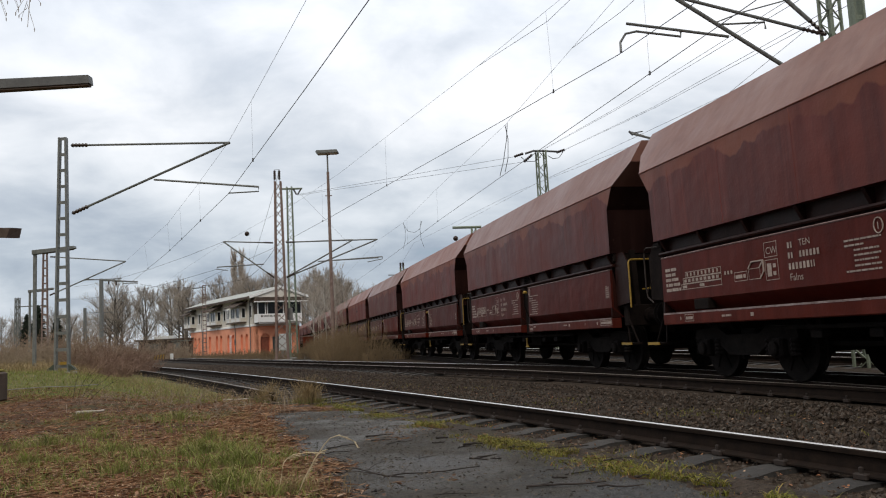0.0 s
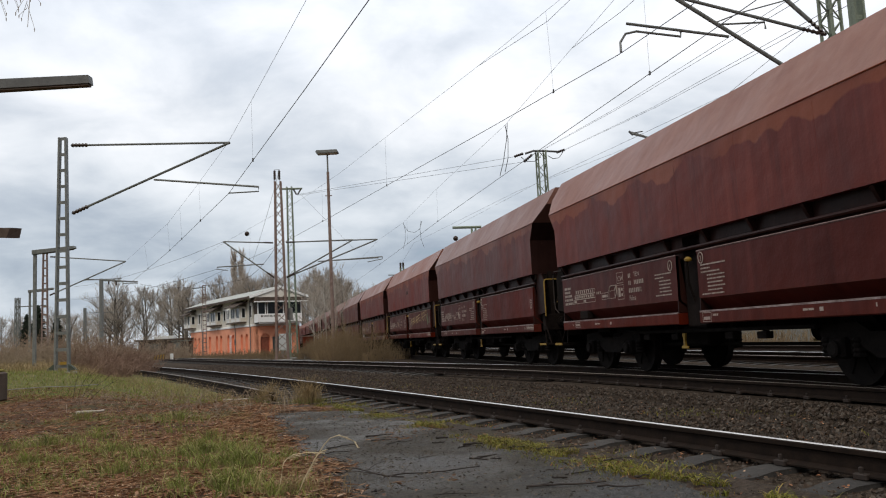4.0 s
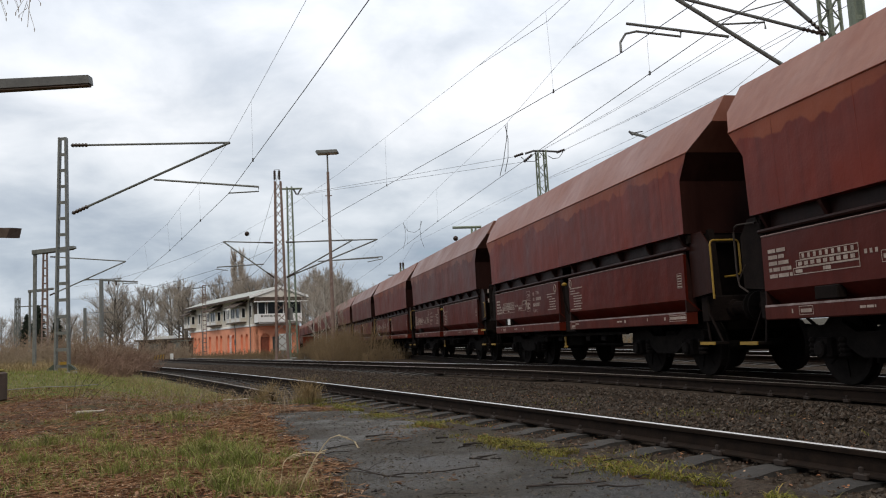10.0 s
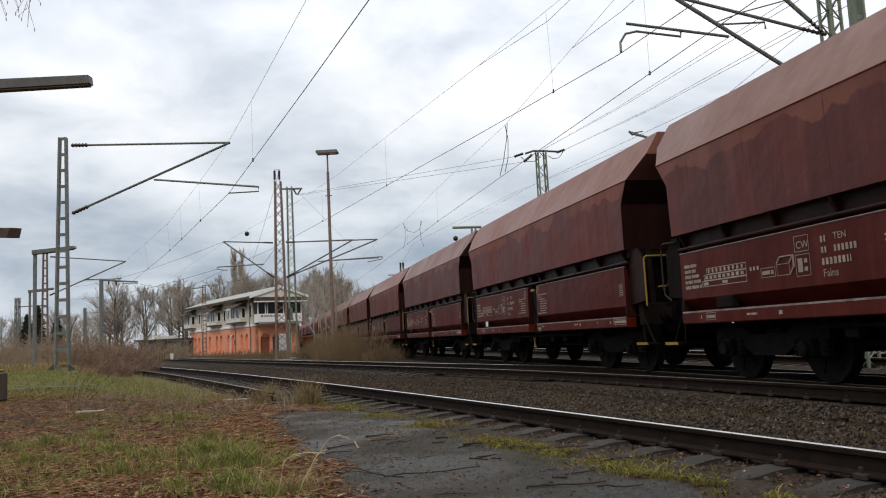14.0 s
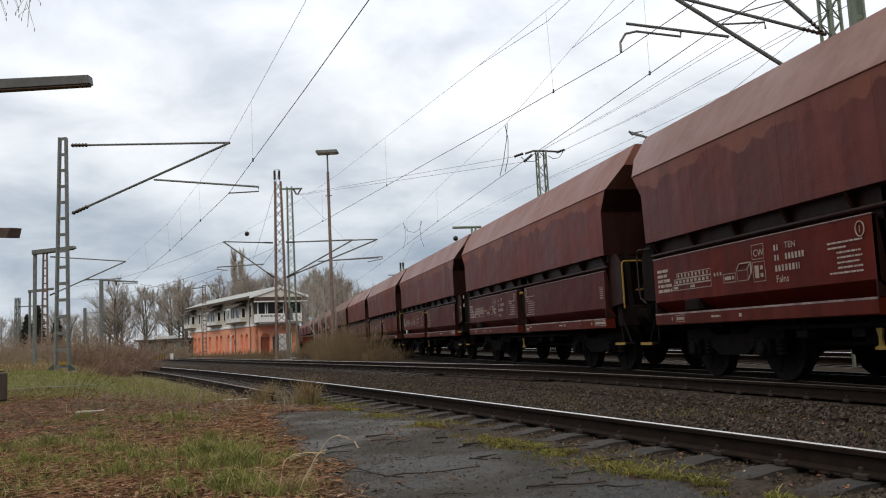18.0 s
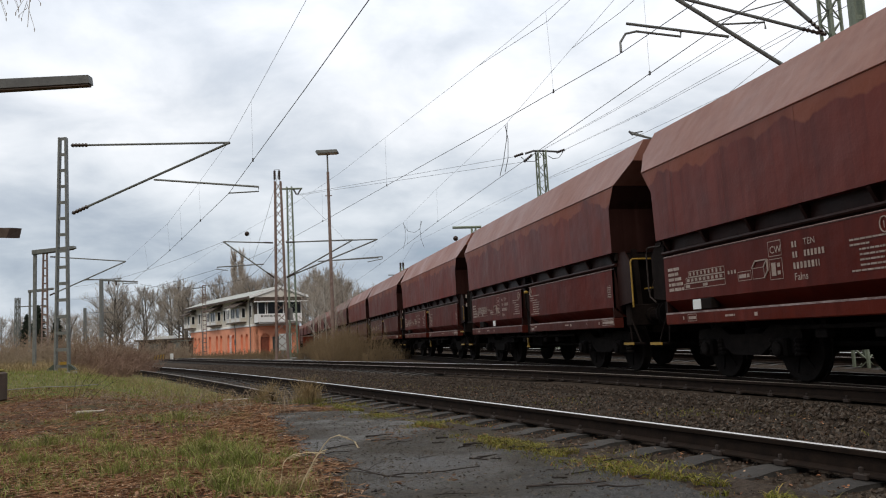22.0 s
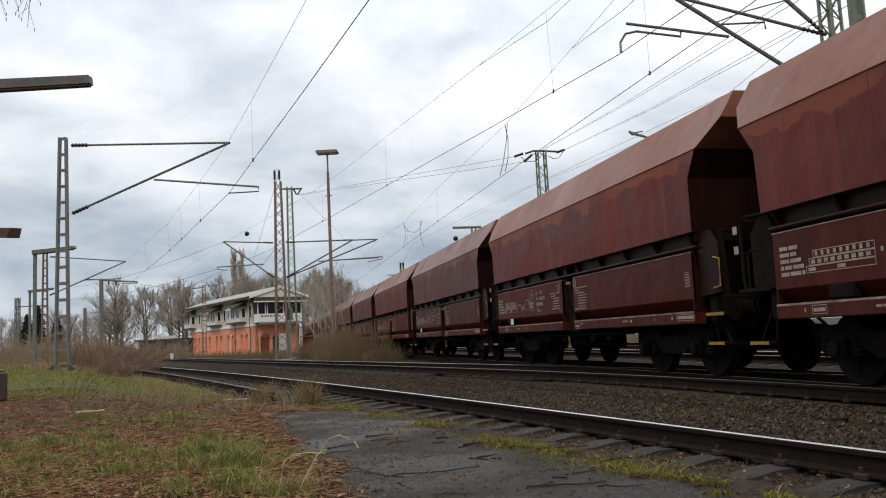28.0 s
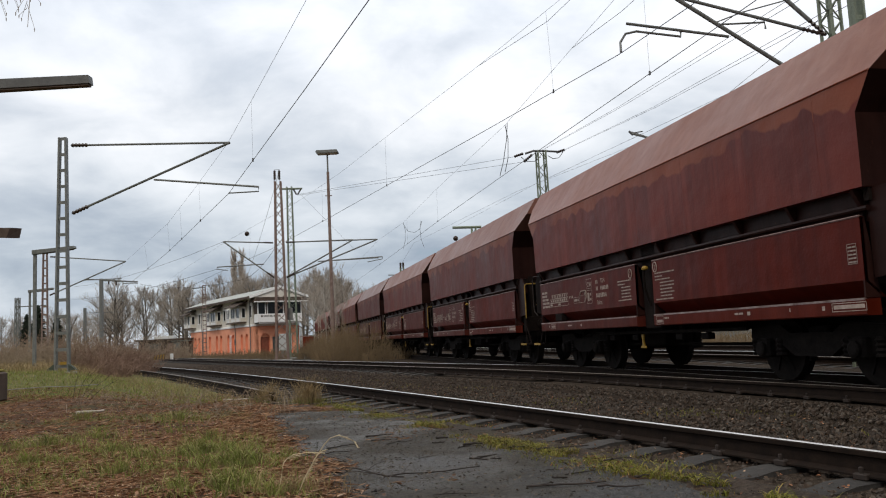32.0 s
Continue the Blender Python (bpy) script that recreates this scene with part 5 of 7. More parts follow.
m1 = ladder_mast("catenary_mast", -12.03, 25.0, 0.35, 7.79, 0.43, 0.20, 0.16, M_ZINC, "grey steel mast of two legs and flat battens")
cantilever(m1, (-11.88, 25, 7.54), (-11.84, 25, 5.28), (-6.33, 23.7, 7.03), (-8.87, 24.3, 6.13), (-5.46, 23.6, 5.60), (-6.44, 23.85, 5.50))
for sx in (-1, 1):
    part("foot_gusset", Shape().prism([(sx * 0.23, 0.02), (sx * 0.46, 0.02), (sx * 0.42, 0.08), (sx * 0.23, 0.22)], "y", -0.14, 0.0), M_FOOT, m1)
part("warning_plate", Shape().box(-0.02, 0.18, -0.16, -0.14, 0.20, 0.29), M_YELLOW, m1, "yellow warning plate")
m1b = ladder_mast("catenary_mast", -27.2, 54.0, 0.35, 7.9, 0.45, 0.24, 0.18, M_MASTRUST, "rust-brown mast of two legs and flat battens")
cantilever(m1b, (-27.0, 54, 7.6), (-27.0, 54, 4.9), (-21.7, 54, 7.01), (-24.5, 54, 5.93), (-20.9, 54, 5.58), (-21.9, 54, 5.5), 0.04)

l490 = lattice_mast("tension_mast", -10.75, 52.0, -0.2, 11.6, 0.75, 0.36, M_MASTRUST, "tall rust-brown lattice mast with tension gear", 8)
for sgn, tip, steady in ((-1, (-14.46, 52, 7.77), (-14.9, 52, 6.1)), (1, (-5.89, 52, 7.47), (-4.0, 52, 6.25)), (1, (-4.28, 52, 7.42), (-4.3, 52, 6.2))):
    root = -10.75 + sgn * 0.3
    cantilever(l490, (root, 52, 7.52), (root, 52, 5.15), tip, (root + sgn * (0.75 if sgn < 0 else 2.2), 52, 6.15), steady, (steady[0] - 0.7 * sgn, 52, steady[2] - 0.25), 0.042)
insul_part(l490, (-10.95, 52, 11.75), (-10.95, 52, 12.35), 0.10, 5)
insul_part(l490, (-10.65, 52, 11.75), (-10.65, 52, 12.35), 0.10, 5)
tube_part("bracket", l490, [(-11.05, 52, 11.65), (-10.95, 52, 11.75), (-10.95, 52, 12.42), (-10.65, 52, 12.42), (-10.65, 52, 11.7)], 0.03, M_ZINC)
part("tension_weight", Shape().lathe([(0.05, 0), (0.17, 0.02), (0.17, 0.8), (0.05, 0.82)], "z", 12, (0.55, 0.3, 2.6)), M_CONC, l490)
for p, r in (((-12.88, 52, 8.22), 0.16), ((1.0, 60, 8.2), 0.2)):
    ball = Shape().lathe([(r * math.sin(a), -r * math.cos(a)) for a in [0.1 + i * 0.49 for i in range(7)]], "z", 12)
    solid("wire_weight", ball, M_INSUL, "dark ball weight hung on the catenary wire", "weight", "wire weights", m=pose(*p), smooth=True)

grn = lattice_mast("green_mast", -11.15, 58.0, -0.2, 12.4, 0.55, 0.34, M_MASTGREEN, "tall green lattice mast with a cross-arm", 5, 0.5, 0.085)
tube_part("cross_arm", grn, [(-11.9, 58, 12.28), (-10.2, 58, 12.24)], 0.07, M_MASTGREEN)
insul_part(grn, (-10.85, 58, 12.2), (-10.62, 58, 11.8))
insul_part(grn, (-10.3, 58, 12.2), (-10.55, 58, 11.8))

lamp = thing("floodlight_mast", pose(-6.55, 46.0, -0.2), "tall thin lamp mast with a flat twin lamp head", "lamp mast")
part("pole", Shape().tube([(0, 0, -0.2), (0.0, 0, 5.0), (0, 0, 11.0)], 0.115, 10, 0.08), M_MASTRUST, lamp)
part("upper_pole", Shape().tube([(0, 0, 10.9), (0, 0, 12.2)], 0.05, 8), M_ZINC, lamp)
part("lamp_head", Shape().prism([(-0.66, 12.16), (-0.60, 12.10), (0.60, 12.10), (0.66, 12.16), (0.60, 12.26), (-0.60, 12.26)], "y", -0.32, 0.32), M_ZINC, lamp)
part("diffuser", Shape().box(-0.56, 0.56, -0.27, 0.27, 12.07, 12.098), M_CARD, lamp)
part("step_iron", Shape().box(-0.2, 0.2, -0.02, 0.02, 9.55, 9.6), M_MASTRUST, lamp)

m960 = lattice_mast("feeder_mast", 5.9, 45.0, -0.3, 11.2, 0.56, 0.46, M_OLDGREEN, "grey-green lattice feeder mast behind the train", 10, 0.6, 0.075)
tube_part("cross_arm", m960, [(5.0, 45, 11.08), (5.5, 45, 11.22), (6.3, 45, 11.16), (6.9, 45, 11.1)], 0.06, M_WIRE)
tube_part("jumper", m960, [(4.75, 45, 10.9), (5.05, 45, 10.62), (5.5, 45, 10.6), (5.9, 45, 10.85)], 0.02, M_WIRE)
tube_part("jumper", m960, [(6.3, 45, 10.9), (6.6, 45, 10.7), (6.95, 45, 10.75), (7.2, 45, 11.1)], 0.02, M_WIRE)
for a, b in (((4.9, 45, 11.1), (4.36, 45, 10.93)), ((6.8, 45, 11.05), (7.3, 45, 11.2)), ((5.4, 45, 11.0), (4.9, 45, 10.6))):
    insul_part(m960, a, b, 0.09)
t838 = lattice_mast("far_mast", 2.4, 60.0, -0.3, 8.9, 0.5, 0.3, M_MASTGREEN, "distant catenary mast with a cross-arm", 0, 0.7)
tube_part("cross_arm", t838, [(0.8, 60, 9.03), (3.0, 60, 8.98)], 0.10, M_MASTGREEN)
t710 = lattice_mast("far_mast", -3.97, 75.0, -0.3, 7.5, 0.5, 0.3, M_MASTGREEN, "distant catenary mast with insulators", 0, 0.7)
insul_part(t710, (-4.1, 75, 7.4), (-4.1, 75, 8.0), 0.12)
insul_part(t710, (-3.85, 75, 7.4), (-3.85, 75, 8.0), 0.12)
tube_part("cross_arm", t710, [(-5.3, 75, 6.87), (-3.4, 75, 6.78)], 0.05)

rg = lattice_mast("catenary_mast", 8.41, 16.2, -0.3, 8.6, 0.33, 0.27, M_OLDGREEN, "grey-green lattice mast behind the train", 25, 0.26, 0.05)
for a, b, r in (((8.14, 16, 5.4), (4.9, 16, 7.80), 0.045), ((8.25, 16, 6.66), (5.0, 16, 7.71), 0.036), ((8.25, 16, 6.60), (6.9, 16, 8.05), 0.045)):
    d = (Vector(b) - Vector(a)).normalized()
    insul_part(rg, Vector(a) + d * 0.1, Vector(a) + d * 0.6, 0.048, 5)
    tube_part("cantilever_tube", rg, [Vector(a) + d * 0.55, b], r)
tube_part("steady_tube", rg, [(6.16, 16, 6.75), (4.05, 16, 7.14)], 0.032)
tube_part("registration_arm", rg, [(5.17, 16, 6.93), (5.17, 16, 6.80), (4.25, 16, 6.96), (4.02, 16, 6.92), (3.90, 16, 6.74), (3.85, 15.8, 6.46)], 0.026)
tube_part("registration_arm", rg, [(5.90, 16, 7.02), (6.93, 16, 7.02), (6.94, 16, 6.88)], 0.022)
tube_part("stay", rg, [(5.95, 16, 7.08), (6.48, 16, 7.26), (7.45, 16, 7.48)], 0.014)
r2 = ladder_mast("catenary_mast", 9.95, 18.0, -0.3, 9.4, 0.25, 0.23, 0.20, M_OLDGREEN, "green steel mast of two channels behind the train", 10)
tipm = thing("signal_bracket_mast", pose(8.9, 33.0, -0.3), "far catenary mast whose arm reaches over the train", "mast")
part("pole", Shape().tube([(0.9, 0, -0.2), (0.9, 0, 9.4)], 0.11, 8), M_MASTGREEN, tipm)
tube_part("cantilever_tube", tipm, [(9.8, 33, 8.5), (8.2, 33, 9.0)], 0.05)
insul_part(tipm, (8.2, 33, 9.05), (8.75, 33, 8.85), 0.05)
tube_part("clamp", tipm, [(8.28, 33, 8.92), (8.12, 33, 9.10)], 0.05, M_WIRE)
tube_part("stay", tipm, [(8.35, 33, 9.02), (8.7, 33, 9.06)], 0.025, M_WIRE)

hm = thing("portal_post", pose(-36.8, 85.0, 0.2), "plain steel catenary post with double arm", "mast")
part("pole", Shape().box(-0.16, 0.16, -0.16, 0.16, -0.3, 8.6), M_ZINC, hm)
part("arm", Shape().beam((-1.9, 0, 8.55), (2.2, 0, 8.5), 0.08, 0.1).beam((0, 0, 8.4), (3.8, 0, 8.0), 0.06, 0.06), M_ZINC, hm)
insul_part(hm, (-36.0, 85, 8.6), (-36.0, 85, 8.15), 0.1)
insul_part(hm, (-35.2, 85, 8.5), (-35.2, 85, 8.05), 0.1)
far2 = thing("portal_post", pose(-49.9, 110.0, 0.2), "plain steel catenary post far away", "mast")
part("pole", Shape().box(-0.16, 0.16, -0.16, 0.16, -0.3, 7.0), M_ZINC, far2)
part("arm", Shape().beam((0, 0, 6.3), (5.0, 0, 6.2), 0.07, 0.07), M_ZINC, far2)
m362 = ladder_mast("catenary_mast", -28.8, 95.0, -0.2, 8.35, 0.42, 0.36, 0.12, M_MASTRUST, "rusty mast of two legs before the signal box")
tube_part("cross_arm", m362, [(-30.3, 95, 8.02), (-28.7, 95, 8.1)], 0.06)
m90 = lattice_mast("catenary_mast", -40.4, 75.0, 0.2, 6.45, 0.36, 0.30, M_ZINC, "far grey lattice mast among bushes", 0, 0.6, 0.08)
tube_part("cross_arm", m90, [(-40.4, 75, 5.6), (-37.5, 75, 5.6)], 0.05)


def platform_lamp(x, y, z0, top, label):
    t = thing("platform_lamp", pose(x, y, z0), label, "lamp", "platform lamps")
    h = top - z0
    part("post", Shape().box(-0.06, 0.06, -0.06, 0.06, -0.3, h, 0.01), M_ZINC, t)
    part("lamp_arm", Shape().prism([(-0.08, h - 0.16), (1.62, h + 0.0), (1.68, h + 0.03), (1.66, h + 0.12), (-0.08, h + 0.02)], "y", -0.13, 0.13), M_ZINC, t)
    part("lamp_tube_cover", Shape().prism([(0.35, h - 0.145), (1.58, h - 0.028), (1.58, h - 0.01), (0.35, h - 0.12)], "y", -0.10, 0.10), M_SOFFIT, t)
    return t


pl = platform_lamp(-17.06, 33.0, 0.35, 5.24, "grey platform lamp with a long flat arm")
platform_lamp(-29.3, 56.0, 0.35, 5.5, "grey platform lamp with a long flat arm")
near = thing("platform_lamp", pose(-6.7, 11.0, 0.1), "dark platform lamp whose long flat head hangs overhead", "lamp", "platform lamps")
part("post", Shape().box(-0.06, 0.06, -0.06, 0.06, -0.3, 4.75, 0.01), M_ZINC, near)
part("lamp_arm", Shape().prism([(-0.1, 4.545), (1.80, 4.565), (1.785, 4.685), (-0.1, 4.69)], "y", -0.07, 0.07), M_LAMPGREY, near)
part("lamp_tube_cover", Shape().prism([(0.1, 4.520), (1.78, 4.538), (1.775, 4.562), (0.1, 4.545)], "y", -0.055, 0.055), M_SOFFIT, near)
sp = thing("loudspeaker", pose(-6.32, 11.0, 2.62), "dark platform loudspeaker on a short bracket", "loudspeaker")
part("horn", Shape().add([(-0.35, -0.10, -0.06), (-0.35, 0.10, -0.06), (-0.35, 0.10, 0.05), (-0.35, -0.10, 0.05), (0.30, -0.14, -0.13), (0.34, 0.14, -0.10), (0.37, 0.14, 0.04), (0.36, -0.14, 0.01)], [(0, 1, 2, 3), (4, 5, 6, 7), (0, 1, 5, 4), (1, 2, 6, 5), (2, 3, 7, 6), (3, 0, 4, 7)]), M_SOFFIT, sp)
part("bracket", Shape().beam((-0.35, 0, 0), (-0.5, 0, 0), 0.05, 0.05), M_ZINC, sp)

WIRES = thing("overhead_wires", Matrix(), "thin dark catenary, contact and feeder wires over the tracks", "overhead line", kind="structure")


def wire(pts, r=0.0075, name="wire", sag=0.0):
    out = []
    for a, b in zip(pts[:-1], pts[1:]):
        a, b = Vector(a), Vector(b)
        n = 6 if sag else 1
        out += [a + (b - a) * (i / n) - Vector((0, 0, sag * 4 * (i / n) * (1 - i / n))) for i in range(n)]
    out.append(Vector(pts[-1]))
    part(name, Shape().tube(out, r, 5, cap=False), M_WIRE, WIRES)


def hang(pts, y):
    """The point of a wire at a given y."""
    for a, b in zip(pts[:-1], pts[1:]):
        if (a[1] - y) * (b[1] - y) <= 0 and a[1] != b[1]:
            return Vector(a) + (Vector(b) - Vector(a)) * ((y - a[1]) / (b[1] - a[1]))
    return Vector(pts[-1])


def dropper(m, c, y):
    a, b = hang(m, y), hang(c, y)
    wire([a, b], 0.0026, "dropper")
    part("clamp", Shape().box(b.x - 0.015, b.x + 0.015, b.y - 0.03, b.y + 0.03, b.z - 0.03, b.z + 0.05), M_WIRE, WIRES)


CONTACT_MAIN = [(12.0, -17.2, 6.0), (5.23, 12.51, 6.0), (3.38, 20.62, 6.06), (-0.04, 35.62, 6.12), (-3.41, 50.41, 6.04), (-13.0, 92.5, 6.0), (-40.0, 211, 6.0)]
MESS_MAIN = [(11.0, -12.8, 8.3), (4.51, 15.67, 8.32), (3.57, 19.81, 8.05), (2.23, 25.68, 7.66), (-0.28, 36.71, 7.62), (-2.23, 45.24, 7.43), (-4.3, 52.5, 7.4), (-9.8, 78.5, 7.3), (-15.5, 103, 7.6)]
CONTACT_BRANCH = [(11.5, -10.0, 6.6), (4.72, 13.68, 6.55), (3.80, 15.75, 6.40), (1.16, 20.91, 6.22), (-1.93, 27.17, 6.10), (-4.69, 32.76, 5.98), (-9.04, 41.59, 5.86), (-14.9, 52.5, 5.8), (-40, 103, 5.8)]
MESS_BRANCH = [(8.0, 5.0, 9.2), (2.92, 17.34, 8.30), (1.18, 20.87, 8.06), (-1.80, 26.91, 7.78), (-4.03, 31.43, 7.55), (-6.57, 36.59, 7.48), (-14.46, 52.2, 7.72), (-40, 103, 7.4)]
CONTACT_SIDING = [(3.0, 1.3, 5.55), (-0.85, 10.55, 5.52), (-2.39, 14.23, 5.5), (-6.44, 23.88, 5.5), (-13.0, 37.5, 5.52), (-21.4, 54.0, 5.5), (-48, 106, 5.5)]
MESS_SIDING = [(3.0, 1.4, 7.4), (-2.22, 13.82, 7.08), (-4.68, 19.66, 7.04), (-6.40, 23.80, 7.08), (-8.98, 29.07, 6.92), (-12.94, 37.18, 6.80), (-21.7, 54.0, 7.02), (-48, 106, 7.0)]
for c, m in ((CONTACT_MAIN, MESS_MAIN), (CONTACT_BRANCH, MESS_BRANCH), (CONTACT_SIDING, MESS_SIDING)):
    wire(c, 0.0085, "contact_wire")
    wire(m, 0.0045, "messenger_wire")
wire([(7.5, 4.0, 8.6), (2.70, 17.78, 8.0), (1.18, 20.87, 8.06)], 0.006)
wire([(6.5, 8.0, 7.9), (4.22, 16.97, 7.81), (3.57, 19.81, 8.05)], 0.006)
for m, c, ys in ((MESS_MAIN, CONTACT_MAIN, (15.95, 36.2, 44.0, 55.0)), (MESS_BRANCH, CONTACT_BRANCH, (17.85, 26.95, 33.5, 38.5, 45.5)), (MESS_SIDING, CONTACT_SIDING, (19.7, 28.9, 33.5, 37.3, 45.0))):
    for y in ys:
        dropper(m, c, y)
# jumpers between messenger and contact wire
for a, b, s in (((2.24, 25.6, 7.66), (2.18, 25.9, 6.14), 0.10), ((2.30, 25.4, 7.66), (2.05, 26.5, 6.14), 0.05), ((-2.2, 45.2, 7.43), (-2.3, 45.6, 5.98), 0.12), ((-1.2, 46.0, 7.6), (-1.1, 46.4, 6.1), -0.12)):
    a, b = Vector(a), Vector(b)
    part("jumper", Shape().tube([a, a.lerp(b, 0.3) + Vector((s, 0, 0)), a.lerp(b, 0.7) + Vector((s, 0, 0)), b], 0.012, 5), M_WIRE, WIRES)
part("jumper", Shape().tube([(-2.2, 45.2, 7.35), (-1.95, 45.4, 6.95), (-1.6, 45.6, 6.9), (-1.3, 45.8, 7.1), (-1.15, 46.0, 7.6)], 0.012, 5), M_WIRE, WIRES)
# feeder lines on the feeder mast
for pts in ([(7.40, 14.0, 6.50), (7.85, 28, 8.70), (7.3, 45, 11.2)], [(7.61, 14.0, 6.49), (7.95, 28, 8.69), (7.35, 45, 11.2)], [(6.54, 14.0, 6.65), (6.65, 28, 8.80), (5.9, 45, 11.2)], [(6.74, 14.0, 6.64), (6.74, 28, 8.78), (5.95, 45, 11.2)], [(4.36, 45, 10.93), (-10.62, 58, 11.8)], [(4.9, 45, 10.6), (-10.55, 58, 11.75)]):
    wire(pts, 0.0062 if pts[0][1] < 20 else 0.010, "feeder_wire")
wire([(0.85, 60, 9.05), (4.7, 38, 7.99), (7.57, 20, 6.72), (8.3, 16.3, 7.2)], 0.0055)
wire([(-4.0, 75.0, 7.9), (-2.2, 60, 8.0), (4.4, 45, 8.9), (9.8, 33, 9.0)], 0.006)
for pts in ([(-14.46, 52, 7.75), (-45, 96, 9.0)], [(-14.9, 52.5, 6.05), (-46, 97, 7.6)], [(-10.65, 52, 12.3), (-24, 95, 8.3)], [(-10.9, 52, 7.4), (-16, 62, 6.0), (-33, 86, 8.1)]):
    wire(pts, 0.012, "wire", 0.5)
wire([(-10.4, 57.6, 11.9), (-5.6, 50, 6.6)], 0.007)

# ---- trees and shrubs ----
M_BARK = plain("grey_brown_bark", (0.085, 0.073, 0.060), (0.18, 0.156, 0.128), 3, 0.9, 0, 0.5)
M_PALEBARK = plain("pale_sapling_bark", (0.34, 0.315, 0.275), (0.52, 0.48, 0.42), 3, 0.9, 0, 0.4)
M_TWIG = plain("winter_twigs", (0.27, 0.232, 0.192), (0.46, 0.402, 0.340), 2, 0.9)
M_REDTWIG = plain("reddish_winter_shrub_twigs", (0.165, 0.098, 0.068), (0.30, 0.195, 0.140), 2, 0.9)
M_TANTWIG = plain("tan_winter_shrub_twigs", (0.20, 0.148, 0.100), (0.36, 0.280, 0.200), 2, 0.9)
M_OLIVETWIG = plain("olive_brown_shrub_twigs", (0.145, 0.100, 0.054), (0.29, 0.205, 0.115), 2, 0.9)
M_NEEDLE = plain("dark_fir_needles", (0.010, 0.016, 0.010), (0.028, 0.040, 0.022), 3, 0.9)
M_STRAW = island("dry_straw_grass", (0.30, 0.21, 0.10), (0.42, 0.31, 0.16), (0.22, 0.15, 0.07), (0.50, 0.39, 0.22), bump_scale=6.0)
M_BLADE = island("green_grass_blade", (0.125, 0.170, 0.030), (0.250, 0.310, 0.060), (0.37, 0.37, 0.11), (0.180, 0.235, 0.045), (0.46, 0.38, 0.18), (0.27, 0.20, 0.09), (0.21, 0.27, 0.05), bump_scale=6.0)
M_MOSS = island("yellow_green_moss", (0.130, 0.142, 0.017), (0.30, 0.27, 0.040), (0.065, 0.073, 0.013), (0.36, 0.25, 0.085), (0.185, 0.210, 0.025), (0.14, 0.088, 0.042), (0.26, 0.285, 0.035), bump_scale=9.0)
M_LEAF = island("fallen_brown_leaf", (0.15, 0.058, 0.027), (0.33, 0.132, 0.058), (0.45, 0.235, 0.12), (0.09, 0.040, 0.023), (0.26, 0.102, 0.046), (0.54, 0.37, 0.245), bump_scale=30.0)
M_STRAWLITTER = island("rust_straw_litter", (0.24, 0.105, 0.050), (0.44, 0.235, 0.125), (0.15, 0.072, 0.038), (0.56, 0.37, 0.225), (0.34, 0.165, 0.080), (0.11, 0.060, 0.035), bump_scale=30.0)
M_DRYLEAF = island("dry_curled_leaf", (0.20, 0.085, 0.042), (0.38, 0.20, 0.11), (0.10, 0.048, 0.028), (0.52, 0.36, 0.24), (0.28, 0.13, 0.065), bump_scale=30.0)
M_DEADSTEM = plain("dead_stem_bark", (0.14, 0.098, 0.068), (0.34, 0.26, 0.19), 5, 0.85)
M_PALESTRAW = plain("pale_straw", (0.50, 0.40, 0.25), (0.68, 0.57, 0.39), 20, 0.8)
M_POPLAR = plain("pale_poplar_twigs", (0.42, 0.36, 0.30), (0.60, 0.53, 0.46), 2, 0.9)
M_GRIT = island("dark_grit", (0.055, 0.045, 0.036), (0.11, 0.085, 0.064), (0.16, 0.145, 0.13), (0.075, 0.055, 0.04), (0.20, 0.15, 0.10), bump_scale=30.0)
M_STICK = plain("wet_dark_stick", (0.014, 0.010, 0.008), (0.042, 0.029, 0.022), 12, 0.75)
M_PALESTICK = plain("bleached_stick", (0.38, 0.33, 0.28), (0.52, 0.47, 0.41), 12, 0.8)


def limb(s, p, d, length, r, depth, spread, up, rnd, twigs, kids=4, twig_r=0.028):
    """One branch and, from it, smaller ones."""
    n = 3 if depth > 1 else 2
    pts = [p]
    for i in range(n):
        d = (d + Vector((rnd.uniform(-1, 1), rnd.uniform(-1, 1), rnd.uniform(-0.4, 1) * up)) * 0.16).normalized()
        pts.append(pts[-1] + d * (length / n))
    s.tube(pts, r, 5 if depth > 2 else 3, r * 0.55, cap=False)
    if depth == 0:
        return
    for i in range(kids):
        t = rnd.uniform(0.35, 1.0)
        q = pts[0] + (pts[-1] - pts[0]) * t if i else pts[-1]
        if i:
            k = min(n - 1, int(t * n))
            q = pts[k].lerp(pts[k + 1], t * n - k)
        a = Vector((rnd.uniform(-1, 1), rnd.uniform(-1, 1), rnd.uniform(-0.5, 0.9))).normalized()
        e = (d + a * spread + Vector((0, 0, up * 0.25))).normalized()
        tgt = twigs if depth <= 2 else s
        limb(tgt, q, e, length * rnd.uniform(0.48, 0.8), max(r * 0.5, twig_r), depth - 1, spread, up, rnd, twigs, kids, twig_r)


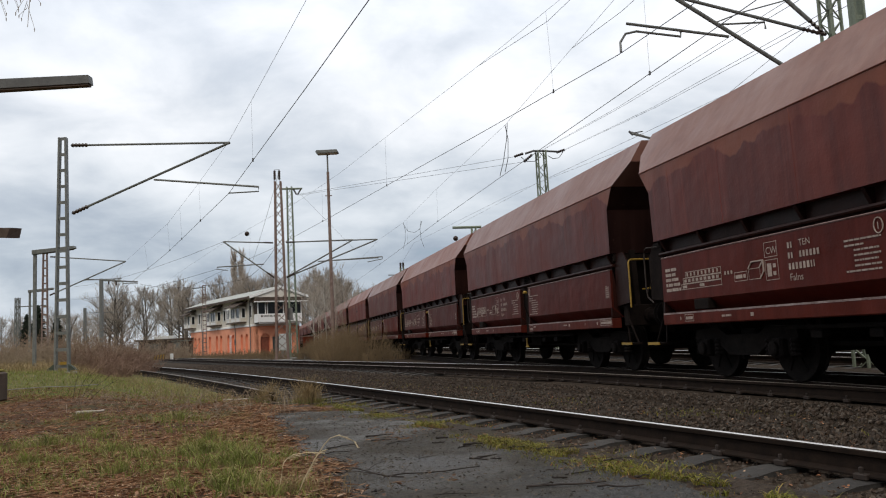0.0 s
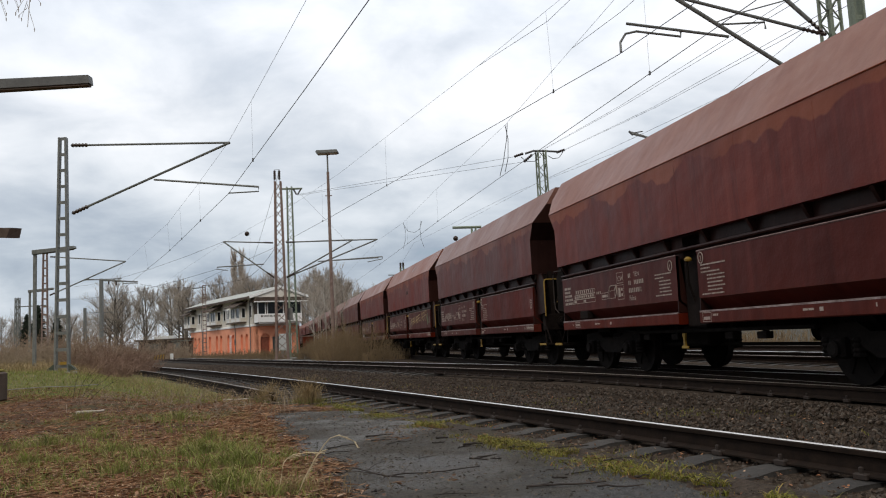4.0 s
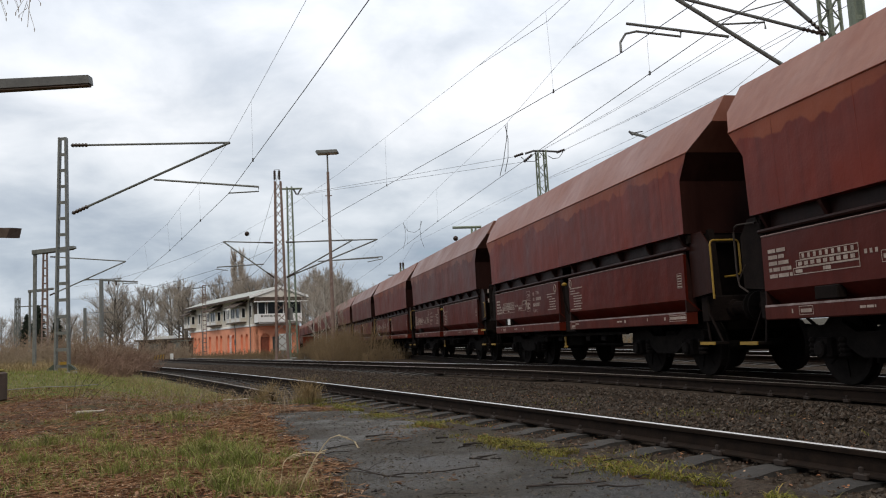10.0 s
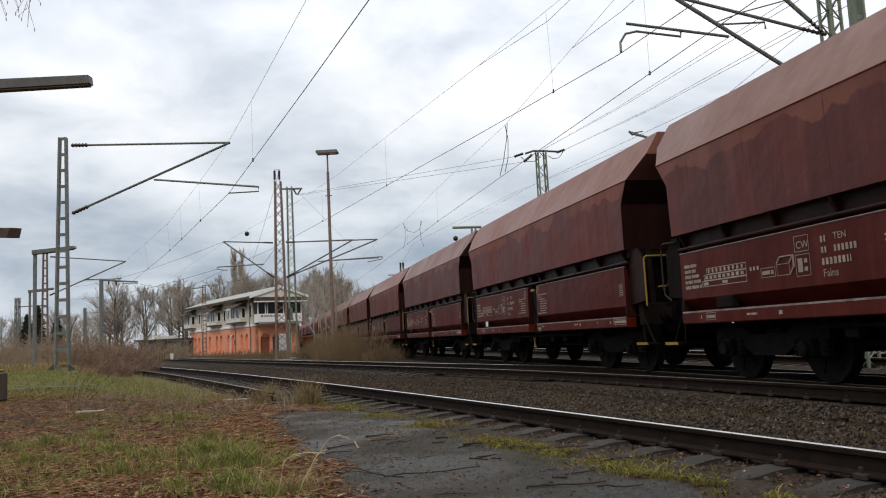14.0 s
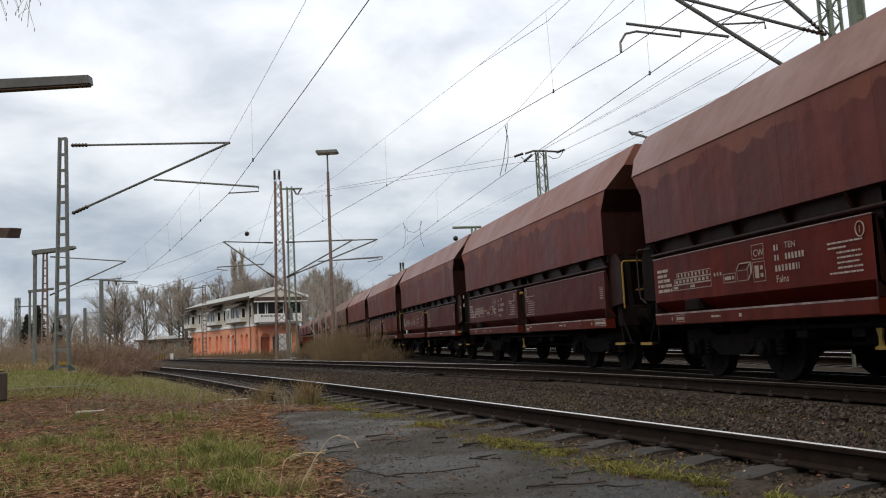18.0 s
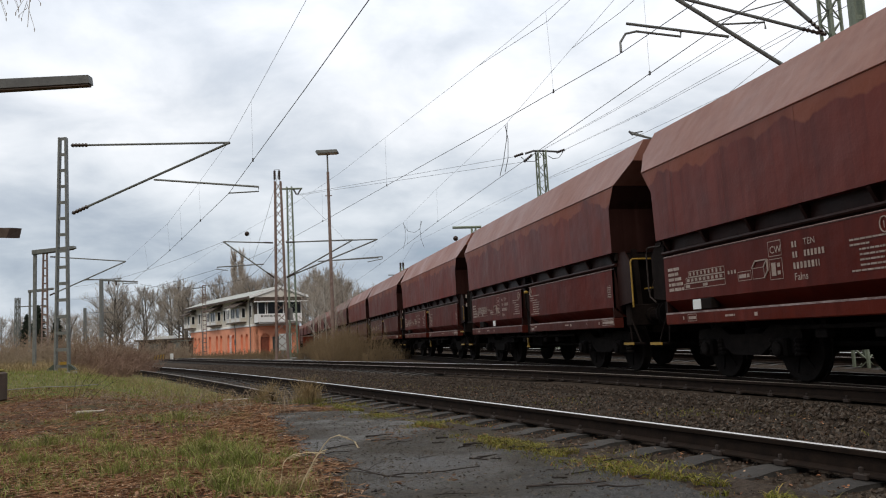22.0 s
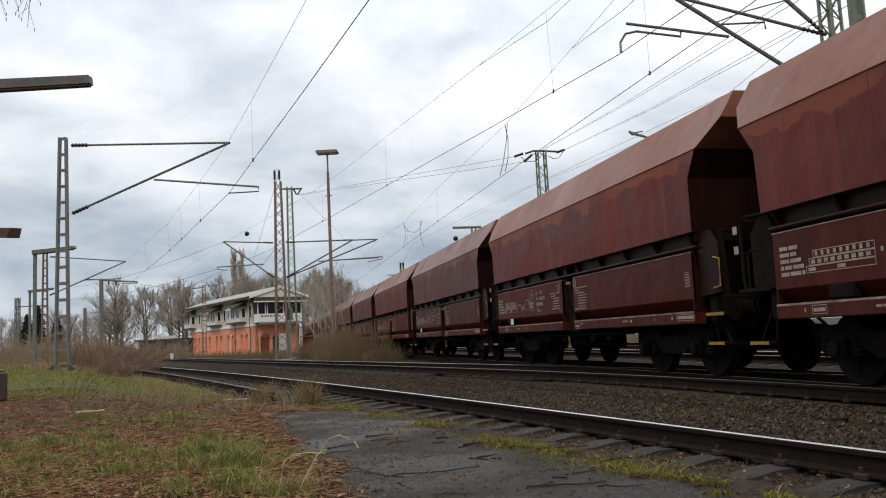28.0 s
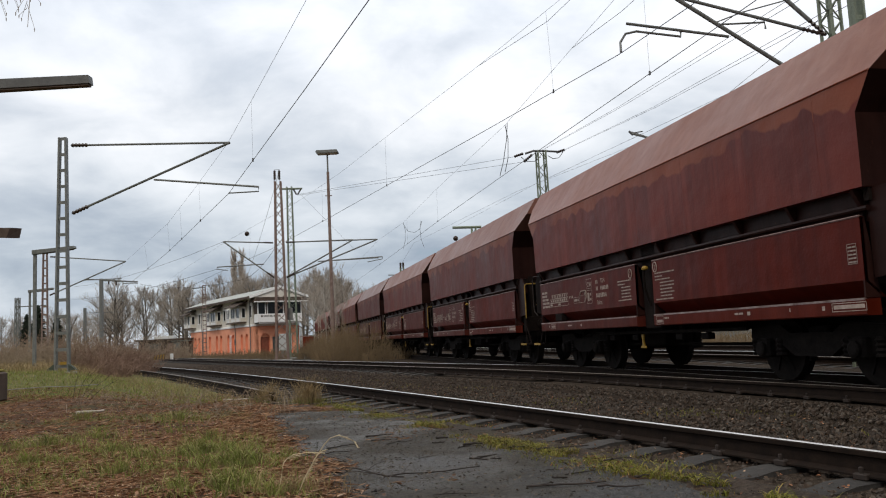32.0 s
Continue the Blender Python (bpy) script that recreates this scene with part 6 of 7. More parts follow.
def bare_tree(seed, height, spread, up, label, limbs=17, kids=5, low=0.22, twig_r=0.017, name="bare_tree", stout=0.019, bark=None):
    """A leader with ascending limbs that fork into fine twigs."""
    rnd = random.Random(seed)
    t = thing(name, Matrix(), label, "tree", "background trees")
    s, tw = Shape(), Shape()
    stems = []
    for k in range(1 + seed % 2):
        pts = [Vector((0.3 * k, 0, -0.4))]
        for i in range(6):
            pts.append(pts[-1] + Vector((rnd.uniform(-0.05, 0.05) + 0.07 * k, rnd.uniform(-0.05, 0.05), 1)) * (height * 0.15))
        s.tube(pts, height * stout, 7, height * stout * 0.22, cap=False)
        stems.append(pts)
    for i in range(limbs):
        pts = stems[i % len(stems)]
        z = low + (0.98 - low) * (i + rnd.random()) / limbs
        k = min(5, int(z * 6))
        p = pts[k].lerp(pts[k + 1], z * 6 - k)
        a = i * 2.4 + rnd.uniform(-0.5, 0.5)
        d = Vector((math.cos(a) * spread * 1.5, math.sin(a) * spread * 1.5, 0.55 + 0.5 * z)).normalized()
        l = height * (0.30 - 0.20 * abs(z - 0.45)) * rnd.uniform(0.8, 1.15) * (1.0 - 0.35 * z)
        limb(s, p, d, l, height * stout * 0.42 * (1.1 - 0.6 * z), 3, spread, up, rnd, tw, kids, twig_r)
    part("trunk", s, bark or M_BARK, t)
    part("crown", mesh_from("crown", tw.v, tw.f, M_TWIG), None, t, "fine bare twigs")
    return t


def twig_cloud(rnd, s, cx, cy, z0, w, d, h, count, r, lean=0.35, forks=2):
    """Upright bare stems that fork, for a shrub."""
    for i in range(count):
        a, q = rnd.uniform(0, 6.283), math.sqrt(rnd.random())
        p = Vector((cx + math.cos(a) * q * w, cy + math.sin(a) * q * d, z0))
        hh = h * (1.0 - 0.55 * q * q) * rnd.uniform(0.6, 1.08)
        dirv = Vector((math.cos(a) * lean * q + rnd.uniform(-0.2, 0.2), math.sin(a) * lean * q + rnd.uniform(-0.2, 0.2), 1)).normalized()
        mid = p + dirv * hh * 0.5 + Vector((rnd.uniform(-0.06, 0.06), 0, 0)) * hh
        tip = mid + (dirv + Vector((rnd.uniform(-0.3, 0.3), rnd.uniform(-0.3, 0.3), 0))).normalized() * hh * 0.5
        s.tube([p, mid, tip], r, 3, r * 0.4, cap=False)
        for k in range(forks):
            b = p.lerp(mid, rnd.uniform(0.4, 1.0)) if k % 2 else mid.lerp(tip, rnd.uniform(0.0, 0.6))
            e = b + (dirv + Vector((rnd.uniform(-0.9, 0.9), rnd.uniform(-0.9, 0.9), rnd.uniform(0, 0.5)))).normalized() * hh * rnd.uniform(0.18, 0.38)
            s.tube([b, e], r * 0.6, 3, r * 0.3, cap=False)


def tangle(rnd, s, w, d, h, count, r):
    """Stems that wander and arch, with short side twigs, for a bramble thicket."""
    for i in range(count):
        a, q = rnd.uniform(0, 6.283), math.sqrt(rnd.random())
        p = Vector((math.cos(a) * q * w, math.sin(a) * q * d, 0))
        hh = h * (1.0 - 0.45 * q * q) * rnd.uniform(0.45, 1.1)
        v = Vector((rnd.uniform(-0.6, 0.6), rnd.uniform(-0.6, 0.6), 1.0))
        pts = [p]
        for k in range(4):
            v = (v + Vector((rnd.uniform(-0.6, 0.6), rnd.uniform(-0.6, 0.6), rnd.uniform(-0.45, 0.25)))).normalized()
            pts.append(pts[-1] + v * hh * 0.34)
        s.tube(pts, r, 3, r * 0.4, cap=False)
        for k in range(6):
            j = rnd.randrange(1, 4)
            b = pts[j].lerp(pts[j + 1], rnd.random())
            e = b + Vector((rnd.uniform(-1, 1), rnd.uniform(-1, 1), rnd.uniform(-0.3, 1))).normalized() * hh * rnd.uniform(0.10, 0.26)
            s.tube([b, e], r * 0.6, 3, r * 0.3, cap=False)


def shrub(name, x, y, w, d, h, count, r, mat, label, seed, lean=0.35, forks=3):
    s = Shape()
    if name == "bramble_thicket":
        tangle(random.Random(seed), s, w, d, h, count, r)
    else:
        twig_cloud(random.Random(seed), s, 0, 0, 0, w, d, h, count, r, lean, forks)
    ob = new(name, mesh_from(name, s.v, s.f, mat))
    ob.matrix_basis = pose(x, y, ground_z(x, y) - 0.05)
    return tagged(ob, label, "shrub")


TREES = [bare_tree(4, 14, 0.50, 0.5, "broad bare winter tree with grey-brown twigs"), bare_tree(9, 13.5, 0.6, 0.4, "wide bare winter tree with fine twigs", 19), bare_tree(15, 13, 0.42, 0.7, "upright two-stemmed bare winter tree", 18)]


def poplar(seed, height):
    """A narrow poplar: steep short branches all the way up."""
    q = random.Random(seed)
    t = thing("poplar_tree", Matrix(), "tall narrow bare poplar behind the signal box", "tree", "background trees")
    s, tw = Shape(), Shape()
    s.tube([(0, 0, -0.4), (0.1, 0, height * 0.5), (0, 0, height)], height * 0.016, 7, 0.03, cap=False)
    for i in range(300):
        z = height * (0.1 + 0.86 * q.random())
        a, l = q.uniform(0, 6.283), height * 0.17 * (1.1 - 0.6 * z / height) * q.uniform(0.5, 1.1)
        d = Vector((math.cos(a) * 0.42, math.sin(a) * 0.42, 1)).normalized()
        b = Vector((0, 0, z))
        e = b + d * l
        tw.tube([b, b.lerp(e, 0.5) + Vector((math.cos(a), math.sin(a), 0)) * 0.12, e], 0.035, 3, 0.015, cap=False)
        for j in range(9):
            c = b.lerp(e, q.uniform(0.2, 1.0))
            tw.tube([c, c + Vector((q.uniform(-0.35, 0.35), q.uniform(-0.35, 0.35), 1)).normalized() * l * q.uniform(0.2, 0.5)], 0.038, 3, 0.02, cap=False)
    part("trunk", s, M_BARK, t)
    part("crown", mesh_from("crown", tw.v, tw.f, M_POPLAR), None, t, "fine upright twigs")
    return t


POPLAR = poplar(21, 23.5)
POPLAR.matrix_basis = pose(-50.3, 190, -0.3)
copy_thing(POPLAR, pose(-48.7, 191, -0.3, 0, 0, 80))
rnd = random.Random(4)
SPOTS = [(-62.5, 150, 1.0), (-66, 160, 0.95), (-56.5, 150, 0.98), (-53, 158, 1.0), (-49.5, 150, 0.93), (-58, 168, 1.1), (-71, 175, 0.9), (-46, 160, 0.95), (-80, 190, 0.95), (-43, 168, 1.05), (-87, 205, 0.9), (-40, 162, 1.15), (-52, 182, 1.15), (-44, 185, 1.2), (-36.5, 168, 1.2), (-62, 190, 1.1), (-98, 200, 0.9), (-110, 205, 0.85), (-22.5, 150, 0.98), (-25.5, 158, 1.05), (-20.5, 158, 1.0), (-28, 172, 1.15), (-24, 178, 1.2), (-15.8, 148, 0.78), (-13, 160, 0.8), (-34, 190, 1.25), (-28, 200, 1.3), (-120, 215, 0.8), (-104, 230, 0.9), (-76, 160, 0.7)]
used = set()
for i, (x, y, sc) in enumerate(SPOTS):
    src = TREES[i % 3]
    m = pose(x, y, -0.3, 0, 0, rnd.uniform(0, 360))
    if i % 3 not in used:
        used.add(i % 3)
        src.matrix_basis = m @ Matrix.Scale(sc, 4)
        ob = src
    else:
        ob = copy_thing(src, m)
        ob.scale = (sc, sc, sc)
SAPLINGS = [bare_tree(31, 8.5, 0.40, 0.9, "slender pale bare sapling beside the branch track", 11, 3, 0.2, 0.010, "sapling", 0.0095, M_PALEBARK), bare_tree(44, 7.0, 0.5, 0.7, "slender pale bare sapling beside the branch track", 10, 3, 0.25, 0.010, "sapling", 0.009, M_PALEBARK)]
for i, (x, y, sc) in enumerate(((-9.3, 62, 0.80), (-12.0, 72, 0.95), (-9.9, 70, 0.7), (-13.2, 84, 1.1), (-11.0, 78, 0.95), (-10.4, 88, 1.0), (-8.2, 66, 0.62), (-14.8, 92, 1.1), (-9.0, 80, 0.8))):
    if i < 2:
        ob = SAPLINGS[i]
        ob.matrix_basis = pose(x, y, -0.3)
    else:
        ob = copy_thing(SAPLINGS[i % 2], pose(x, y, -0.3, 0, 0, y * 37))
    ob.scale = (sc, sc, sc)
# far wood line
wood = Shape()
for i in range(260):
    q = i / 260
    x = -190 + q * 250 + rnd.uniform(-1, 1)
    y = 260 + rnd.uniform(-15, 25)
    hgt = rnd.uniform(8, 15)
    wood.tube([(x, y, -0.5), (x + rnd.uniform(-0.5, 0.5), y, hgt * 0.5), (x + rnd.uniform(-1, 1), y, hgt)], 0.14, 3, 0.03, cap=False)
    for k in range(16):
        zb = hgt * rnd.uniform(0.2, 0.9)
        a = rnd.uniform(0, 6.28)
        l = hgt * rnd.uniform(0.12, 0.3)
        e = Vector((x + math.cos(a) * l, y + math.sin(a) * l, zb + l * rnd.uniform(0.3, 1.1)))
        wood.tube([(x, y, zb), e], 0.05, 3, 0.02, cap=False)
        for j in range(2):
            f = Vector((x, y, zb)).lerp(e, rnd.uniform(0.4, 0.9))
            wood.tube([f, f + Vector((rnd.uniform(-1, 1), rnd.uniform(-1, 1), rnd.uniform(0.1, 1.2))) * l * 0.4], 0.03, 3, 0.012, cap=False)
tagged(new("far_wood", mesh_from("far_wood", wood.v, wood.f, M_TWIG)), "distant line of bare winter trees", "wood", kind="stuff")
# grey undergrowth under the wood
low = Shape()
for i in range(240):
    x, y = -150 + i * 0.6 + rnd.uniform(-1, 1), 205 + rnd.uniform(-8, 12)
    if x < -9:
        twig_cloud(rnd, low, x, y, -0.4, 2.2, 1.5, rnd.uniform(3.5, 6.5), 9, 0.045, 0.3, 3)
tagged(new("undergrowth", mesh_from("undergrowth", low.v, low.f, M_TWIG)), "grey-brown leafless undergrowth below the trees", "undergrowth", kind="stuff")
fir = thing("fir_tree", pose(-35.9, 70.0, 0.2), "dark evergreen fir among bare bushes", "tree")
part("trunk", Shape().tube([(0, 0, -0.3), (0, 0, 5.0)], 0.12, 6, 0.03), M_BARK, fir)
ne = Shape()
for i in range(900):
    z = rnd.uniform(0.3, 5.1)
    a, l = rnd.uniform(0, 6.28), (5.3 - z) * 0.36 * rnd.uniform(0.5, 1.1) + 0.15
    e = Vector((math.cos(a) * l, math.sin(a) * l, z - l * 0.25))
    side = Vector((-math.sin(a), math.cos(a), 0)) * (0.10 + 0.10 * l)
    ne.add([(0, 0, z + 0.1), e * 0.55 + Vector((0, 0, 0.45 * z)) + side, e, e * 0.55 + Vector((0, 0, 0.45 * z)) - side], [(0, 1, 2, 3)])
part("crown", mesh_from("crown", ne.v, ne.f, M_NEEDLE), None, fir)
for x, sc in ((-37.2, 0.86), (-34.5, 0.84)):
    copy_thing(fir, pose(x, 70.6, 0.2, 0, 0, x * 50)).scale = (sc, sc, sc)

shrub("bush", -5.0, 42.0, 2.1, 1.3, 2.5, 330, 0.009, M_OLIVETWIG, "dense olive-brown leafless bush beside the main line", 2, 0.45)
shrub("bush", -2.9, 40.5, 1.3, 0.8, 1.1, 260, 0.008, M_OLIVETWIG, "low leafless bush beside the main line", 3, 0.6)
shrub("bush", -7.7, 55.0, 1.6, 1.2, 2.5, 300, 0.010, M_OLIVETWIG, "tall leafless bush beside the branch track", 5, 0.35)
shrub("bush", -9.9, 66.0, 2.0, 1.4, 2.2, 260, 0.012, M_OLIVETWIG, "tall leafless bush beside the branch track", 6, 0.35)
shrub("bush", -5.9, 44.5, 1.2, 1.0, 2.1, 320, 0.010, M_OLIVETWIG, "leafless bush at the foot of the lamp mast", 7, 0.5)
shrub("bush", -6.7, 47.0, 1.0, 1.0, 1.3, 320, 0.010, M_OLIVETWIG, "low brown bush beside the branch track", 4, 0.5)
for i, (x, y, w, d, h, c) in enumerate([(-17.6, 41, 2.3, 1.4, 2.0, 420), (-20.6, 44, 2.4, 1.6, 2.1, 460), (-15.4, 38, 1.5, 1.0, 1.2, 300), (-23.6, 46, 2.4, 1.5, 1.9, 380), (-14.4, 34.5, 1.0, 0.8, 0.95, 180), (-27, 49, 2.6, 1.6, 1.7, 360), (-31, 52, 3.0, 1.8, 1.8, 360), (-26.2, 60, 3.5, 2.0, 2.4, 420), (-33, 66, 4.0, 2.0, 2.6, 420), (-21.2, 52, 1.5, 1.2, 1.4, 220), (-30, 80, 5, 2.2, 2.6, 420), (-39.5, 82, 4.5, 2.2, 2.8, 420), (-35.5, 100, 3.2, 1.6, 1.8, 240), (-46, 95, 5.5, 2.2, 3.0, 420), (-12.9, 31.2, 0.7, 0.6, 0.8, 110)]):
    shrub("bramble_thicket", x, y, w, d, h, c, 0.012 if y < 50 else 0.02, M_TANTWIG if i in (1, 3, 5, 7, 10, 13) else M_REDTWIG, "tan leafless thicket on the bank" if i in (1, 3, 5, 7, 10, 13) else "reddish-brown leafless bramble thicket on the bank", 30 + i, 0.85, 6)
for i, (u, d) in enumerate([(u * 6.0 - 12, -13.5 - (u % 3)) for u in range(12)]):
    p = main_at(u, d)
    shrub("scrub", p.x, p.y, 3.4, 1.2, 1.1, 260, 0.012, M_OLIVETWIG, "straw-brown winter scrub beyond the far tracks", 90 + i, 0.5)
for i, (x, y, w, d, h, c) in enumerate([(-13.2, 60, 2.5, 1.2, 0.9, 260), (-19, 72, 3.5, 1.4, 1.0, 300), (-26, 88, 5.0, 1.6, 0.9, 320), (-8.6, 56, 2.0, 1.0, 1.2, 260), (-13.5, 92, 4.0, 1.5, 2.2, 320), (-20, 98, 4.5, 1.2, 0.8, 260)]):
    shrub("scrub", x, y, w, d, h, c, 0.014, M_OLIVETWIG, "low brown winter scrub before the signal box", 60 + i, 0.5)


def blades(name, spots, mat, label, category, bend=0.4):
    """Thin bent blades, joined: place, height, width."""
    v, f = [], []
    r = random.Random(9)
    for x, y, z, h, w in spots:
        a, b = r.uniform(0, 6.283), r.uniform(0, 6.283)
        dx, dy = math.cos(a) * w / 2, math.sin(a) * w / 2
        l = h * bend * r.uniform(0.4, 1.6)
        ex, ey = math.cos(b) * l, math.sin(b) * l
        o = len(v)
        top = h * r.uniform(0.6, 1.0)
        v += [(x - dx, y - dy, z - 0.01), (x + dx, y + dy, z - 0.01)]
        for q, up, thin in ((0.18, 0.55, 0.85), (0.52, 0.9, 0.6)):
            v += [(x + ex * q + dx * thin, y + ey * q + dy * thin, z + top * up), (x + ex * q - dx * thin, y + ey * q - dy * thin, z + top * up)]
        v.append((x + ex, y + ey, z + top * r.uniform(0.75, 1.05)))
        f += [(o, o + 1, o + 2, o + 3), (o + 3, o + 2, o + 4, o + 5), (o + 5, o + 4, o + 6)]
    return tagged(new(name, mesh_from(name, v, f, mat)), label, category, kind="stuff")


def scatter(n, x0, x1, y0, y1, keep, seed):
    r = random.Random(seed)
    out, tries = [], 0
    while len(out) < n and tries < n * 12:
        tries += 1
        y = y0 + (y1 - y0) * r.random() ** 1.5
        x = r.uniform(x0, x1) * (0.35 + 0.65 * y / y1)
        if keep(x, y, r):
            out.append((x, y))
    return out


def clump(x, y, s, seed):
    return noise.noise(Vector((x * s, y * s, seed)))


def trodden(x, y):
    """The bare dark strip between the grass bank and the litter."""
    return x < -3.2 - 0.4 * clump(x, y, 0.8, 61.0) and 8.9 + 0.8 * clump(x, y, 0.5, 62.0) < y < 14.4


# foreground grass in patches, thick sward on the bank
g = []
r = random.Random(12)
for x, y in scatter(3600, -9.5, 1.2, 3.0, 13.5, lambda x, y, q: on_asphalt(x, y) < -0.15 and distance_to(SIDING_THIN, x, y) > 1.1 and clump(x, y, 0.75, 2.0) + 0.55 * clump(x, y, 3, 4.0) > 0.26 and not trodden(x, y), 5):
    g.append((x, y, ground_z(x, y), r.uniform(0.03, 0.12), r.uniform(0.003, 0.007)))
for x, y in scatter(34000, -26, -1.0, 12.5, 34.0, lambda x, y, q: distance_to(SIDING_THIN, x, y) > 1.2 + 0.6 * q.random() and y > 14.5 + 0.9 * clump(x, y, 0.6, 6.0) + 0.5 * clump(x, y, 2.2, 66.0), 6):
    g.append((x, y, ground_z(x, y), r.uniform(0.03, 0.10), r.uniform(0.006, 0.014)))
# bright tufts of fresh grass among the leaves
for cx, cy, rad, n in ((-2.35, 7.6, 0.46, 2400), (-1.78, 6.75, 0.36, 2200), (-1.55, 5.65, 0.32, 1700), (-4.0, 7.6, 0.35, 900), (-3.45, 8.15, 0.3, 700), (-2.7, 6.7, 0.28, 700), (-1.95, 5.8, 0.16, 250), (-4.4, 8.9, 0.38, 1000), (-4.9, 8.75, 0.3, 500), (-3.05, 7.6, 0.20, 350), (-3.7, 11.1, 0.45, 800), (-2.6, 8.6, 0.25, 450), (-4.1, 9.4, 0.35, 350), (-3.3, 14.5, 0.35, 500), (-2.5, 14.1, 0.35, 600), (-1.2, 5.3, 0.12, 150), (-5.2, 11.5, 0.4, 300), (-3.3, 9.6, 0.3, 200), (-4.6, 14.6, 0.5, 500)):
    for k in range(n):
        a, q = r.uniform(0, 6.283), abs(r.gauss(0, 0.75)) * rad
        x, y = cx + math.cos(a) * q * 1.5, cy + math.sin(a) * q
        if on_asphalt(x, y) < 0.05 and clump(x, y, 5.0, 21.0) > -0.12:
            g.append((x, y, ground_z(x, y), r.uniform(0.05, 0.19) * (1.15 - 0.5 * min(1.0, q / rad)), r.uniform(0.003, 0.008)))
blades("grass", g, M_BLADE, "patchy short green winter grass", "grass", 0.75)
g = []
for x, y in scatter(4200, -24, -2.0, 15.0, 34.0, lambda x, y, q: distance_to(SIDING_THIN, x, y) > 1.0 and (distance_to(SIDING_THIN, x, y) < 2.6 or clump(x, y, 0.35, 9.0) + (y - 27) * 0.04 > 0.0), 7):
    g.append((x, y, ground_z(x, y), r.uniform(0.08, 0.28), r.uniform(0.004, 0.008)))
for x, y in scatter(2000, -9, 1.0, 3.2, 14.0, lambda x, y, q: distance_to(SIDING_THIN, x, y) > 0.9 and on_asphalt(x, y) < 0.1 and not trodden(x, y), 8):
    g.append((x, y, ground_z(x, y), r.uniform(0.015, 0.06), r.uniform(0.002, 0.005)))
for x, y in scatter(7000, -32, -9.0, 27.0, 46.0, lambda x, y, q: distance_to(SIDING_THIN, x, y) > 3.0, 27):
    g.append((x, y, ground_z(x, y), r.uniform(0.12, 0.42), r.uniform(0.008, 0.016)))
blades("dry_grass", g, M_STRAW, "withered straw-coloured grass blades", "grass", 0.9)
# moss strip along the asphalt edge
g = []
for i in range(30000):
    y = 4.0 + 11.0 * r.random() ** 1.3
    p, dr = along(SIDING, (y + 40) * 1.09)
    side = r.gauss(0.17, 0.20)
    q = p + Vector((-dr.y, dr.x, 0)) * side
    if -0.38 < side < 0.75 and clump(q.x, q.y, 1.1, 3.0) + 0.6 * clump(q.x, q.y, 4.5, 8.0) > 0.10 - 0.14 * (0.05 < side < 0.28):
        g.append((q.x, q.y, -0.185 + 0.035 * smooth(-0.1, 0.4, side), r.uniform(0.008, 0.040) * (1.9 if r.random() < 0.06 else 1.0), r.uniform(0.004, 0.010)))
blades("moss_verge", g, M_MOSS, "yellow-green moss and short grass along the asphalt edge", "moss", 1.5)
# weeds between the tracks
g = []
for i in range(9000):
    y = 6.0 + 22 * r.random() ** 1.4
    p, dr = along(SIDING, (y + 40) * 1.09)
    q = p + Vector((dr.y, -dr.x, 0)) * r.uniform(0.9, 3.4)
    if clump(q.x, q.y, 0.9, 14.0) + 0.4 * clump(q.x, q.y, 4.0, 3.0) > 0.27 and distance_to(MAIN[24:34], q.x, q.y) > 1.0:
        g.append((q.x, q.y, -0.20, r.uniform(0.02, 0.06), r.uniform(0.004, 0.009)))
blades("track_weeds", g, M_MOSS, "low green weeds and moss between the tracks", "weeds", 0.9)
# dead tufts on the buried rail
for i, (x, y, n, h) in enumerate([(-3.30, 14.5, 520, 0.55), (-2.50, 14.1, 620, 0.60), (-3.6, 15.6, 160, 0.35)]):
    g = []
    for k in range(n):
        a, q = r.uniform(0, 6.283), abs(r.gauss(0, 0.16))
        g.append((math.cos(a) * q, math.sin(a) * q, 0, r.uniform(0.4, 1.0) * h, r.uniform(0.003, 0.007)))
    t = blades("dead_grass_tuft", g, M_STRAW, "withered straw-coloured grass tuft beside the rail", "grass tuft", 0.55)
    t.matrix_basis = pose(x, y, ground_z(x, y))
    t["kind"] = ""
    t["group"] = "dead tufts"


# fallen leaves and needles
def litter(name, spots, mat, label):
    v, f = [], []
    r = random.Random(3)
    for x, y, z, l, w in spots:
        a = r.uniform(0, 6.283)
        c, s = math.cos(a), math.sin(a)
        o = len(v)
        for px, py, pz in ((-l / 2, 0, 0.002), (0, -w / 2, r.uniform(0.002, 0.012)), (l / 2, 0, r.uniform(0.002, 0.018)), (0, w / 2, r.uniform(0.004, 0.014))):
            v.append((x + c * px - s * py, y + s * px + c * py, z + pz))
        f += [(o, o + 1, o + 2), (o, o + 2, o + 3)]
    return tagged(new(name, mesh_from(name, v, f, mat)), label, "leaf litter", kind="stuff")


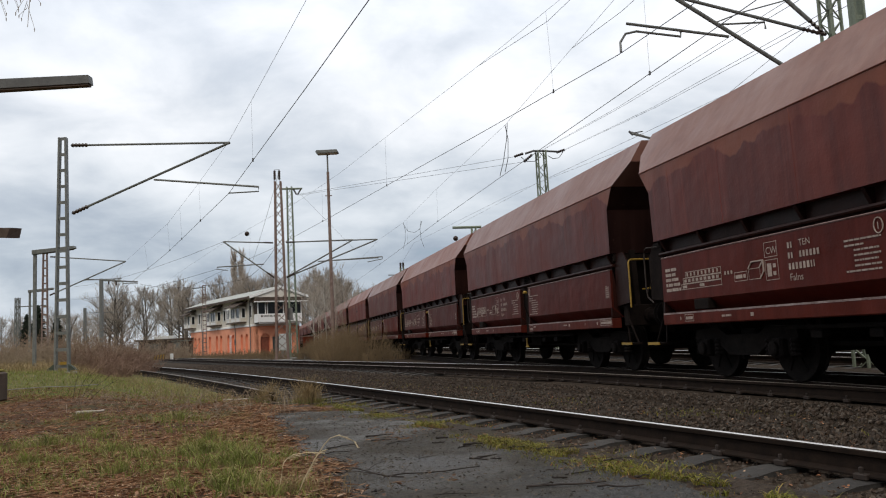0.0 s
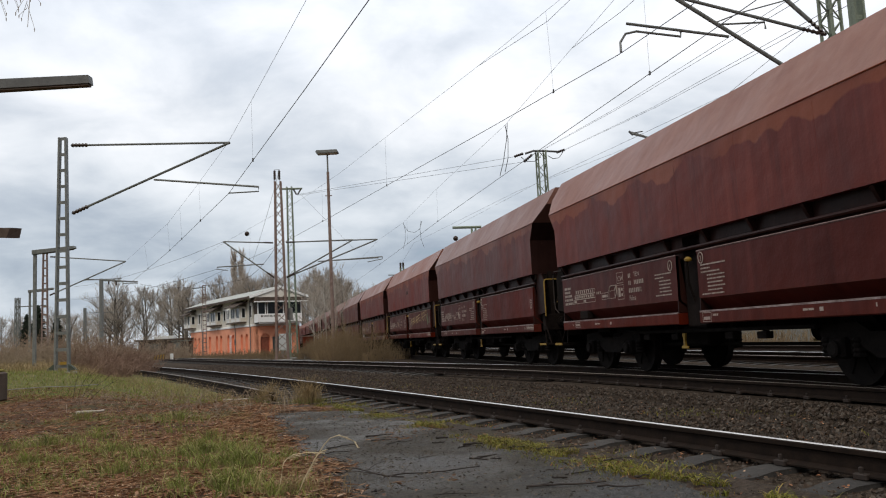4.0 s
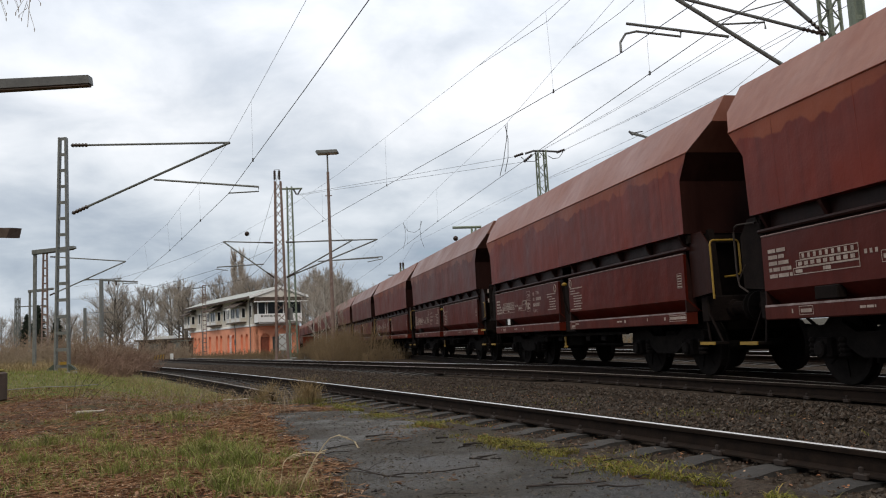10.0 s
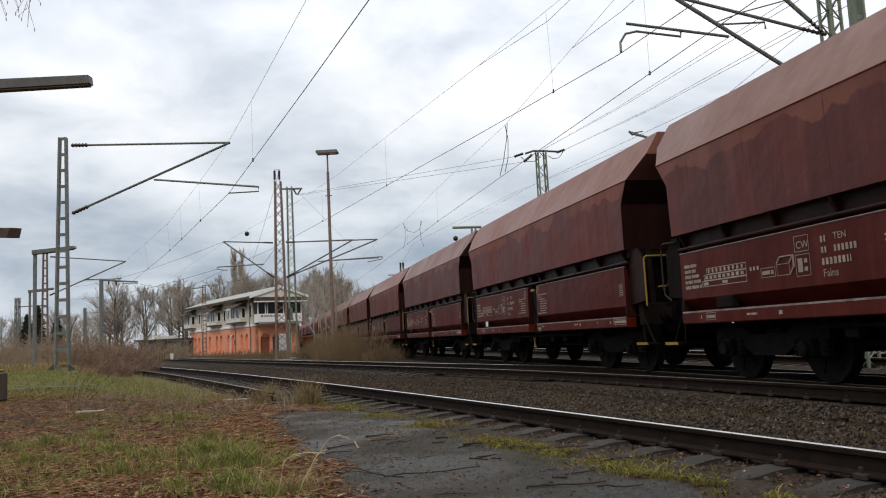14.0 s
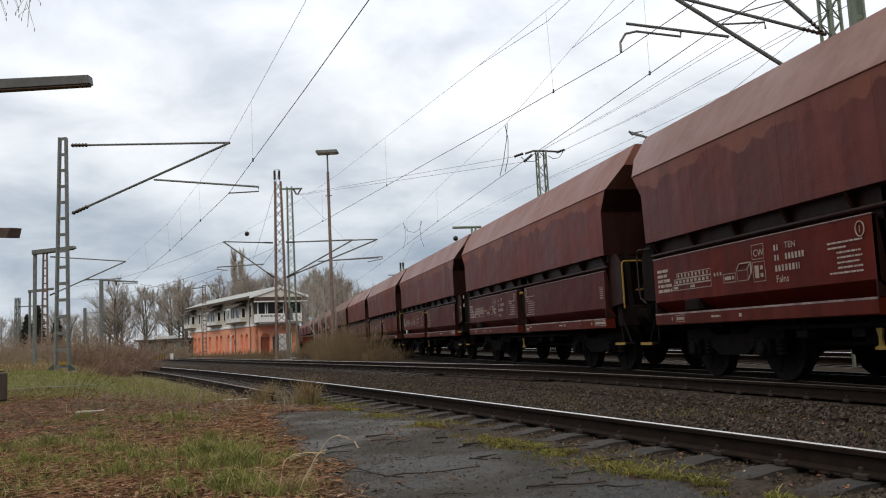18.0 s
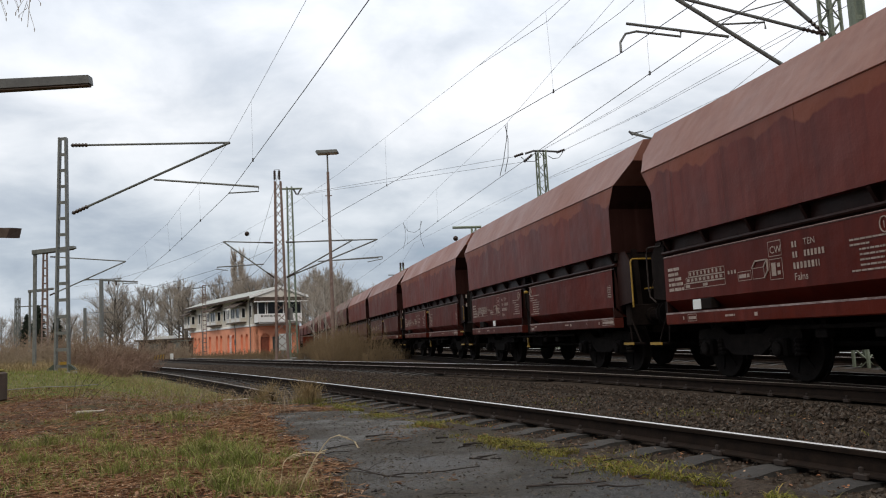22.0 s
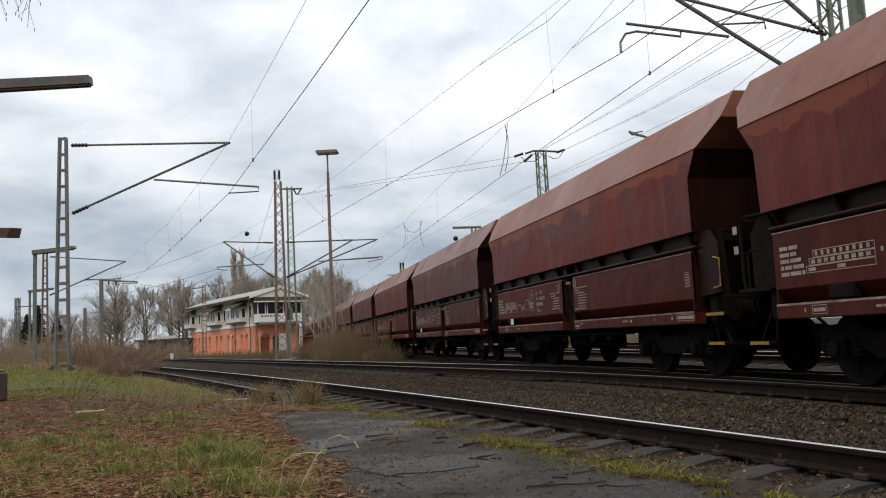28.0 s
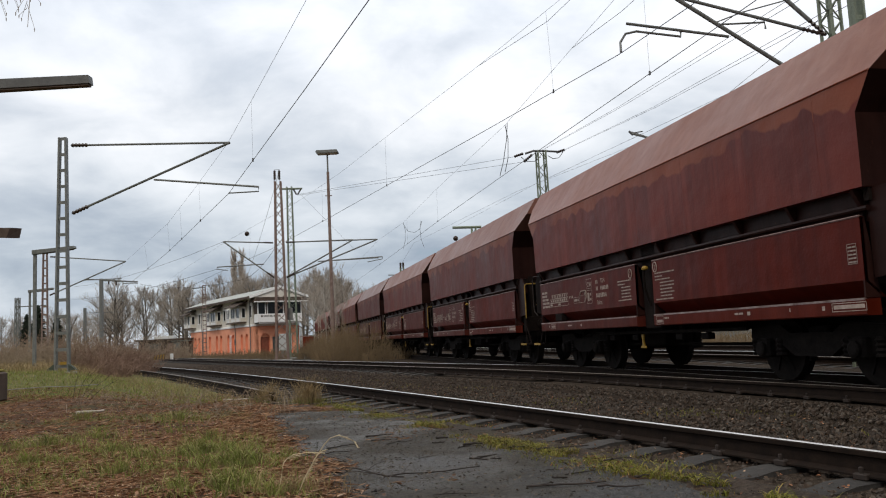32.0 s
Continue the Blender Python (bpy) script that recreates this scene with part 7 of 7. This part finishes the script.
g = []
for x, y in scatter(62000, -10, 1.5, 3.0, 17.0, lambda x, y, q: distance_to(SIDING_THIN, x, y) > 0.8 and on_asphalt(x, y) < 0.25 * q.random() and (q.random() < 0.55 or not trodden(x, y)), 15):
    l = r.uniform(0.018, 0.072)
    g.append((x, y, max(ground_z(x, y) + 0.006, -0.148 if on_asphalt(x, y) > -0.1 else -1), l, l * r.choice((0.08, 0.12, 0.2, 0.3, 0.45))))
bits = []
for x, y in scatter(1500, -3, 3.5, 3.2, 12.5, lambda x, y, q: on_asphalt(x, y) > 0.02 and (clump(x, y, 0.8, 11.0) > 0.12 or q.random() < 0.12), 16):
    bits.append((x, y, -0.142, r.uniform(0.012, 0.05), r.uniform(0.004, 0.012)))
for x, y in scatter(4200, -3, 3.6, 3.2, 12.0, lambda x, y, q: on_asphalt(x, y) > 0.0, 31):
    l = r.uniform(0.008, 0.035)
    bits.append((x, y, -0.146 + 0.004 * r.random(), l, l * r.choice((0.15, 0.3, 0.7))))
litter("asphalt_grit", bits, M_GRIT, "dark grit, bark crumbs and needles on the asphalt")
for i in range(2600):
    y = 5.0 + 20 * r.random() ** 1.4
    p, dr = along(SIDING, (y + 40) * 1.09)
    q = p + Vector((dr.y, -dr.x, 0)) * r.uniform(-0.2, 3.2)
    g.append((q.x, q.y, -0.185, r.uniform(0.015, 0.04), r.uniform(0.008, 0.02)))
litter("leaf_litter", g, M_LEAF, "brown and rust-coloured fallen leaves and needles")
g = []
for x, y in scatter(42000, -10, 2.2, 3.6, 15.0, lambda x, y, q: distance_to(SIDING_THIN, x, y) > 0.5 and on_asphalt(x, y) < 0.30 * q.random() ** 2 and clump(x, y, 0.9, 17.0) > -0.28 and (q.random() < 0.25 or not trodden(x, y)), 19):
    l = r.uniform(0.05, 0.19)
    g.append((x, y, max(ground_z(x, y) + 0.008 + 0.012 * r.random(), -0.146 if on_asphalt(x, y) > -0.1 else -1), l, r.uniform(0.004, 0.009)))
for x, y in scatter(900, -3, 2.2, 3.6, 12.0, lambda x, y, q: 0.0 < on_asphalt(x, y) < 0.9 and clump(x, y, 1.3, 23.0) > 0.10, 29):
    g.append((x, y, -0.140, r.uniform(0.02, 0.07), r.uniform(0.002, 0.004)))
litter("needle_litter", g, M_STRAWLITTER, "long rust-brown needles and dead grass strips on the soil")


def curled_leaves(name, spots, mat, label):
    """Dry leaves rolled up at their edges: place, length, width."""
    v, f = [], []
    q = random.Random(41)
    for x, y, z, l, w in spots:
        a, roll, lift = q.uniform(0, 6.283), q.uniform(0.3, 1.1), q.uniform(-0.2, 0.35)
        c, s = math.cos(a), math.sin(a)
        o = len(v)
        for i in range(5):
            t = i / 4
            ww = w * math.sin(math.pi * (0.12 + 0.80 * t)) * 0.5
            px, pz = (t - 0.5) * l, 0.010 + lift * l * (t - 0.3) ** 2
            for k in (-1, 0, 1):
                py, qz = k * ww * math.cos(roll), pz + abs(k) * ww * math.sin(roll)
                v.append((x + c * px - s * py, y + s * px + c * py, z + qz))
        for i in range(4):
            for k in (0, 1):
                f.append((o + i * 3 + k, o + i * 3 + k + 1, o + i * 3 + k + 4, o + i * 3 + k + 3))
    return tagged(new(name, mesh_from(name, v, f, mat, True)), label, "leaf litter", kind="stuff")


g = []
for x, y in scatter(2600, -8, 1.0, 3.6, 12.0, lambda x, y, q: distance_to(SIDING_THIN, x, y) > 0.9 and on_asphalt(x, y) < 0.2 and clump(x, y, 1.2, 33.0) > -0.05, 43):
    l = r.uniform(0.025, 0.07)
    g.append((x, y, ground_z(x, y) + 0.005, l, l * r.uniform(0.35, 0.65)))
for cx, cy, n in ((-1.86, 7.95, 16), (-1.95, 5.55, 26), (-0.95, 5.15, 22), (-1.30, 5.2, 18), (-3.2, 6.6, 12), (-0.55, 5.35, 10)):
    for k in range(n):
        l = r.uniform(0.04, 0.10)
        x, y = cx + r.gauss(0, 0.14), cy + r.gauss(0, 0.10)
        g.append((x, y, max(ground_z(x, y), -0.15) + r.uniform(0.005, 0.03), l, l * r.uniform(0.3, 0.6)))
curled_leaves("curled_leaves", g, M_DRYLEAF, "curled dry brown leaves lying on the soil")
# dead stems that arch over where the grass bank meets the rails
g = Shape()
q = random.Random(52)
for k in range(150):
    x = q.uniform(-6.4, -2.3)
    y = 12.2 - 0.55 * (x + 2.5) + q.gauss(0, 0.9)
    if distance_to(SIDING_THIN, x, y) < 0.95:
        continue
    a, h, l = q.uniform(0, 6.283), q.uniform(0.08, 0.34), q.uniform(0.15, 0.6)
    b = Vector((x, y, ground_z(x, y) - 0.02))
    e = Vector((math.cos(a) * l, math.sin(a) * l, 0))
    g.tube([b, b + e * 0.3 + Vector((0, 0, h * 0.8)), b + e * 0.65 + Vector((0, 0, h)), b + e + Vector((0, 0, h * q.uniform(0.2, 0.8)))], 0.0048, 4, 0.0025)
tagged(new("dead_stems", g.mesh("dead_stems", M_DEADSTEM)), "arching dead stems and brambles by the rails", "dead stems", kind="stuff")
# a bare shoot with thin side twigs on the grass bank
g = Shape()
for k in range(5):
    b, a = Vector((0.10 * k - 0.2, 0.05 * k, 0)), 0.25 + 0.16 * k
    e = b + Vector((a * 1.1, 0.1, 1.15 - 0.12 * k))
    g.tube([b, b.lerp(e, 0.5) + Vector((-0.06, 0, 0.05)), e], 0.009, 5, 0.004)
    for j in range(4):
        m = b.lerp(e, 0.35 + 0.15 * j)
        g.tube([m, m + Vector((q.uniform(-0.16, 0.22), q.uniform(-0.1, 0.1), q.uniform(0.08, 0.26)))], 0.005, 4, 0.003)
solid("bare_shoot", g, M_STICK, "thin leafless dark shoot growing in the grass", "shoot", m=pose(-6.6, 14.3, ground_z(-6.6, 14.3) - 0.03) @ Matrix.Scale(0.55, 4))

# sticks, twigs and stalks
def stick(x, y, z, length, r0, angle, mat, label, bend=0.1, seed=0, forks=0):
    q = random.Random(seed + 77)
    s = Shape()
    pts = [Vector((length * (i / 5 - 0.5), bend * length * math.sin(i * 1.3 + seed) * 0.3, r0 + abs(q.gauss(0, 0.004)))) for i in range(6)]
    s.tube(pts, r0, 6, r0 * 0.6)
    for k in range(forks):
        b = pts[1 + k % 4]
        e = b + Vector((q.uniform(0.1, 0.3), q.choice((-1, 1)) * q.uniform(0.15, 0.4), q.uniform(0.0, 0.03))) * length
        s.tube([b, b.lerp(e, 0.5) + Vector((0.01, 0.0, 0.01)), e], r0 * 0.6, 5, r0 * 0.3)
    return solid("stick", s, mat, label, "stick", "fallen sticks", m=pose(x, y, z, 0, 0, angle))


for i, (x, y, l, rr, a, fk) in enumerate([(0.93, 6.9, 0.46, 0.012, 8, 0), (0.72, 5.25, 0.52, 0.012, 3, 0), (0.28, 6.6, 0.19, 0.015, 35, 0), (0.18, 7.35, 0.18, 0.018, 10, 0), (-0.10, 7.9, 0.12, 0.02, -8, 0), (0.55, 7.05, 0.14, 0.012, 0, 0), (-0.62, 6.1, 0.8, 0.010, 130, 3), (-0.15, 6.0, 0.75, 0.009, 20, 2), (0.95, 5.7, 0.4, 0.006, 25, 1), (-0.75, 8.4, 0.3, 0.012, 15, 0), (-0.7, 8.0, 0.2, 0.01, -5, 0), (-1.2, 7.4, 0.3, 0.008, 60, 1)]):
    stick(x, y, -0.148, l, rr * 0.65, a, M_STICK, "dark wet stick lying on the asphalt", 0.1, i, fk)
stick(-5.43, 12.15, ground_z(-5.43, 12.15) + 0.02, 0.40, 0.028, 38, M_PALESTICK, "bleached broken branch lying on the leaves", 0.1, 20)
stick(-3.9, 14.7, ground_z(-3.9, 14.7), 0.46, 0.024, 5, M_PALESTICK, "bleached bent branch lying in the grass", 0.3, 21)
stick(-5.0, 15.2, ground_z(-5.0, 15.2), 0.34, 0.018, -15, M_STICK, "dark bent branch lying in the grass", 0.3, 22)
for i in range(26):
    x, y = r.uniform(-4.5, -0.8), r.uniform(5.6, 11)
    if on_asphalt(x, y) < 0.1:
        stick(x, y, ground_z(x, y), r.uniform(0.15, 0.5), r.uniform(0.004, 0.010), r.uniform(0, 180), M_STICK, "thin dark twig among fallen leaves", 0.2, 40 + i, 1)


for i in range(46):
    x, y = r.uniform(-1.3, 2.6), 5.0 + 3.6 * r.random()
    if on_asphalt(x, y) > 0.0:
        stick(x, y, -0.148, r.uniform(0.06, 0.32), r.uniform(0.003, 0.008), r.uniform(-40, 60), M_STICK, "thin dark twig lying on the asphalt", 0.3, 90 + i, i % 3)


def stalk(x, y, path, label, seed):
    """A dry grass stalk that arches over, with a thin seed head."""
    s = Shape()
    pts = [Vector((a, 0.015 * math.sin(3 * b), c)) for b, (a, c) in enumerate(path)]
    s.tube(pts, 0.0040, 5, 0.0026)
    q = random.Random(seed)
    for i in range(12):
        b = pts[-4].lerp(pts[-2], i / 12) if i < 8 else pts[-2].lerp(pts[-1], (i - 8) / 4)
        s.tube([b, b + Vector((q.uniform(0.008, 0.03), q.uniform(-0.008, 0.008), q.uniform(-0.012, 0.008)))], 0.0045, 4, 0.0015)
    return solid("dry_stalk", s, M_PALESTRAW, label, "grass stalk", "dry stalks", m=pose(x, y, ground_z(x, y) - 0.01))


stalk(-1.04, 5.36, [(0, 0), (0.05, 0.12), (0.118, 0.236), (0.19, 0.338), (0.232, 0.38), (0.285, 0.395), (0.342, 0.38), (0.39, 0.35), (0.414, 0.31)], "tall pale dry grass stalk that bends over", 1)
stalk(-1.18, 5.46, [(0, 0), (0.019, 0.114), (0.038, 0.21), (0.065, 0.243), (0.11, 0.266), (0.205, 0.274), (0.32, 0.268)], "pale dry grass stalk bent level", 2)
stalk(-1.08, 5.75, [(0, 0), (0.06, 0.11), (0.11, 0.20), (0.145, 0.235), (0.175, 0.245)], "short pale dry grass stalk", 3)
g = []
for k in range(260):
    a, q = r.uniform(0, 6.283), abs(r.gauss(0, 0.16))
    g.append((math.cos(a) * q * 1.6, math.sin(a) * q, 0, r.uniform(0.05, 0.2), r.uniform(0.003, 0.006)))
t = blades("dry_clump", g, M_STRAW, "dry bent grass clump among leaves", "grass tuft", 1.1)
t.matrix_basis = pose(-1.1, 5.45, ground_z(-1.1, 5.45))
t["kind"] = ""
post = thing("concrete_post", pose(-8.14, 14.4, ground_z(-8.14, 14.4) + 0.1), "short mossy concrete post in the grass", "post")
part("block", Shape().box(-0.15, 0.15, -0.15, 0.15, -0.1, 0.42, 0.03), M_SOFFIT, post)
part("cap", Shape().box(-0.11, 0.11, -0.11, 0.11, 0.42, 0.47, 0.02), M_MOSS, post, "moss on the top")
# drooping birch twigs at the top of the view
birch = thing("birch_tree", pose(-7.6, 8.0, 0.0), "birch with thin drooping twigs hanging into view", "tree")
part("trunk", Shape().tube([(-0.6, -1.5, -0.3), (-0.55, -1.5, 4), (-0.4, -1.3, 9)], 0.16, 8, 0.07), M_BARK, birch)
bs = Shape()
br = random.Random(6)
bs.tube([(-0.45, -1.4, 5.0), (0.9, -0.6, 5.6), (2.4, -0.1, 5.7), (3.3, 0.1, 5.3)], 0.03, 5, 0.012)
for i in range(15):
    q = br.random()
    b = Vector((2.3, -0.1, 5.7)).lerp(Vector((3.35, 0.1, 5.3)), q)
    e = b + Vector((br.uniform(-0.15, 0.25), br.uniform(-0.2, 0.2), -br.uniform(0.5, 1.35)))
    bs.tube([b, b.lerp(e, 0.5) + Vector((0.05, 0, 0.05)), e], 0.006, 4, 0.003)
    for j in range(7):
        f = b.lerp(e, br.uniform(0.3, 1.0))
        h = f + Vector((br.uniform(-0.12, 0.12), br.uniform(-0.1, 0.1), -br.uniform(0.05, 0.25)))
        bs.tube([f, h], 0.003, 3, 0.002)
        bs.tube([h, h + Vector((0, 0, -0.035))], 0.006, 4, 0.003)
part("twigs", bs, M_TWIG, birch, "thin hanging twigs with catkins")


# small track-side things
for nm, x, y, z, col, label in (("marker_board", -27.4, 76.0, -0.2, M_YELLOW, "yellow-black marker board beside the branch track"), ("marker_post", -30.5, 76.0, 0.1, M_CONC, "pale concrete marker post among brambles"), ("marker_post", -26.4, 76.5, -0.5, M_CARD, "short white marker post by the tracks")):
    t = thing(nm, pose(x, y, z, 0, 0, 15), label, "marker", "track-side markers")
    if nm == "marker_board":
        part("board", Shape().box(-0.5, 0.5, -0.03, 0.03, 0.2, 0.65), M_SOFFIT, t)
        for i in range(4):
            part("stripe", Shape().add([(-0.5 + i * 0.26, -0.035, 0.2), (-0.38 + i * 0.26, -0.035, 0.2), (-0.26 + i * 0.24, -0.035, 0.65), (-0.38 + i * 0.24, -0.035, 0.65)], [(0, 1, 2, 3)]), col, t)
        part("post", Shape().box(-0.04, 0.04, 0.03, 0.1, -0.4, 0.6), M_ZINC, t)
    else:
        part("post", Shape().box(-0.14, 0.14, -0.14, 0.14, -0.5, 1.0, 0.03), col, t)
for x, y, a in ((3.05, 17.2, 10), (3.35, 16.6, 40)):
    solid("yellow_scrap", Shape().box(-0.10, 0.10, -0.04, 0.04, -0.02, 0.03, 0.008), M_YELLOW, "small worn yellow block lying on the ballast", "block", "yellow blocks", m=pose(x, y, -0.16, 0, 0, a))
solid("old_cable", Shape().tube([(-10.4 + 0.44 * i, 15.4 + 0.19 * i, max(0.165 + 0.006 * i, ground_z(-10.4 + 0.44 * i, 15.4 + 0.19 * i) + 0.05)) for i in range(8)], 0.010, 6), M_CONC, "pale old cable lying in the grass", "cable")


def wheel_rows(i, base):
    """The turning of a wheelset while its wagon rolls past."""
    rows, t = [(0.0, base)], 0.0
    u0 = GAP0 + (i - 0.5) * LENGTH
    inside = [n / 15.0 for n in range(1, 480) if -9.0 < u0 - covered(n / 15.0) < 26.0]
    if not inside:
        return []
    start = covered(inside[0])
    for t in inside:
        a = (covered(t) - start) / 0.46
        rows.append((t, base @ Matrix.Rotation(a % (2 * math.pi), 4, "Y")))
    rows.append((32.0 if inside[-1] < 31.9 else 32.1, rows[-1][1]))
    return rows


def motions():
    """The train rolls along the main line; its wheels turn while they pass."""
    for i, w in WAGONS.items():
        walk(w, [(t * 0.5, wagon_pose(i, t * 0.5)) for t in range(65)])
        for bogie in w.children:
            if bogie.name.startswith("bogie"):
                for axle in bogie.children:
                    if axle.name.startswith("wheelset"):
                        rows = wheel_rows(i, axle.matrix_basis.copy())
                        if rows:
                            walk(axle, rows)


motions()
